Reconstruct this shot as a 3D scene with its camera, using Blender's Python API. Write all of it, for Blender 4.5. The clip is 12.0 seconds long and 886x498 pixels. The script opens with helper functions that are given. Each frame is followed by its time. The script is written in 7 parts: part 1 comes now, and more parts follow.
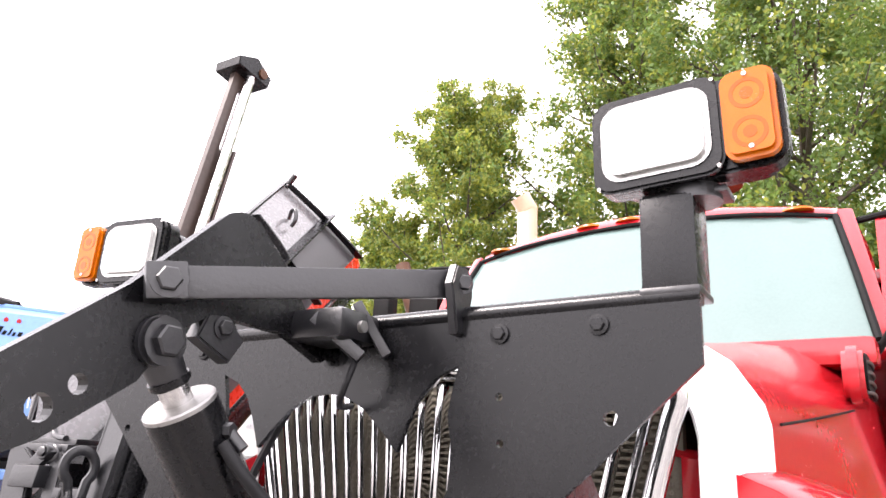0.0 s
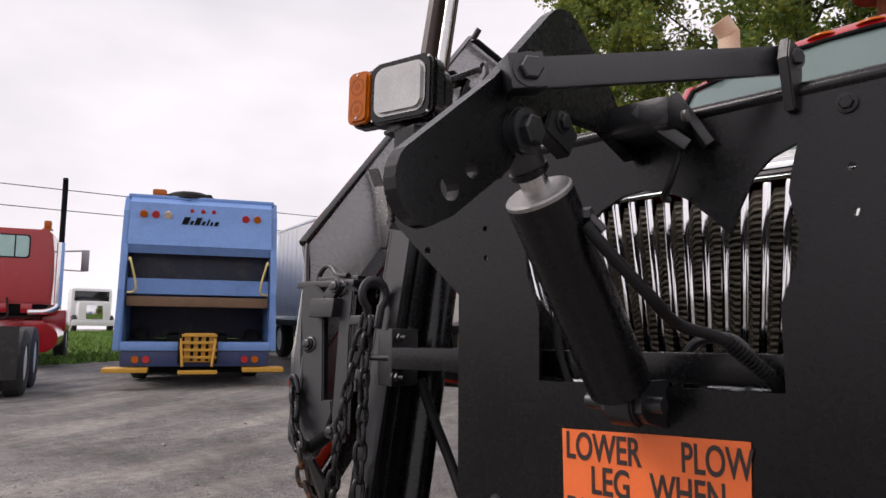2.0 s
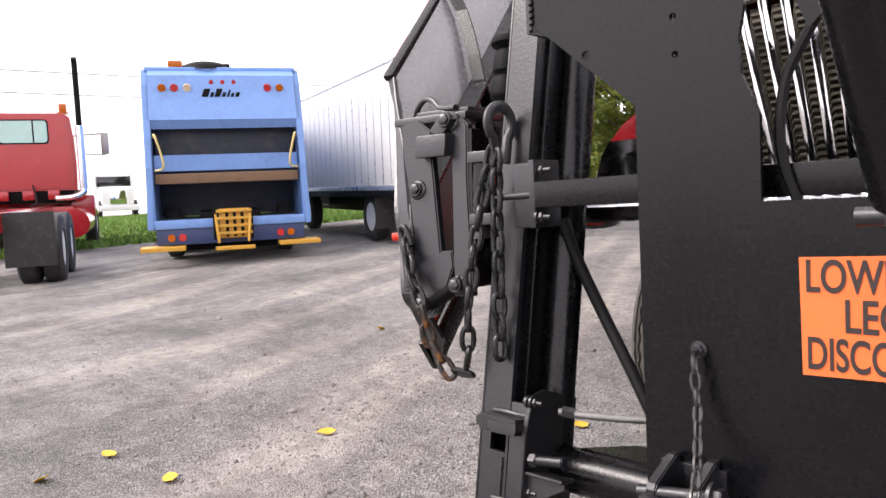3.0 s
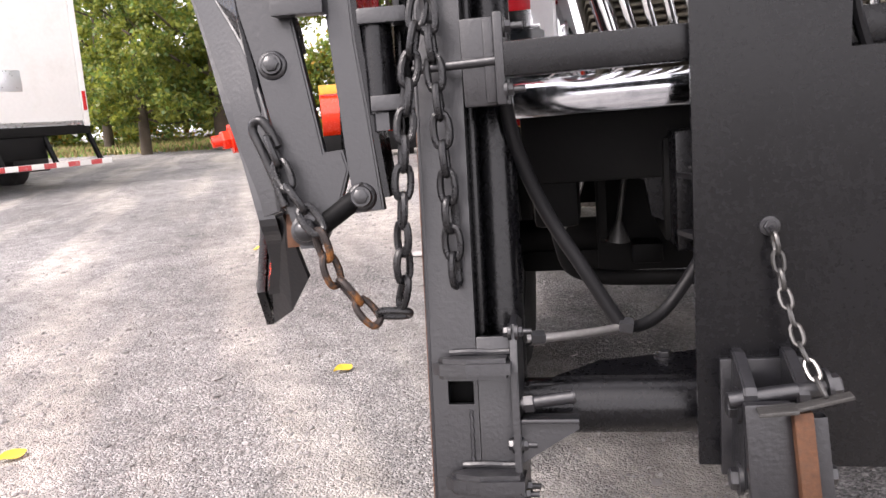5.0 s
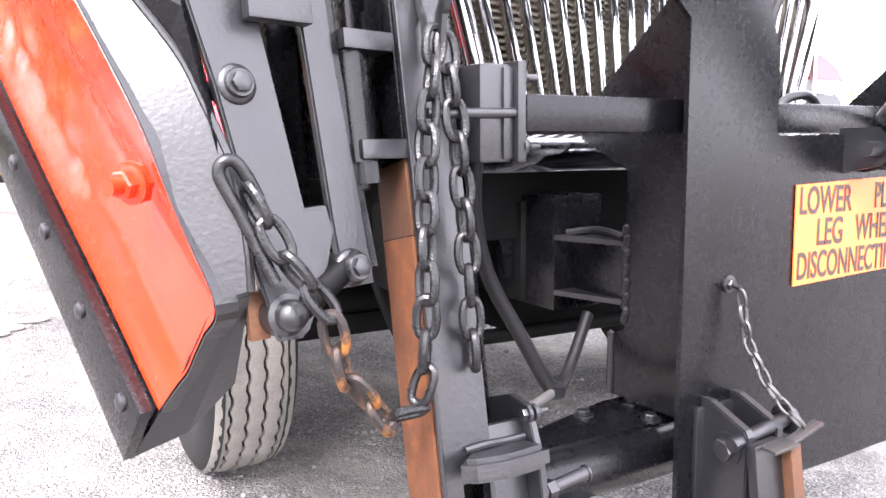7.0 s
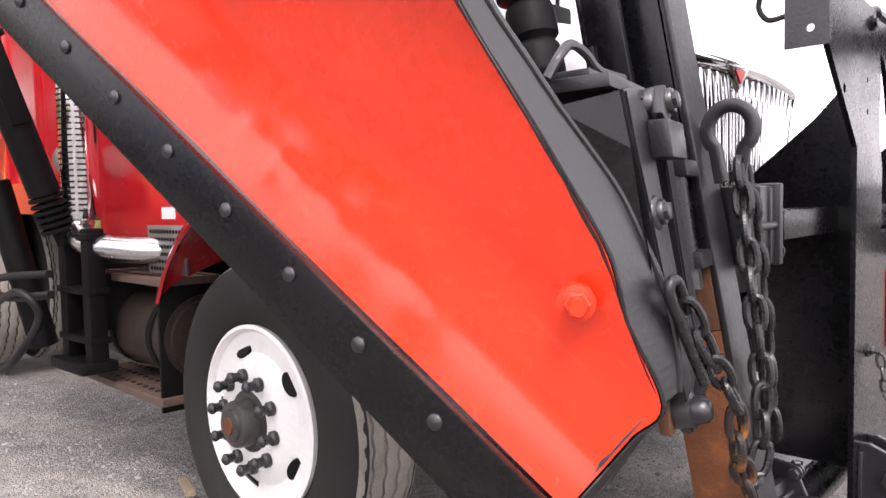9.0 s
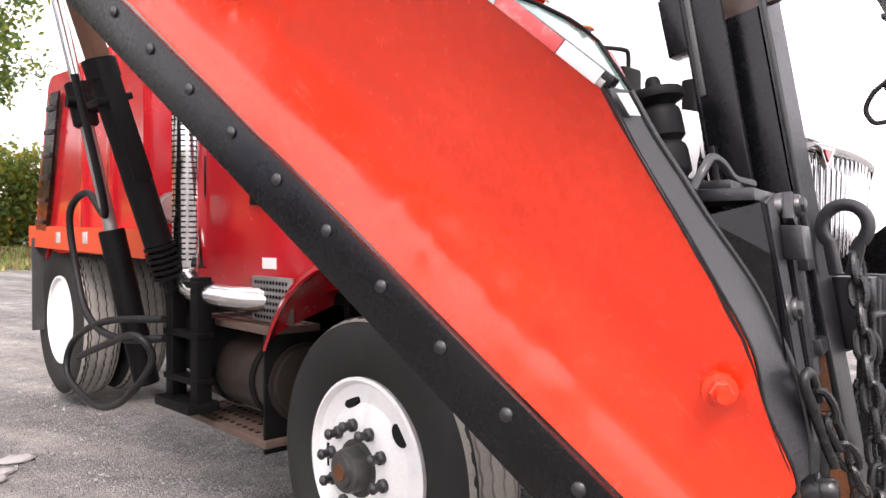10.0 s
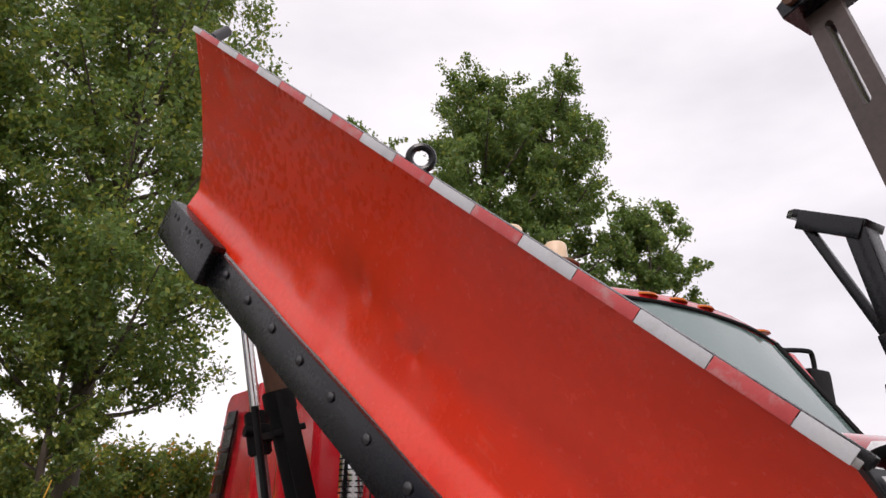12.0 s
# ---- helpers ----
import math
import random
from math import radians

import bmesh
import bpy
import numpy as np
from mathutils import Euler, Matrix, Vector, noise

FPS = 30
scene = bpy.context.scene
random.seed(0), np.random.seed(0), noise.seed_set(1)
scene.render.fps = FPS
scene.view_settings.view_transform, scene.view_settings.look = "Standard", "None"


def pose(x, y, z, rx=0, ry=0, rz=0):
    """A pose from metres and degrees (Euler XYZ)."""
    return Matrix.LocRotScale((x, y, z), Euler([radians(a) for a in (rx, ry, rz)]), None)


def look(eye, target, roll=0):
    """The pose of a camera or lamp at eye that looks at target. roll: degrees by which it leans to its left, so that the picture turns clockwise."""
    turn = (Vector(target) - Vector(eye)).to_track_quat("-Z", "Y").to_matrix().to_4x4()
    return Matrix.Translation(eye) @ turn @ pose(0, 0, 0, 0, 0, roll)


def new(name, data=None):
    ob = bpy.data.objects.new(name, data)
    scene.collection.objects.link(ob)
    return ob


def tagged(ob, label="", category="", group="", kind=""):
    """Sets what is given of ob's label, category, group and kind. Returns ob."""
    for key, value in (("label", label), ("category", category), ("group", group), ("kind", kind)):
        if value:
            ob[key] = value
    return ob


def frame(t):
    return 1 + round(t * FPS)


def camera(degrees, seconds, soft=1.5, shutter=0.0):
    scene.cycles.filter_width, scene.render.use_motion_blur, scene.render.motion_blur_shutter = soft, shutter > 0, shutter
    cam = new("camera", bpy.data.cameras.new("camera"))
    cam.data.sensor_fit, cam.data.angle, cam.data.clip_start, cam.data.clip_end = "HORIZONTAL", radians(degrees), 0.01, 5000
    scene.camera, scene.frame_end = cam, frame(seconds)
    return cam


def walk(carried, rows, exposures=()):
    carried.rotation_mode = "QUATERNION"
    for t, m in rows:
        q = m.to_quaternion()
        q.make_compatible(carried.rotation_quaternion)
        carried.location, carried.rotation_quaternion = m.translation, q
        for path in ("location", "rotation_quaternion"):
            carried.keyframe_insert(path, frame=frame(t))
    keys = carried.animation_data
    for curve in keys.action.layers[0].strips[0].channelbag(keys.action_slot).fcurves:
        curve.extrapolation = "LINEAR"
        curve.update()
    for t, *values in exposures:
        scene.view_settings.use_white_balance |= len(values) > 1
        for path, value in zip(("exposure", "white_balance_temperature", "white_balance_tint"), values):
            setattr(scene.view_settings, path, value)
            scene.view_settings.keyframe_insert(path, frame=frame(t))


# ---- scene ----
cam = camera(62.6, 12.0)
PATH = [
    (0, (1.028, -1.192, 1.293), (0.002, 0.42, 1.885), 3.0),
    (0.5, (1.023, -1.216, 1.306), (0.013, 0.38, 1.963), 3.8),
    (1, (1.005, -1.262, 1.296), (-0.046, 0.312, 1.941), 5.0),
    (1.2, (0.984, -1.297, 1.286), (-0.08, 0.282, 1.895), 5.3),
    (1.5, (0.945, -1.384, 1.222), (-0.191, 0.188, 1.707), 4.0),
    (2, (0.749, -1.409, 1.125), (-0.617, 0.031, 1.37), 0.4),
    (2.5, (0.5, -1.342, 1.079), (-0.998, -0.019, 1.173), -3.2),
    (3, (0.264, -1.383, 1.051), (-1.148, 0.029, 0.934), -2.9),
    (3.2, (0.142, -1.454, 1.034), (-1.17, 0.046, 0.867), -2.8),
    (4.8, (-0.661, -1.345, 0.971), (-1.158, 0.564, 0.64), -5.3),
    (5, (-0.738, -1.334, 0.965), (-1.096, 0.603, 0.619), -4.8),
    (5.5, (-0.999, -1.336, 0.994), (-0.823, 0.619, 0.613), -2.5),
    (6, (-1.186, -1.277, 1.001), (-0.567, 0.603, 0.71), -1.3),
    (6.4, (-1.399, -1.121, 1.047), (-0.542, 0.664, 0.765), -2.0),
    (6.5, (-1.419, -1.064, 0.998), (-0.531, 0.714, 0.774), -0.9),
    (7, (-1.598, -0.959, 1.002), (-0.619, 0.765, 0.741), -0.7),
    (7.5, (-1.925, -0.828, 1.085), (-0.824, 0.826, 0.861), 0.0),
    (7.7, (-2.033, -0.767, 1.115), (-0.845, 0.833, 0.941), 0.3),
    (9.3, (-2.558, -0.426, 1.127), (-1.052, 0.886, 1.015), -0.8),
    (9.5, (-2.631, -0.43, 1.144), (-1.109, 0.863, 1.041), -0.4),
    (10, (-2.733, -0.389, 1.235), (-1.322, 1.029, 1.203), 0.2),
    (10.3, (-2.745, -0.361, 1.277), (-1.427, 1.139, 1.389), 1.0),
    (10.5, (-2.748, -0.336, 1.325), (-1.487, 1.202, 1.533), 1.8),
    (11, (-2.772, -0.3, 1.374), (-1.655, 1.276, 1.895), 2.7),
    (11.5, (-2.774, -0.282, 1.408), (-1.727, 1.283, 2.085), 1.8),
    (12, (-2.738, -0.267, 1.404), (-1.722, 1.295, 2.131), 0.5),
]
EXPOSURES = [(0, 2.05, 6650, 20), (0.5, 1.45, 6650, 20), (1.0, 0.55, 6650, 20), (1.4, 0.0, 6650, 20), (2.3, 0.15, 6650, 20), (2.6, 0.45, 6650, 20), (3.0, 1.17, 6650, 20), (3.2, 1.35, 6650, 20), (4.8, 1.7, 6650, 20), (5.5, 1.85, 6650, 20), (6, 2.45, 6400, 20), (6.5, 2.92, 6250, 20), (7.0, 2.95, 6250, 20), (7.7, 2.75, 6300, 20), (9.3, 1.5, 6650, 20), (10, 1.5, 6650, 20), (10.5, 1.45, 6650, 20), (11, 1.0, 6650, 20), (11.5, 0.45, 6650, 20), (12, 0.2, 6650, 20)]
walk(cam, [(t, look(eye, target, roll)) for t, eye, target, roll in PATH], EXPOSURES)

# ---- world, sun and sky ----
world = bpy.data.worlds.new("overcast_sky")
scene.world = world
world.use_nodes = True
wn, wl = world.node_tree.nodes, world.node_tree.links
wn.clear()
w_out = wn.new("ShaderNodeOutputWorld")
w_bg = wn.new("ShaderNodeBackground")
w_sky = wn.new("ShaderNodeTexSky")
w_sky.sky_type = "NISHITA"
w_sky.sun_disc = False
w_sky.sun_elevation, w_sky.sun_rotation = radians(47), radians(220)
w_sky.dust_density, w_sky.air_density = 4.0, 1.0
w_co = wn.new("ShaderNodeTexCoord")
w_map = wn.new("ShaderNodeMapping")
w_map.inputs["Scale"].default_value = (1.0, 1.0, 2.6)
w_noise = wn.new("ShaderNodeTexNoise")
w_noise.inputs["Scale"].default_value = 1.7
w_noise.inputs["Detail"].default_value = 5.0
w_ramp = wn.new("ShaderNodeValToRGB")
w_ramp.color_ramp.elements[0].position, w_ramp.color_ramp.elements[0].color = 0.32, (8.6, 8.75, 9.0, 1)
w_ramp.color_ramp.elements[1].position, w_ramp.color_ramp.elements[1].color = 0.62, (12.0, 12.05, 12.2, 1)
w_mix = wn.new("ShaderNodeMix")
w_mix.data_type = "RGBA"
w_mix.inputs[0].default_value = 0.88
wl.new(w_co.outputs["Generated"], w_map.inputs["Vector"])
wl.new(w_map.outputs["Vector"], w_noise.inputs["Vector"])
wl.new(w_noise.outputs["Fac"], w_ramp.inputs["Fac"])
wl.new(w_sky.outputs["Color"], w_mix.inputs[6])
wl.new(w_ramp.outputs["Color"], w_mix.inputs[7])
wl.new(w_mix.outputs[2], w_bg.inputs["Color"])
w_bg.inputs["Strength"].default_value = 0.09
wl.new(w_bg.outputs["Background"], w_out.inputs["Surface"])

sun = new("sun", bpy.data.lights.new("sun", "SUN"))
sun.data.energy, sun.data.angle, sun.data.color = 1.5, radians(20), (1.0, 0.97, 0.92)
sun.matrix_world = look((-12, -14, 20), (0, 0, 0))


# ---- materials ----
def material(name, color, rough=0.5, metal=0.0, vary=0.15, scale=6.0, bump=0.0, bump_scale=60.0, dirt=None, dirt_amount=0.35, dirt_scale=3.0,
             spec=0.5, coat=0.0, island=0.0):
    """A Principled surface: base colour varied at two scales, stains with their own colour, fine relief."""
    m = bpy.data.materials.new(name)
    m.use_nodes = True
    n, l = m.node_tree.nodes, m.node_tree.links
    b = n["Principled BSDF"]
    co = n.new("ShaderNodeTexCoord")
    big = n.new("ShaderNodeTexNoise")
    big.inputs["Scale"].default_value, big.inputs["Detail"].default_value = scale, 6.0
    fine = n.new("ShaderNodeTexNoise")
    fine.inputs["Scale"].default_value, fine.inputs["Detail"].default_value = scale * 14, 4.0
    l.new(co.outputs["Object"], big.inputs["Vector"])
    l.new(co.outputs["Object"], fine.inputs["Vector"])
    add = n.new("ShaderNodeMath")
    add.operation = "ADD"
    l.new(big.outputs["Fac"], add.inputs[0])
    l.new(fine.outputs["Fac"], add.inputs[1])
    span = n.new("ShaderNodeMapRange")
    span.inputs["From Min"].default_value, span.inputs["From Max"].default_value = 0.6, 1.4
    span.inputs["To Min"].default_value, span.inputs["To Max"].default_value = 1.0 - vary, 1.0 + vary
    l.new(add.outputs[0], span.inputs["Value"])
    base = n.new("ShaderNodeMix")
    base.data_type, base.blend_type = "RGBA", "MULTIPLY"
    base.inputs[0].default_value = 1.0
    base.inputs[6].default_value = (*color, 1)
    l.new(span.outputs["Result"], base.inputs[7])
    out = base.outputs[2]
    if dirt is not None:
        spots = n.new("ShaderNodeTexNoise")
        spots.inputs["Scale"].default_value, spots.inputs["Detail"].default_value, spots.inputs["Roughness"].default_value = dirt_scale, 9.0, 0.72
        l.new(co.outputs["Object"], spots.inputs["Vector"])
        cut = n.new("ShaderNodeMapRange")
        cut.inputs["From Min"].default_value, cut.inputs["From Max"].default_value = 0.52, 0.70
        cut.inputs["To Max"].default_value = dirt_amount
        l.new(spots.outputs["Fac"], cut.inputs["Value"])
        mix = n.new("ShaderNodeMix")
        mix.data_type = "RGBA"
        l.new(cut.outputs["Result"], mix.inputs[0])
        l.new(out, mix.inputs[6])
        mix.inputs[7].default_value = (*dirt, 1)
        out = mix.outputs[2]
    if island:
        geo = n.new("ShaderNodeNewGeometry")
        gspan = n.new("ShaderNodeMapRange")
        gspan.inputs["To Min"].default_value, gspan.inputs["To Max"].default_value = 1.0 - island, 1.0 + island
        l.new(geo.outputs["Random Per Island"], gspan.inputs["Value"])
        imix = n.new("ShaderNodeMix")
        imix.data_type, imix.blend_type = "RGBA", "MULTIPLY"
        imix.inputs[0].default_value = 1.0
        l.new(out, imix.inputs[6])
        l.new(gspan.outputs["Result"], imix.inputs[7])
        out = imix.outputs[2]
    l.new(out, b.inputs["Base Color"])
    rspan = n.new("ShaderNodeMapRange")
    rspan.inputs["From Min"].default_value, rspan.inputs["From Max"].default_value = 0.6, 1.4
    rspan.inputs["To Min"].default_value, rspan.inputs["To Max"].default_value = max(0.02, rough - 0.08), min(1.0, rough + 0.1)
    l.new(add.outputs[0], rspan.inputs["Value"])
    l.new(rspan.outputs["Result"], b.inputs["Roughness"])
    b.inputs["Metallic"].default_value = metal
    b.inputs["Specular IOR Level"].default_value = spec
    b.inputs["Coat Weight"].default_value = coat
    b.inputs["Coat Roughness"].default_value = 0.12
    if bump:
        tex = n.new("ShaderNodeTexNoise")
        tex.inputs["Scale"].default_value, tex.inputs["Detail"].default_value = bump_scale, 5.0
        l.new(co.outputs["Object"], tex.inputs["Vector"])
        bn = n.new("ShaderNodeBump")
        bn.inputs["Strength"].default_value, bn.inputs["Distance"].default_value = bump, 0.004
        l.new(tex.outputs["Fac"], bn.inputs["Height"])
        l.new(bn.outputs["Normal"], b.inputs["Normal"])
    return m


BLACK = material("black_paint", (0.0028, 0.0028, 0.0036), 0.26, spec=0.38, vary=0.2, bump=0.05, bump_scale=120, dirt=(0.008, 0.0078, 0.0085), dirt_amount=0.35, dirt_scale=5)
BLACK_ROUGH = material("thick_black_paint", (0.0060, 0.0060, 0.0078), 0.36, spec=0.85, vary=0.25, bump=0.20, bump_scale=120, dirt=(0.016, 0.016, 0.0175), dirt_amount=0.3, dirt_scale=9)
BLACK_CHAIN = material("painted_chain", (0.008, 0.008, 0.009), 0.28, metal=0.12, vary=0.3, bump=0.3, bump_scale=200, dirt=(0.045, 0.040, 0.036), dirt_amount=0.35, dirt_scale=30)
RUST = material("rusty_steel", (0.115, 0.038, 0.012), 0.75, metal=0.2, vary=0.45, scale=18, bump=0.5, bump_scale=150, dirt=(0.24, 0.085, 0.02), dirt_amount=0.6, dirt_scale=18)
BROWN_RUST = material("brown_rust", (0.085, 0.035, 0.015), 0.6, metal=0.2, vary=0.4, scale=9, bump=0.3, bump_scale=90, dirt=(0.03, 0.025, 0.02), dirt_amount=0.5, dirt_scale=12)
STEEL = material("bright_steel", (0.62, 0.61, 0.6), 0.22, metal=1.0, vary=0.08, bump=0.05, bump_scale=200)
DULL_STEEL = material("dull_steel", (0.36, 0.35, 0.34), 0.42, metal=0.85, vary=0.2, bump=0.2, bump_scale=120)
CHAIN_STEEL = material("thin_chain_steel", (0.10, 0.098, 0.095), 0.34, metal=0.85, vary=0.3, scale=30)
CHROME = material("chrome", (0.82, 0.82, 0.83), 0.07, metal=1.0, vary=0.04)
CHROME_STAINED = material("stained_chrome", (0.76, 0.78, 0.82), 0.09, metal=1.0, vary=0.15, scale=12, dirt=(0.30, 0.31, 0.36), dirt_amount=0.55, dirt_scale=28)
WING_RED = material("orange_red_paint", (0.71, 0.034, 0.0075), 0.25, spec=0.5, vary=0.07, scale=2.2, coat=0.30)
TRUCK_RED = material("red_truck_paint", (0.42, 0.010, 0.016), 0.2, vary=0.08, coat=0.6, dirt=(0.30, 0.03, 0.03), dirt_amount=0.2)
WHITE = material("white_paint", (0.78, 0.78, 0.78), 0.3, vary=0.04, coat=0.4, dirt=(0.55, 0.54, 0.5), dirt_amount=0.25)
WHEEL_WHITE = material("white_wheel_paint", (0.74, 0.74, 0.73), 0.4, vary=0.06, bump=0.06, bump_scale=40, dirt=(0.45, 0.43, 0.4), dirt_amount=0.35, dirt_scale=8)
RUBBER = material("tyre_rubber", (0.028, 0.027, 0.027), 0.72, vary=0.3, scale=9, bump=0.25, bump_scale=110, dirt=(0.12, 0.115, 0.105), dirt_amount=0.35, dirt_scale=7)
TREAD = material("dusty_tread_rubber", (0.25, 0.235, 0.21), 0.85, vary=0.25, scale=12, bump=0.4, bump_scale=140, dirt=(0.10, 0.098, 0.09), dirt_amount=0.4, dirt_scale=14)
HOSE = material("black_hose", (0.009, 0.009, 0.010), 0.48, spec=0.25, vary=0.15, bump=0.15, bump_scale=180)
# near-black for dark parts; underbody shade is put into this colour too
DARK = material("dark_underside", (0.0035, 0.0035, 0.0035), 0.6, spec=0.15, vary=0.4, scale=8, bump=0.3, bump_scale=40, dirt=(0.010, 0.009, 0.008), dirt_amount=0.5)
RADIATOR = material("dusty_radiator", (0.16, 0.142, 0.11), 0.6, metal=0.3, vary=0.3, scale=12, bump=0.4, bump_scale=90)
SIGN_ORANGE = material("orange_sign_paint", (0.90, 0.175, 0.040), 0.45, vary=0.06, scale=8, dirt=(0.78, 0.13, 0.03), dirt_amount=0.4)
LETTER = material("black_letter_paint", (0.035, 0.022, 0.02), 0.5, vary=0.3, scale=30)
TAPE_WHITE = material("white_reflective_tape", (0.46, 0.47, 0.48), 0.35, vary=0.1, scale=15, dirt=(0.30, 0.30, 0.30), dirt_amount=0.8, dirt_scale=12)
TAPE_RED = material("red_reflective_tape", (0.46, 0.06, 0.06), 0.35, vary=0.15, scale=15, dirt=(0.42, 0.28, 0.27), dirt_amount=0.85, dirt_scale=12)
LENS_ORANGE = material("amber_lens", (0.46, 0.105, 0.0015), 0.2, vary=0.12, scale=30, spec=0.3, coat=0.15)
LENS_AMBER_DARK = material("ringed_amber_lens", (0.34, 0.070, 0.0015), 0.2, vary=0.12, scale=30, spec=0.3, coat=0.15)


def add_flutes(m, scale):
    """Upright flutes pressed into a lamp glass."""
    n, l = m.node_tree.nodes, m.node_tree.links
    co, wave, bn = n.new("ShaderNodeTexCoord"), n.new("ShaderNodeTexWave"), n.new("ShaderNodeBump")
    wave.inputs["Scale"].default_value, wave.inputs["Distortion"].default_value = scale, 0.6
    bn.inputs["Strength"].default_value, bn.inputs["Distance"].default_value = 0.12, 0.0008
    l.new(co.outputs["Object"], wave.inputs["Vector"])
    l.new(wave.outputs["Fac"], bn.inputs["Height"])
    l.new(bn.outputs["Normal"], n["Principled BSDF"].inputs["Normal"])


LENS_RED = material("red_lens", (0.5, 0.02, 0.02), 0.15, vary=0.1, coat=0.5)
LENS_CLEAR = material("fluted_headlamp_glass", (0.46, 0.46, 0.445), 0.16, metal=0.6, vary=0.2, scale=12, bump=0.0, coat=0.6)
add_flutes(LENS_CLEAR, 42.0)
CREAM = material("cream_plastic", (0.66, 0.50, 0.34), 0.4, vary=0.1)
BLUE = material("light_blue_paint", (0.17, 0.32, 0.66), 0.35, vary=0.1, scale=1.5, dirt=(0.10, 0.17, 0.33), dirt_amount=0.5, dirt_scale=1.5)
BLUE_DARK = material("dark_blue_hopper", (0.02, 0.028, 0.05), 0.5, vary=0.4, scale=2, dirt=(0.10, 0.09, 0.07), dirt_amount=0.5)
BROWN_SILL = material("worn_brown_sill", (0.19, 0.11, 0.06), 0.6, vary=0.3, scale=3, dirt=(0.06, 0.05, 0.04), dirt_amount=0.5)
YELLOW = material("yellow_paint", (0.62, 0.33, 0.035), 0.45, vary=0.2, scale=4, dirt=(0.26, 0.15, 0.06), dirt_amount=0.75, dirt_scale=4)
CREAM_BOX = material("off_white_box_paint", (0.70, 0.69, 0.66), 0.4, vary=0.05, scale=1.2, dirt=(0.5, 0.48, 0.42), dirt_amount=0.35, dirt_scale=1.4)
ALU = material("corrugated_aluminium", (0.62, 0.63, 0.65), 0.3, metal=0.8, vary=0.08, scale=1.5)
GLASS_GREEN = material("green_tinted_glass", (0.34, 0.56, 0.50), 0.04, vary=0.1, spec=0.8, coat=0.5)
GLASS_DARK = material("dark_glass", (0.012, 0.014, 0.016), 0.05, spec=0.7)
GLASS_TINT = material("pale_tinted_glass", (0.13, 0.19, 0.18), 0.04, vary=0.06, spec=0.5, coat=0.25)
BARK = material("bark", (0.095, 0.075, 0.055), 0.9, vary=0.35, scale=5, bump=0.9, bump_scale=22, dirt=(0.05, 0.05, 0.035), dirt_amount=0.5)


def leaf_material(name, color, through_color):
    """A leaf that lets some daylight through."""
    m = material(name, color, 0.5, vary=0.35, scale=0.6, island=0.5)
    n, l = m.node_tree.nodes, m.node_tree.links
    tr = n.new("ShaderNodeBsdfTranslucent")
    tr.inputs["Color"].default_value = (*through_color, 1)
    mix = n.new("ShaderNodeMixShader")
    mix.inputs[0].default_value = 0.42
    l.new(n["Principled BSDF"].outputs[0], mix.inputs[1])
    l.new(tr.outputs[0], mix.inputs[2])
    l.new(mix.outputs[0], n["Material Output"].inputs["Surface"])
    return m


LEAF = leaf_material("green_leaves", (0.100, 0.165, 0.042), (0.21, 0.31, 0.06))
LEAF_LIGHT = leaf_material("yellow_green_leaves", (0.20, 0.23, 0.045), (0.40, 0.42, 0.06))
LEAF_YELLOW = leaf_material("yellow_autumn_leaves", (0.45, 0.24, 0.03), (0.5, 0.28, 0.03))
GRASS = material("grass_blades", (0.13, 0.24, 0.035), 0.65, vary=0.35, scale=1, island=0.4)
DRY_GRASS = material("dry_grass", (0.30, 0.24, 0.10), 0.8, vary=0.35, scale=1, island=0.4)
FALLEN = material("fallen_yellow_leaf", (0.65, 0.42, 0.03), 0.6, vary=0.2, scale=30)
STONE = material("crushed_stone", (0.235, 0.224, 0.216), 0.88, vary=0.15, scale=12, island=0.32)
WOOD = material("weathered_wood", (0.23, 0.18, 0.12), 0.8, vary=0.3, scale=12, bump=0.5, bump_scale=60)
YELLOW_CARD = material("yellow_sticker", (0.72, 0.60, 0.12), 0.5, vary=0.08)
# black wing back: sky sheen is put into these greys, weak below, strong above
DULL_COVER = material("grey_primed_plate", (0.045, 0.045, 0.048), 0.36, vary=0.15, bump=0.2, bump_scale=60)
SHEEN_BACK = material("glossy_grey_back", (0.17, 0.168, 0.172), 0.26, spec=0.7, vary=0.2, scale=4, bump=0.06, bump_scale=50, coat=0.6)
# shaded copy of the black paint, kept dull so the struts stay dark
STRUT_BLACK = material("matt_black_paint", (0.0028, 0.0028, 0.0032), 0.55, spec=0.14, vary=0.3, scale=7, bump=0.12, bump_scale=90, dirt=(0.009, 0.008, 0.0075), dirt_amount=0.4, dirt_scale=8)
WIRE = material("power_cable", (0.12, 0.12, 0.12), 0.6)
DARK_STRIP = material("tarnished_strip", (0.10, 0.10, 0.10), 0.45, metal=0.6, vary=0.25, scale=14)
BROWN_MAST = material("worn_mast_paint", (0.056, 0.038, 0.031), 0.36, vary=0.35, scale=5, bump=0.12, bump_scale=80, dirt=(0.06, 0.035, 0.025), dirt_amount=0.5, dirt_scale=6)
RUST_LINK = material("rusty_chain", (0.022, 0.016, 0.014), 0.5, metal=0.25, vary=0.4, scale=40, bump=0.4, bump_scale=200, dirt=(0.32, 0.12, 0.02), dirt_amount=0.9, dirt_scale=22)
TYRE = material("dusty_tyre", (0.019, 0.0185, 0.018), 0.8, spec=0.25, vary=0.3, scale=7, bump=0.35, bump_scale=110, dirt=(0.03, 0.03, 0.03), dirt_amount=0.6, dirt_scale=5)
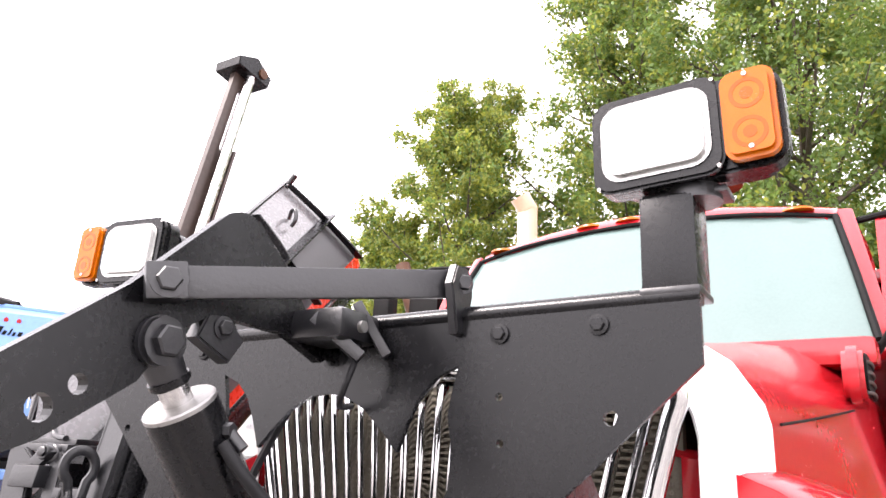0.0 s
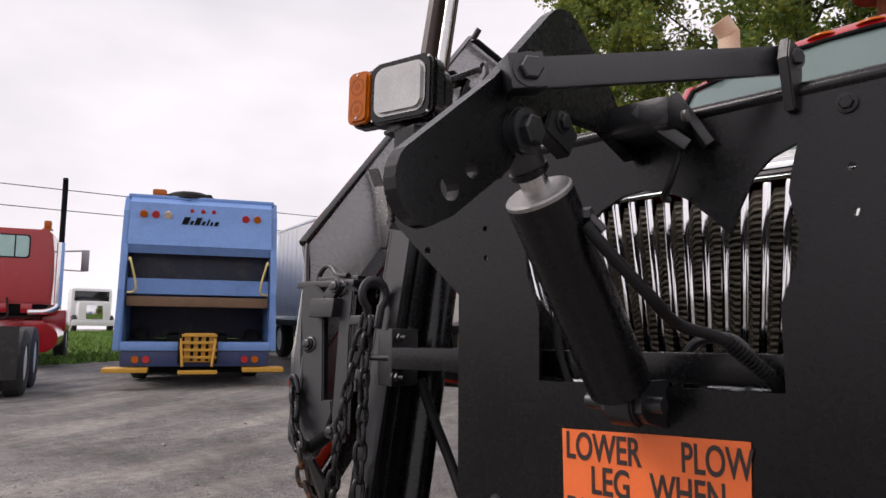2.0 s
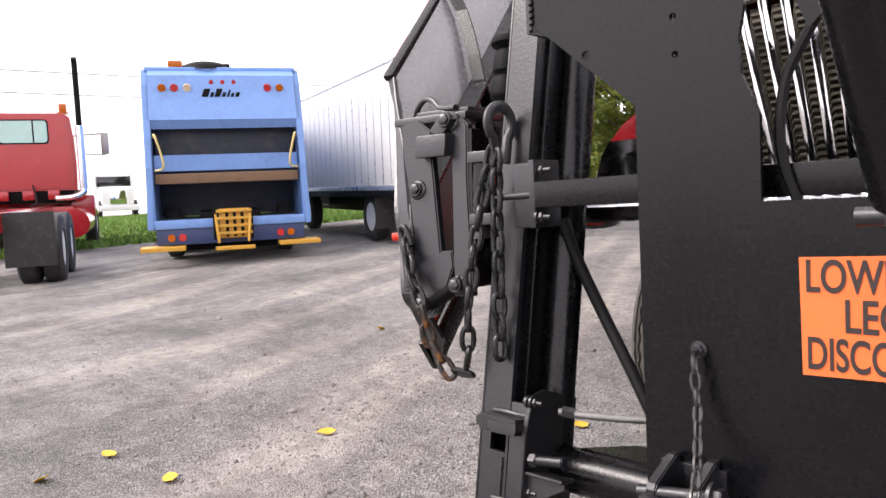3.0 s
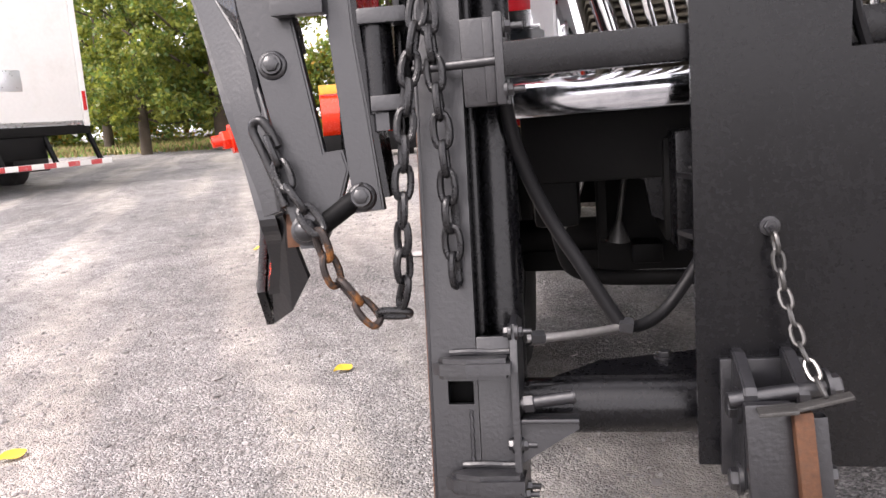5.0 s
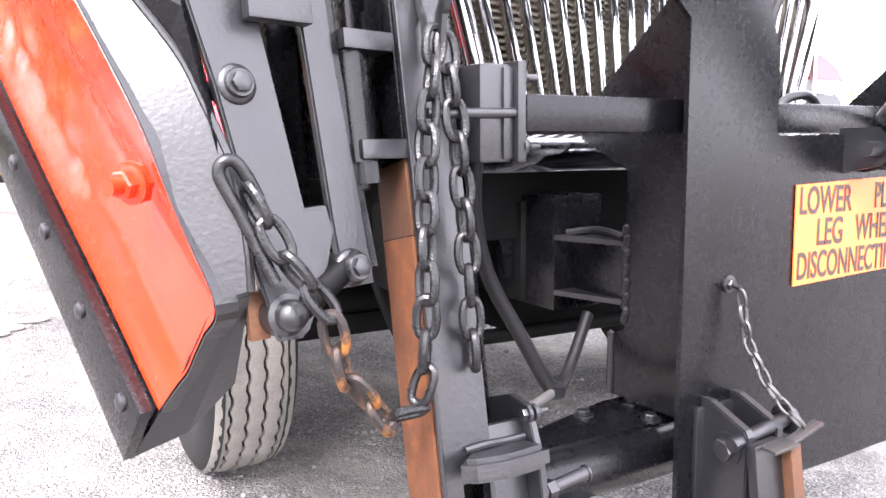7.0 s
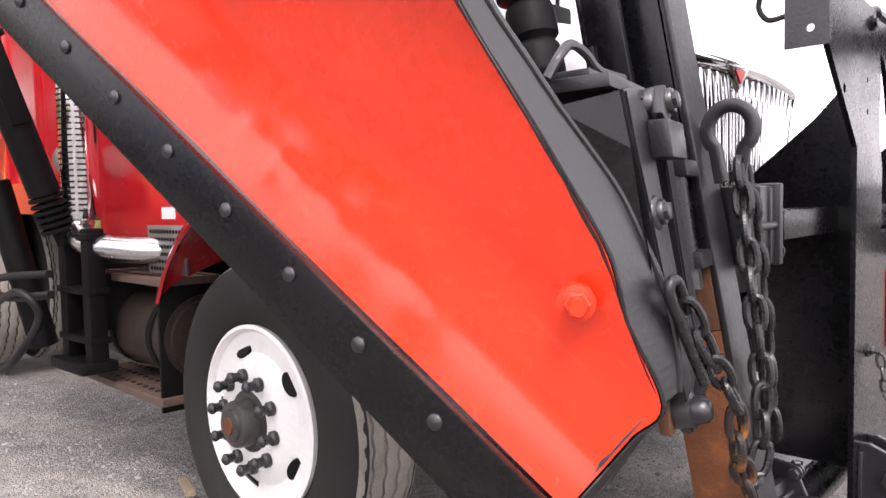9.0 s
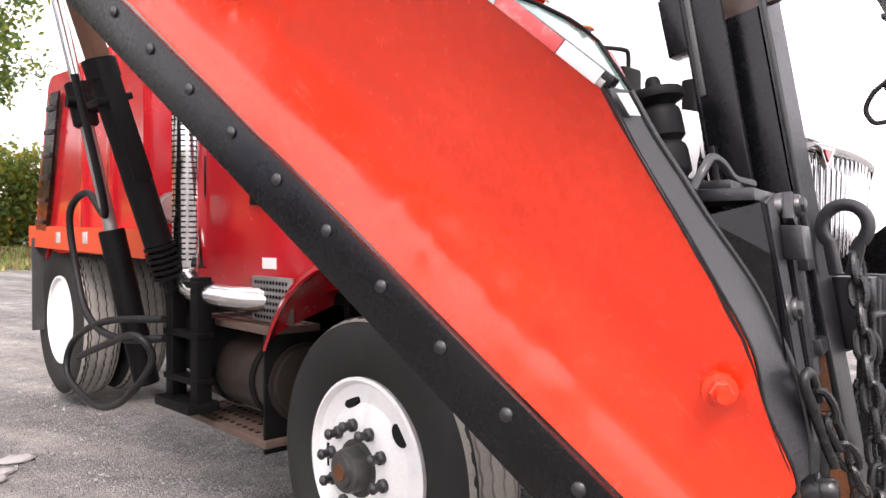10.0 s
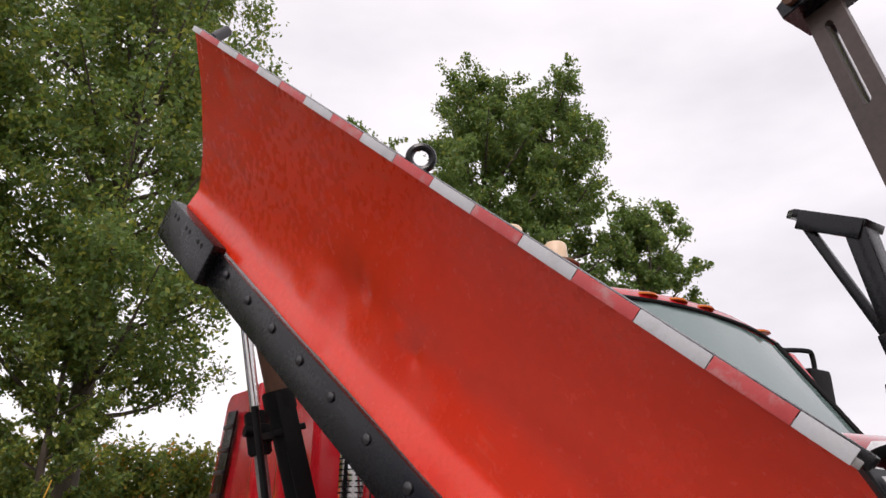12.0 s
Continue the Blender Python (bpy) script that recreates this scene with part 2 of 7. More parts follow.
DARK_STEEL = material("greasy_steel", (0.09, 0.088, 0.085), 0.4, metal=0.7, vary=0.4, scale=20, bump=0.3, bump_scale=120)
BROWN_STEP = material("rusty_step", (0.10, 0.065, 0.05), 0.7, metal=0.2, vary=0.35, scale=12, bump=0.3, bump_scale=90)
BROWN_TANK = material("dull_tank", (0.032, 0.025, 0.021), 0.38, metal=0.3, vary=0.35, scale=4, dirt=(0.09, 0.06, 0.04), dirt_amount=0.45)
BODY_ORANGE = material("faded_orange_rail", (0.52, 0.065, 0.022), 0.4, vary=0.15, dirt=(0.5, 0.06, 0.04), dirt_amount=0.5)
YELLOW_PALE = material("pale_yellow_rail", (0.62, 0.50, 0.20), 0.5, vary=0.1)
BLUE_NAVY = material("navy_bumper", (0.03, 0.05, 0.14), 0.4, vary=0.2)


def gravel_material():
    """Trodden crushed stone: small voronoi stones, pale dusty tracks and darker damp areas."""
    m = bpy.data.materials.new("gravel_yard")
    m.use_nodes = True
    n, l = m.node_tree.nodes, m.node_tree.links
    b = n["Principled BSDF"]
    co = n.new("ShaderNodeTexCoord")
    cells = n.new("ShaderNodeTexVoronoi")
    cells.inputs["Scale"].default_value = 150.0
    cells2 = n.new("ShaderNodeTexVoronoi")
    cells2.inputs["Scale"].default_value = 75.0
    broad = n.new("ShaderNodeTexNoise")
    broad.inputs["Scale"].default_value, broad.inputs["Detail"].default_value, broad.inputs["Roughness"].default_value = 0.45, 8.0, 0.65
    tracks = n.new("ShaderNodeTexNoise")
    tracks.inputs["Scale"].default_value, tracks.inputs["Detail"].default_value = 1.0, 5.0
    along, beside, flow = n.new("ShaderNodeVectorMath"), n.new("ShaderNodeVectorMath"), n.new("ShaderNodeCombineXYZ")
    for node, way in ((along, (-0.10, 0.23, 0)), (beside, (1.65, 0.72, 0))):
        node.operation = "DOT_PRODUCT"
        node.inputs[1].default_value = way
        l.new(co.outputs["Object"], node.inputs[0])
    l.new(along.outputs["Value"], flow.inputs["X"])
    l.new(beside.outputs["Value"], flow.inputs["Y"])
    for tex in (cells, cells2, broad):
        l.new(co.outputs["Object"], tex.inputs["Vector"])
    l.new(flow.outputs["Vector"], tracks.inputs["Vector"])
    stone = n.new("ShaderNodeValToRGB")
    e = stone.color_ramp.elements
    e[0].position, e[0].color = 0.0, (0.12, 0.116, 0.114, 1)
    e[1].position, e[1].color = 1.0, (0.39, 0.375, 0.362, 1)
    mid = e.new(0.5)
    mid.color = (0.215, 0.205, 0.20, 1)
    sep = n.new("ShaderNodeSeparateColor")
    l.new(cells.outputs["Color"], sep.inputs["Color"])
    l.new(sep.outputs["Red"], stone.inputs["Fac"])
    dust = n.new("ShaderNodeMix")
    dust.data_type = "RGBA"
    cut = n.new("ShaderNodeMapRange")
    cut.inputs["From Min"].default_value, cut.inputs["From Max"].default_value = 0.47, 0.62
    cut.inputs["To Max"].default_value = 0.75
    l.new(tracks.outputs["Fac"], cut.inputs["Value"])
    l.new(cut.outputs["Result"], dust.inputs[0])
    l.new(stone.outputs["Color"], dust.inputs[6])
    dust.inputs[7].default_value = (0.40, 0.37, 0.335, 1)
    shade = n.new("ShaderNodeMix")
    shade.data_type, shade.blend_type = "RGBA", "MULTIPLY"
    shade.inputs[0].default_value = 1.0
    bspan = n.new("ShaderNodeMapRange")
    bspan.inputs["From Min"].default_value, bspan.inputs["From Max"].default_value = 0.3, 0.7
    bspan.inputs["To Min"].default_value, bspan.inputs["To Max"].default_value = 0.50, 1.42
    l.new(broad.outputs["Fac"], bspan.inputs["Value"])
    l.new(dust.outputs[2], shade.inputs[6])
    l.new(bspan.outputs["Result"], shade.inputs[7])
    clods = n.new("ShaderNodeTexNoise")
    clods.inputs["Scale"].default_value, clods.inputs["Detail"].default_value, clods.inputs["Roughness"].default_value = 7.0, 10.0, 0.78
    l.new(co.outputs["Object"], clods.inputs["Vector"])
    cspan = n.new("ShaderNodeMapRange")
    cspan.inputs["From Min"].default_value, cspan.inputs["From Max"].default_value = 0.3, 0.7
    cspan.inputs["To Min"].default_value, cspan.inputs["To Max"].default_value = 0.55, 1.4
    l.new(clods.outputs["Fac"], cspan.inputs["Value"])
    grit = n.new("ShaderNodeMix")
    grit.data_type, grit.blend_type = "RGBA", "MULTIPLY"
    grit.inputs[0].default_value = 1.0
    l.new(shade.outputs[2], grit.inputs[6])
    l.new(cspan.outputs["Result"], grit.inputs[7])
    l.new(grit.outputs[2], b.inputs["Base Color"])
    b.inputs["Roughness"].default_value = 0.9
    hsum = n.new("ShaderNodeMath")
    hsum.operation = "ADD"
    l.new(cells.outputs["Distance"], hsum.inputs[0])
    l.new(cells2.outputs["Distance"], hsum.inputs[1])
    bn = n.new("ShaderNodeBump")
    bn.inputs["Strength"].default_value, bn.inputs["Distance"].default_value = 0.9, 0.013
    bn.invert = True
    l.new(hsum.outputs[0], bn.inputs["Height"])
    l.new(bn.outputs["Normal"], b.inputs["Normal"])
    return m


GRAVEL = gravel_material()


# ---- mesh helpers ----
def mesh_of(bm, name, mat, smooth=False):
    bmesh.ops.recalc_face_normals(bm, faces=bm.faces)
    me = bpy.data.meshes.new(name)
    bm.to_mesh(me)
    bm.free()
    me.materials.append(mat)
    if smooth:
        me.polygons.foreach_set("use_smooth", [True] * len(me.polygons))
        me.set_sharp_from_angle(angle=radians(38))
    return me


def part(name, bm, mat, parent, label="", smooth=True):
    """Links a bmesh as one mesh object under a thing or a part."""
    ob = new(name, mesh_of(bm, name, mat, smooth) if isinstance(bm, bmesh.types.BMesh) else bm)
    ob.parent = parent
    if label:
        tagged(ob, label)
    return ob


def thing(name, label, category, m=None, group="", kind=""):
    ob = new(name)
    ob.empty_display_size = 0.05
    ob.matrix_world = m if m is not None else Matrix()
    return tagged(ob, label, category, group, kind)


def join(*bms):
    """Several bmeshes poured into the first."""
    first = bms[0]
    for other in bms[1:]:
        me = bpy.data.meshes.new("pour")
        other.to_mesh(me)
        other.free()
        first.from_mesh(me)
        bpy.data.meshes.remove(me)
    return first


def moved(bm, m):
    bmesh.ops.transform(bm, matrix=m, verts=bm.verts)
    return bm


def box(x0, x1, y0, y1, z0, z1, bevel=0.004, m=None):
    bm = bmesh.new()
    bmesh.ops.create_cube(bm, size=1.0)
    bmesh.ops.transform(bm, matrix=Matrix.Translation(((x0 + x1) / 2, (y0 + y1) / 2, (z0 + z1) / 2)) @ Matrix.Diagonal((x1 - x0, y1 - y0, z1 - z0, 1)), verts=bm.verts)
    if bevel:
        bmesh.ops.bevel(bm, geom=list(bm.edges), offset=min(bevel, 0.4 * min(x1 - x0, y1 - y0, z1 - z0)), segments=2, profile=0.6, affect="EDGES")
    return moved(bm, m) if m is not None else bm


def bar(p0, p1, w, h, bevel=0.003, up=(0, 0, 1)):
    """A rectangular bar from p0 to p1, w wide and h high across 'up'."""
    p0, p1 = Vector(p0), Vector(p1)
    ax = (p1 - p0).normalized()
    side = ax.cross(Vector(up)).normalized()
    top = side.cross(ax)
    m = Matrix((side, ax, top)).transposed().to_4x4()
    m.translation = p0
    return box(-w / 2, w / 2, 0, (p1 - p0).length, -h / 2, h / 2, bevel, m)


def rod(p0, p1, r0, r1=None, seg=20, bevel=0.0):
    p0, p1 = Vector(p0), Vector(p1)
    bm = bmesh.new()
    bmesh.ops.create_cone(bm, cap_ends=True, segments=seg, radius1=r0, radius2=r0 if r1 is None else r1, depth=(p1 - p0).length)
    if bevel:
        rim = [e for e in bm.edges if abs(e.verts[0].co.z - e.verts[1].co.z) < 1e-6]
        bmesh.ops.bevel(bm, geom=rim, offset=bevel, segments=2, affect="EDGES")
    q = (p1 - p0).to_track_quat("Z", "Y").to_matrix().to_4x4()
    return moved(bm, Matrix.Translation((p0 + p1) / 2) @ q)


def lathe(profile, seg=32, m=None, closed=False):
    """A turned body round local z from (radius, height) pairs."""
    bm = bmesh.new()
    rings = []
    for r, z in profile:
        rings.append([bm.verts.new((r * math.cos(2 * math.pi * k / seg), r * math.sin(2 * math.pi * k / seg), z)) for k in range(seg)])
    pairs = list(zip(rings, rings[1:])) + ([(rings[-1], rings[0])] if closed else [])
    for a, b in pairs:
        for k in range(seg):
            bm.faces.new((a[k], a[(k + 1) % seg], b[(k + 1) % seg], b[k]))
    if not closed:
        bm.faces.new(rings[0][::-1])
        bm.faces.new(rings[-1])
    bmesh.ops.remove_doubles(bm, verts=bm.verts, dist=1e-5)
    return moved(bm, m) if m is not None else bm


def pipe(points, r, seg=10, smooth_steps=6, taper=None):
    """A round hose or bent tube through points (Catmull-Rom)."""
    pts = [Vector(p) for p in points]
    line = []
    for i in range(len(pts) - 1):
        a, b, c, d = pts[max(i - 1, 0)], pts[i], pts[i + 1], pts[min(i + 2, len(pts) - 1)]
        for k in range(smooth_steps):
            t = k / smooth_steps
            line.append(0.5 * ((2 * b) + (c - a) * t + (2 * a - 5 * b + 4 * c - d) * t * t + (3 * b - a - 3 * c + d) * t * t * t))
    line.append(pts[-1])
    bm = bmesh.new()
    rings = []
    n = Vector((0.3, 0.2, 0.9)).normalized()
    for i, p in enumerate(line):
        ax = (line[min(i + 1, len(line) - 1)] - line[max(i - 1, 0)]).normalized()
        n = (n - ax * n.dot(ax)).normalized()
        bb = ax.cross(n)
        rr = r if taper is None else r + (taper - r) * i / (len(line) - 1)
        rings.append([bm.verts.new(p + rr * (math.cos(2 * math.pi * k / seg) * n + math.sin(2 * math.pi * k / seg) * bb)) for k in range(seg)])
    for a, b in zip(rings, rings[1:]):
        for k in range(seg):
            bm.faces.new((a[k], a[(k + 1) % seg], b[(k + 1) % seg], b[k]))
    bm.faces.new(rings[0][::-1])
    bm.faces.new(rings[-1])
    return bm


def prism(poly, depth, m=None, bevel=0.0):
    """A flat plate from a polygon (x, z), its front at y = 0 and its back at y = depth."""
    bm = bmesh.new()
    front = [bm.verts.new((x, 0, z)) for x, z in poly]
    back = [bm.verts.new((x, depth, z)) for x, z in poly]
    bm.faces.new(front)
    bm.faces.new(back[::-1])
    for k in range(len(poly)):
        bm.faces.new((front[k], front[(k + 1) % len(poly)], back[(k + 1) % len(poly)], back[k]))
    bmesh.ops.recalc_face_normals(bm, faces=bm.faces)
    if bevel:
        rim = [e for e in bm.edges if len(e.link_faces) == 2 and sum(len(f.verts) == len(poly) for f in e.link_faces) == 1]
        bmesh.ops.bevel(bm, geom=rim, offset=bevel, segments=2, affect="EDGES")
    return moved(bm, m) if m is not None else bm


def side_plate(poly, x0, x1, bevel=0.0):
    """A plate with its outline in (y, z), between x0 and x1."""
    bm = prism(poly, x1 - x0, None, bevel)
    return moved(bm, Matrix(((0, 1, 0, x0), (1, 0, 0, 0), (0, 0, 1, 0), (0, 0, 0, 1))))


def holed_plate(outer, holes, depth, m=None):
    """A flat plate from an outline (x, z) with holes cut right through."""
    bm = bmesh.new()
    edges = []
    for loop in (outer, *holes):
        vs = [bm.verts.new((x, 0, z)) for x, z in loop]
        edges += [bm.edges.new((vs[k], vs[(k + 1) % len(vs)])) for k in range(len(vs))]
    bmesh.ops.triangle_fill(bm, use_beauty=True, use_dissolve=True, edges=edges, normal=(0, -1, 0))
    ext = bmesh.ops.extrude_face_region(bm, geom=list(bm.faces))
    bmesh.ops.translate(bm, verts=[v for v in ext["geom"] if isinstance(v, bmesh.types.BMVert)], vec=(0, depth, 0))
    return moved(bm, m) if m is not None else bm


def rounded_box(x0, x1, y0, y1, z0, z1, r, bevel=0.003):
    """A block whose outline in (x, z) has round corners of radius r."""
    poly = []
    for cx, cz, a0 in ((x1 - r, z1 - r, 0), (x0 + r, z1 - r, 90), (x0 + r, z0 + r, 180), (x1 - r, z0 + r, 270)):
        poly += [(cx + r * math.cos(radians(a0 + 18 * k)), cz + r * math.sin(radians(a0 + 18 * k))) for k in range(6)]
    return prism(poly, y1 - y0, Matrix.Translation((0, y0, 0)), bevel)


def circle(cx, cz, r, n=14):
    return [(cx + r * math.cos(2 * math.pi * k / n), cz + r * math.sin(2 * math.pi * k / n)) for k in range(n)]


def hex_bolt(p, axis, r=0.016, h=0.014, washer=True, dome=False):
    """A bolt head with washer; its seat at p, pointing along axis."""
    q = Vector(axis).to_track_quat("Z", "Y").to_matrix().to_4x4()
    m = Matrix.Translation(p) @ q
    if dome:
        bm = lathe([(r * 1.35, -0.004), (r * 1.35, 0.003), (r, 0.005), (r, h), (r * 0.85, h * 1.5), (r * 0.4, h * 1.9), (0.0005, h * 2)], 16, m)
    else:
        bm = lathe([(r, -0.004), (r, h * 0.85), (r * 0.86, h), (0.0005, h * 1.02)], 6, m)
        if washer:
            bm = join(bm, lathe([(r * 1.45, -0.004), (r * 1.45, 0.003), (r * 0.9, 0.004)], 18, m))
    return bm


def text_mesh(body, size, mat):
    cu = bpy.data.curves.new("letters", "FONT")
    cu.body, cu.size, cu.extrude, cu.align_x = body, size, 0.0006, "LEFT"
    cu.offset = 0.0012
    ob = bpy.data.objects.new("letters", cu)
    scene.collection.objects.link(ob)
    me = bpy.data.meshes.new_from_object(ob.evaluated_get(bpy.context.evaluated_depsgraph_get()))
    bpy.data.objects.remove(ob)
    me.materials.clear()
    me.materials.append(mat)
    return me


def chain_link(length, wire, seg=14, ring=7, twist=0.55):
    """One welded link: a long oval along local z."""
    bm = bmesh.new()
    a, b = length / 2 - wire, length * 0.205
    rings = []
    for k in range(seg):
        t = 2 * math.pi * k / seg
        c = Vector((b * math.cos(t), 0, 0))
        z = max(-1, min(1, 1.35 * math.sin(t)))
        c.z = (a - b) * (1 if z > 0 else -1) * min(1, abs(z) * 1.2) + b * math.sin(t)
        d = Vector((math.cos(t), 0, math.sin(t)))
        rings.append([bm.verts.new(c + wire * (math.cos(2 * math.pi * j / ring) * d + Vector((0, math.sin(2 * math.pi * j / ring), 0)))) for j in range(ring)])
    for k in range(seg):
        p, q = rings[k], rings[(k + 1) % seg]
        for j in range(ring):
            bm.faces.new((p[j], p[(j + 1) % ring], q[(j + 1) % ring], q[j]))
    return bm


def lay_chain(owner, points, pitch, link_mesh, jitter=8, start=0, other=None, other_span=(9, 9)):
    """Links laid along a polyline, every second one turned a quarter."""
    pts = [Vector(p) for p in points]
    lengths = [(b - a).length for a, b in zip(pts, pts[1:])]
    total, k, rnd = sum(lengths), start, random.Random(len(points) * 7 + start)
    at = pitch / 2
    while at < total:
        rest, i = at, 0
        while rest > lengths[i]:
            rest -= lengths[i]
            i += 1
        p = pts[i].lerp(pts[i + 1], rest / lengths[i])
        ax = (pts[i + 1] - pts[i]).normalized()
        m = Matrix.Translation(p) @ ax.to_track_quat("Z", "X").to_matrix().to_4x4() @ pose(0, 0, 0, 0, 0, 35 + 90 * (k % 2) + rnd.uniform(-jitter, jitter))
        mesh = other if other is not None and other_span[0] <= at / total <= other_span[1] else link_mesh
        ob = new("link", mesh)
        ob.parent = owner
        ob.matrix_local = m
        at += pitch
        k += 1


def loft(rows, close_ends=False):
    """A skin over rows of equally many points."""
    bm = bmesh.new()
    grid = [[bm.verts.new(p) for p in row] for row in rows]
    for a, b in zip(grid, grid[1:]):
        for k in range(len(a) - 1):
            bm.faces.new((a[k], a[k + 1], b[k + 1], b[k]))
    if close_ends:
        bm.faces.new(grid[0])
        bm.faces.new(grid[-1][::-1])
    return bm


def thick(bm, t):
    bmesh.ops.recalc_face_normals(bm, faces=bm.faces)
    bmesh.ops.solidify(bm, geom=list(bm.faces), thickness=t)
    return bm


# ---- ground ----
def ground_height(x, y):
    rise = 0.025 * max(0.0, -x - 1.2) + 0.043 * max(0.0, y - 2.2)
    return 2.2 * math.tanh(rise / 2.2) - 0.045


def build_ground():
    bm = bmesh.new()
    xs = [-900, -300, -120, -70, -45, -30, -22, -17, -13, -10, -8, -6, -4.5, -3, -2.2, -1.6, -1.2, -0.6, 0, 1, 3, 6, 12, 25, 60, 200, 900]
    ys = [-900, -200, -60, -25, -12, -6, -3, -1, 0, 1, 2.2, 2.8, 3.6, 4.6, 6, 8, 11, 14, 18, 23, 30, 40, 60, 120, 300, 900]
    grid = [[bm.verts.new((x, y, ground_height(x, y))) for y in ys] for x in xs]
    for i in range(len(xs) - 1):
        for j in range(len(ys) - 1):
            bm.faces.new((grid[i][j], grid[i + 1][j], grid[i + 1][j + 1], grid[i][j + 1]))
    g = new("ground", mesh_of(bm, "ground", GRAVEL, True))
    return tagged(g, "grey crushed stone yard with paler wheel tracks", "ground", kind="structure")


ground = build_ground()


# ---- plow hitch on the truck's front ----
def half_and_mirror(half):
    """A closed outline from the points of its right half, top middle to bottom middle, and their mirror image."""
    return half + [(-x, z) for x, z in reversed(half) if abs(x) > 1e-6]


def build_hitch():
    h = thing("plow_hitch", "heavy black painted steel plow hitch on the truck front", "plow hitch")
    outer = [(0.0, 1.584), (0.30, 1.588), (0.55, 1.594), (0.758, 1.604), (0.767, 1.598), (0.767, 1.480), (0.53, 1.266), (0.53, 0.290), (0.0, 0.283), (-0.53, 0.290), (-0.53, 1.240), (-0.79, 1.462), (-0.79, 1.590), (-0.78, 1.596), (-0.55, 1.590), (-0.30, 1.584)]
    window = half_and_mirror([(0.0, 1.444), (0.045, 1.439), (0.10, 1.412), (0.150, 1.368), (0.186, 1.330), (0.207, 1.385), (0.235, 1.440), (0.270, 1.472), (0.318, 1.492),
                              (0.305, 1.440), (0.298, 1.40), (0.312, 1.33), (0.306, 1.27), (0.285, 1.22), (0.274, 1.19), (0.275, 1.03), (0.0, 1.03)])
    holes = [circle(x, z, 0.0075) for x, z in ((0.406, 1.433), (0.410, 1.351), (-0.440, 1.405), (-0.437, 1.330))] + [circle(0.614, 1.396, 0.013), circle(-0.646, 1.365, 0.011)]
    part("face_plate", holed_plate(outer, [window] + holes, 0.012), BLACK, h, "wide black face plate with arched openings", smooth=False)
    part("top_roll", join(rod((-0.34, 0.012, 1.581), (0.767, 0.016, 1.596), 0.019, seg=18), rod((-0.375, 0.012, 1.584), (-0.34, 0.012, 1.585), 0.008, 0.019, seg=18)), BLACK, h)
    for s in (-1, 1):
        x = 0.522 if s > 0 else -0.437
        part("side_plate", side_plate([(0.012, 1.44), (0.12, 1.32), (0.40, 1.08), (0.40, 1.03), (0.245, 0.96), (0.245, 0.60), (0.29, 0.58), (0.29, 0.44), (0.012, 0.44)], x - 0.006, x + 0.006), BLACK, h, smooth=False)
        if s > 0:
            continue
        flange = holed_plate([(0.0, 1.60), (0.088, 1.60), (0.088, 1.440), (0.0, 1.440)], [circle(0.037, 1.478, 0.0085)], 0.008)
        part("end_flange", moved(flange, Matrix(((0, 1, 0, s * 0.795 - 0.004), (1, 0, 0, -0.008), (0, 0, 1, 0), (0, 0, 0, 1)))), BLACK_ROUGH, h, "drilled end flange", smooth=False)
        for k in range(9 if s < 0 else 0):
            part("weld_bead", lathe([(0.002, -0.008), (0.006, -0.004), (0.006, 0.004), (0.002, 0.008)], 8, Matrix.Translation((s * 0.790, -0.003, 1.452 + 0.015 * k))), BLACK_ROUGH, h)
    for x, z in ((0.405, 1.548), (0.596, 1.554), (-0.40, 1.548)):
        part("plate_bolt", hex_bolt((x, -0.002, z), (0, -1, 0), 0.013, 0.010), BLACK, h)
    # cross beam that reaches out to the wing post, and the plate under the slot
    part("cross_beam", box(-0.852, 0.60, 0.060, 0.128, 1.036, 1.100, 0.005), BLACK, h, "square black cross beam")
    part("slot_lip", box(-0.275, 0.275, 0.004, 0.05, 1.012, 1.029, 0.002), BLACK, h)
    part("lower_tube", rod((-0.90, 0.14, 0.355), (0.52, 0.14, 0.355), 0.058, seg=28), BLACK, h, "round black lower tube with worn sheen")
    part("foot_plate", moved(prism([(-0.80, 0.14), (-0.70, 0.235), (-0.46, 0.30), (-0.37, 0.30), (-0.37, 0.13)], 0.014, None, 0.002), Matrix(((1, 0, 0, 0), (0, 0, 1, 0), (0, -1, 0, 0.418), (0, 0, 0, 1)))), BLACK, h, smooth=False)
    for x, y in ((-0.412, 0.250), (-0.452, 0.150), (-0.56, 0.245)):
        part("foot_bolt", hex_bolt((x, y, 0.419), (0, 0, 1), 0.015, 0.014), BLACK_ROUGH, h)
    # boxed tow bracket on the outer side
    part("tow_box", box(-0.500, -0.350, 0.430, 0.80, 0.615, 0.897, 0.005), BLACK, h, "black welded box bracket")
    for z in (0.655, 0.790):
        tri = prism([(-0.443, 0.240), (-0.500, 0.430), (-0.350, 0.430), (-0.425, 0.240)], 0.012, None, 0.003)
        part("shelf_plate", moved(tri, Matrix(((1, 0, 0, 0), (0, 0, 1, 0), (0, -1, 0, z + 0.012), (0, 0, 0, 1)))), BLACK_ROUGH, h, "worn triangular shelf plate", smooth=False)
    part("shelf_rib", box(-0.440, -0.428, 0.246, 0.430, 0.667, 0.790, 0.001), BLACK, h)
    for p in [(-0.444, 0.243 + 0.004 * math.sin(i * 2.1), 0.83 - 0.011 * i) for i in range(20)] + [(-0.444, 0.288, 0.58 - 0.011 * i) for i in range(13)]:
        part("weld_bead", lathe([(0.002, -0.010), (0.008, -0.005), (0.008, 0.005), (0.002, 0.010)], 8, Matrix.Translation(p)), BLACK_ROUGH, h)
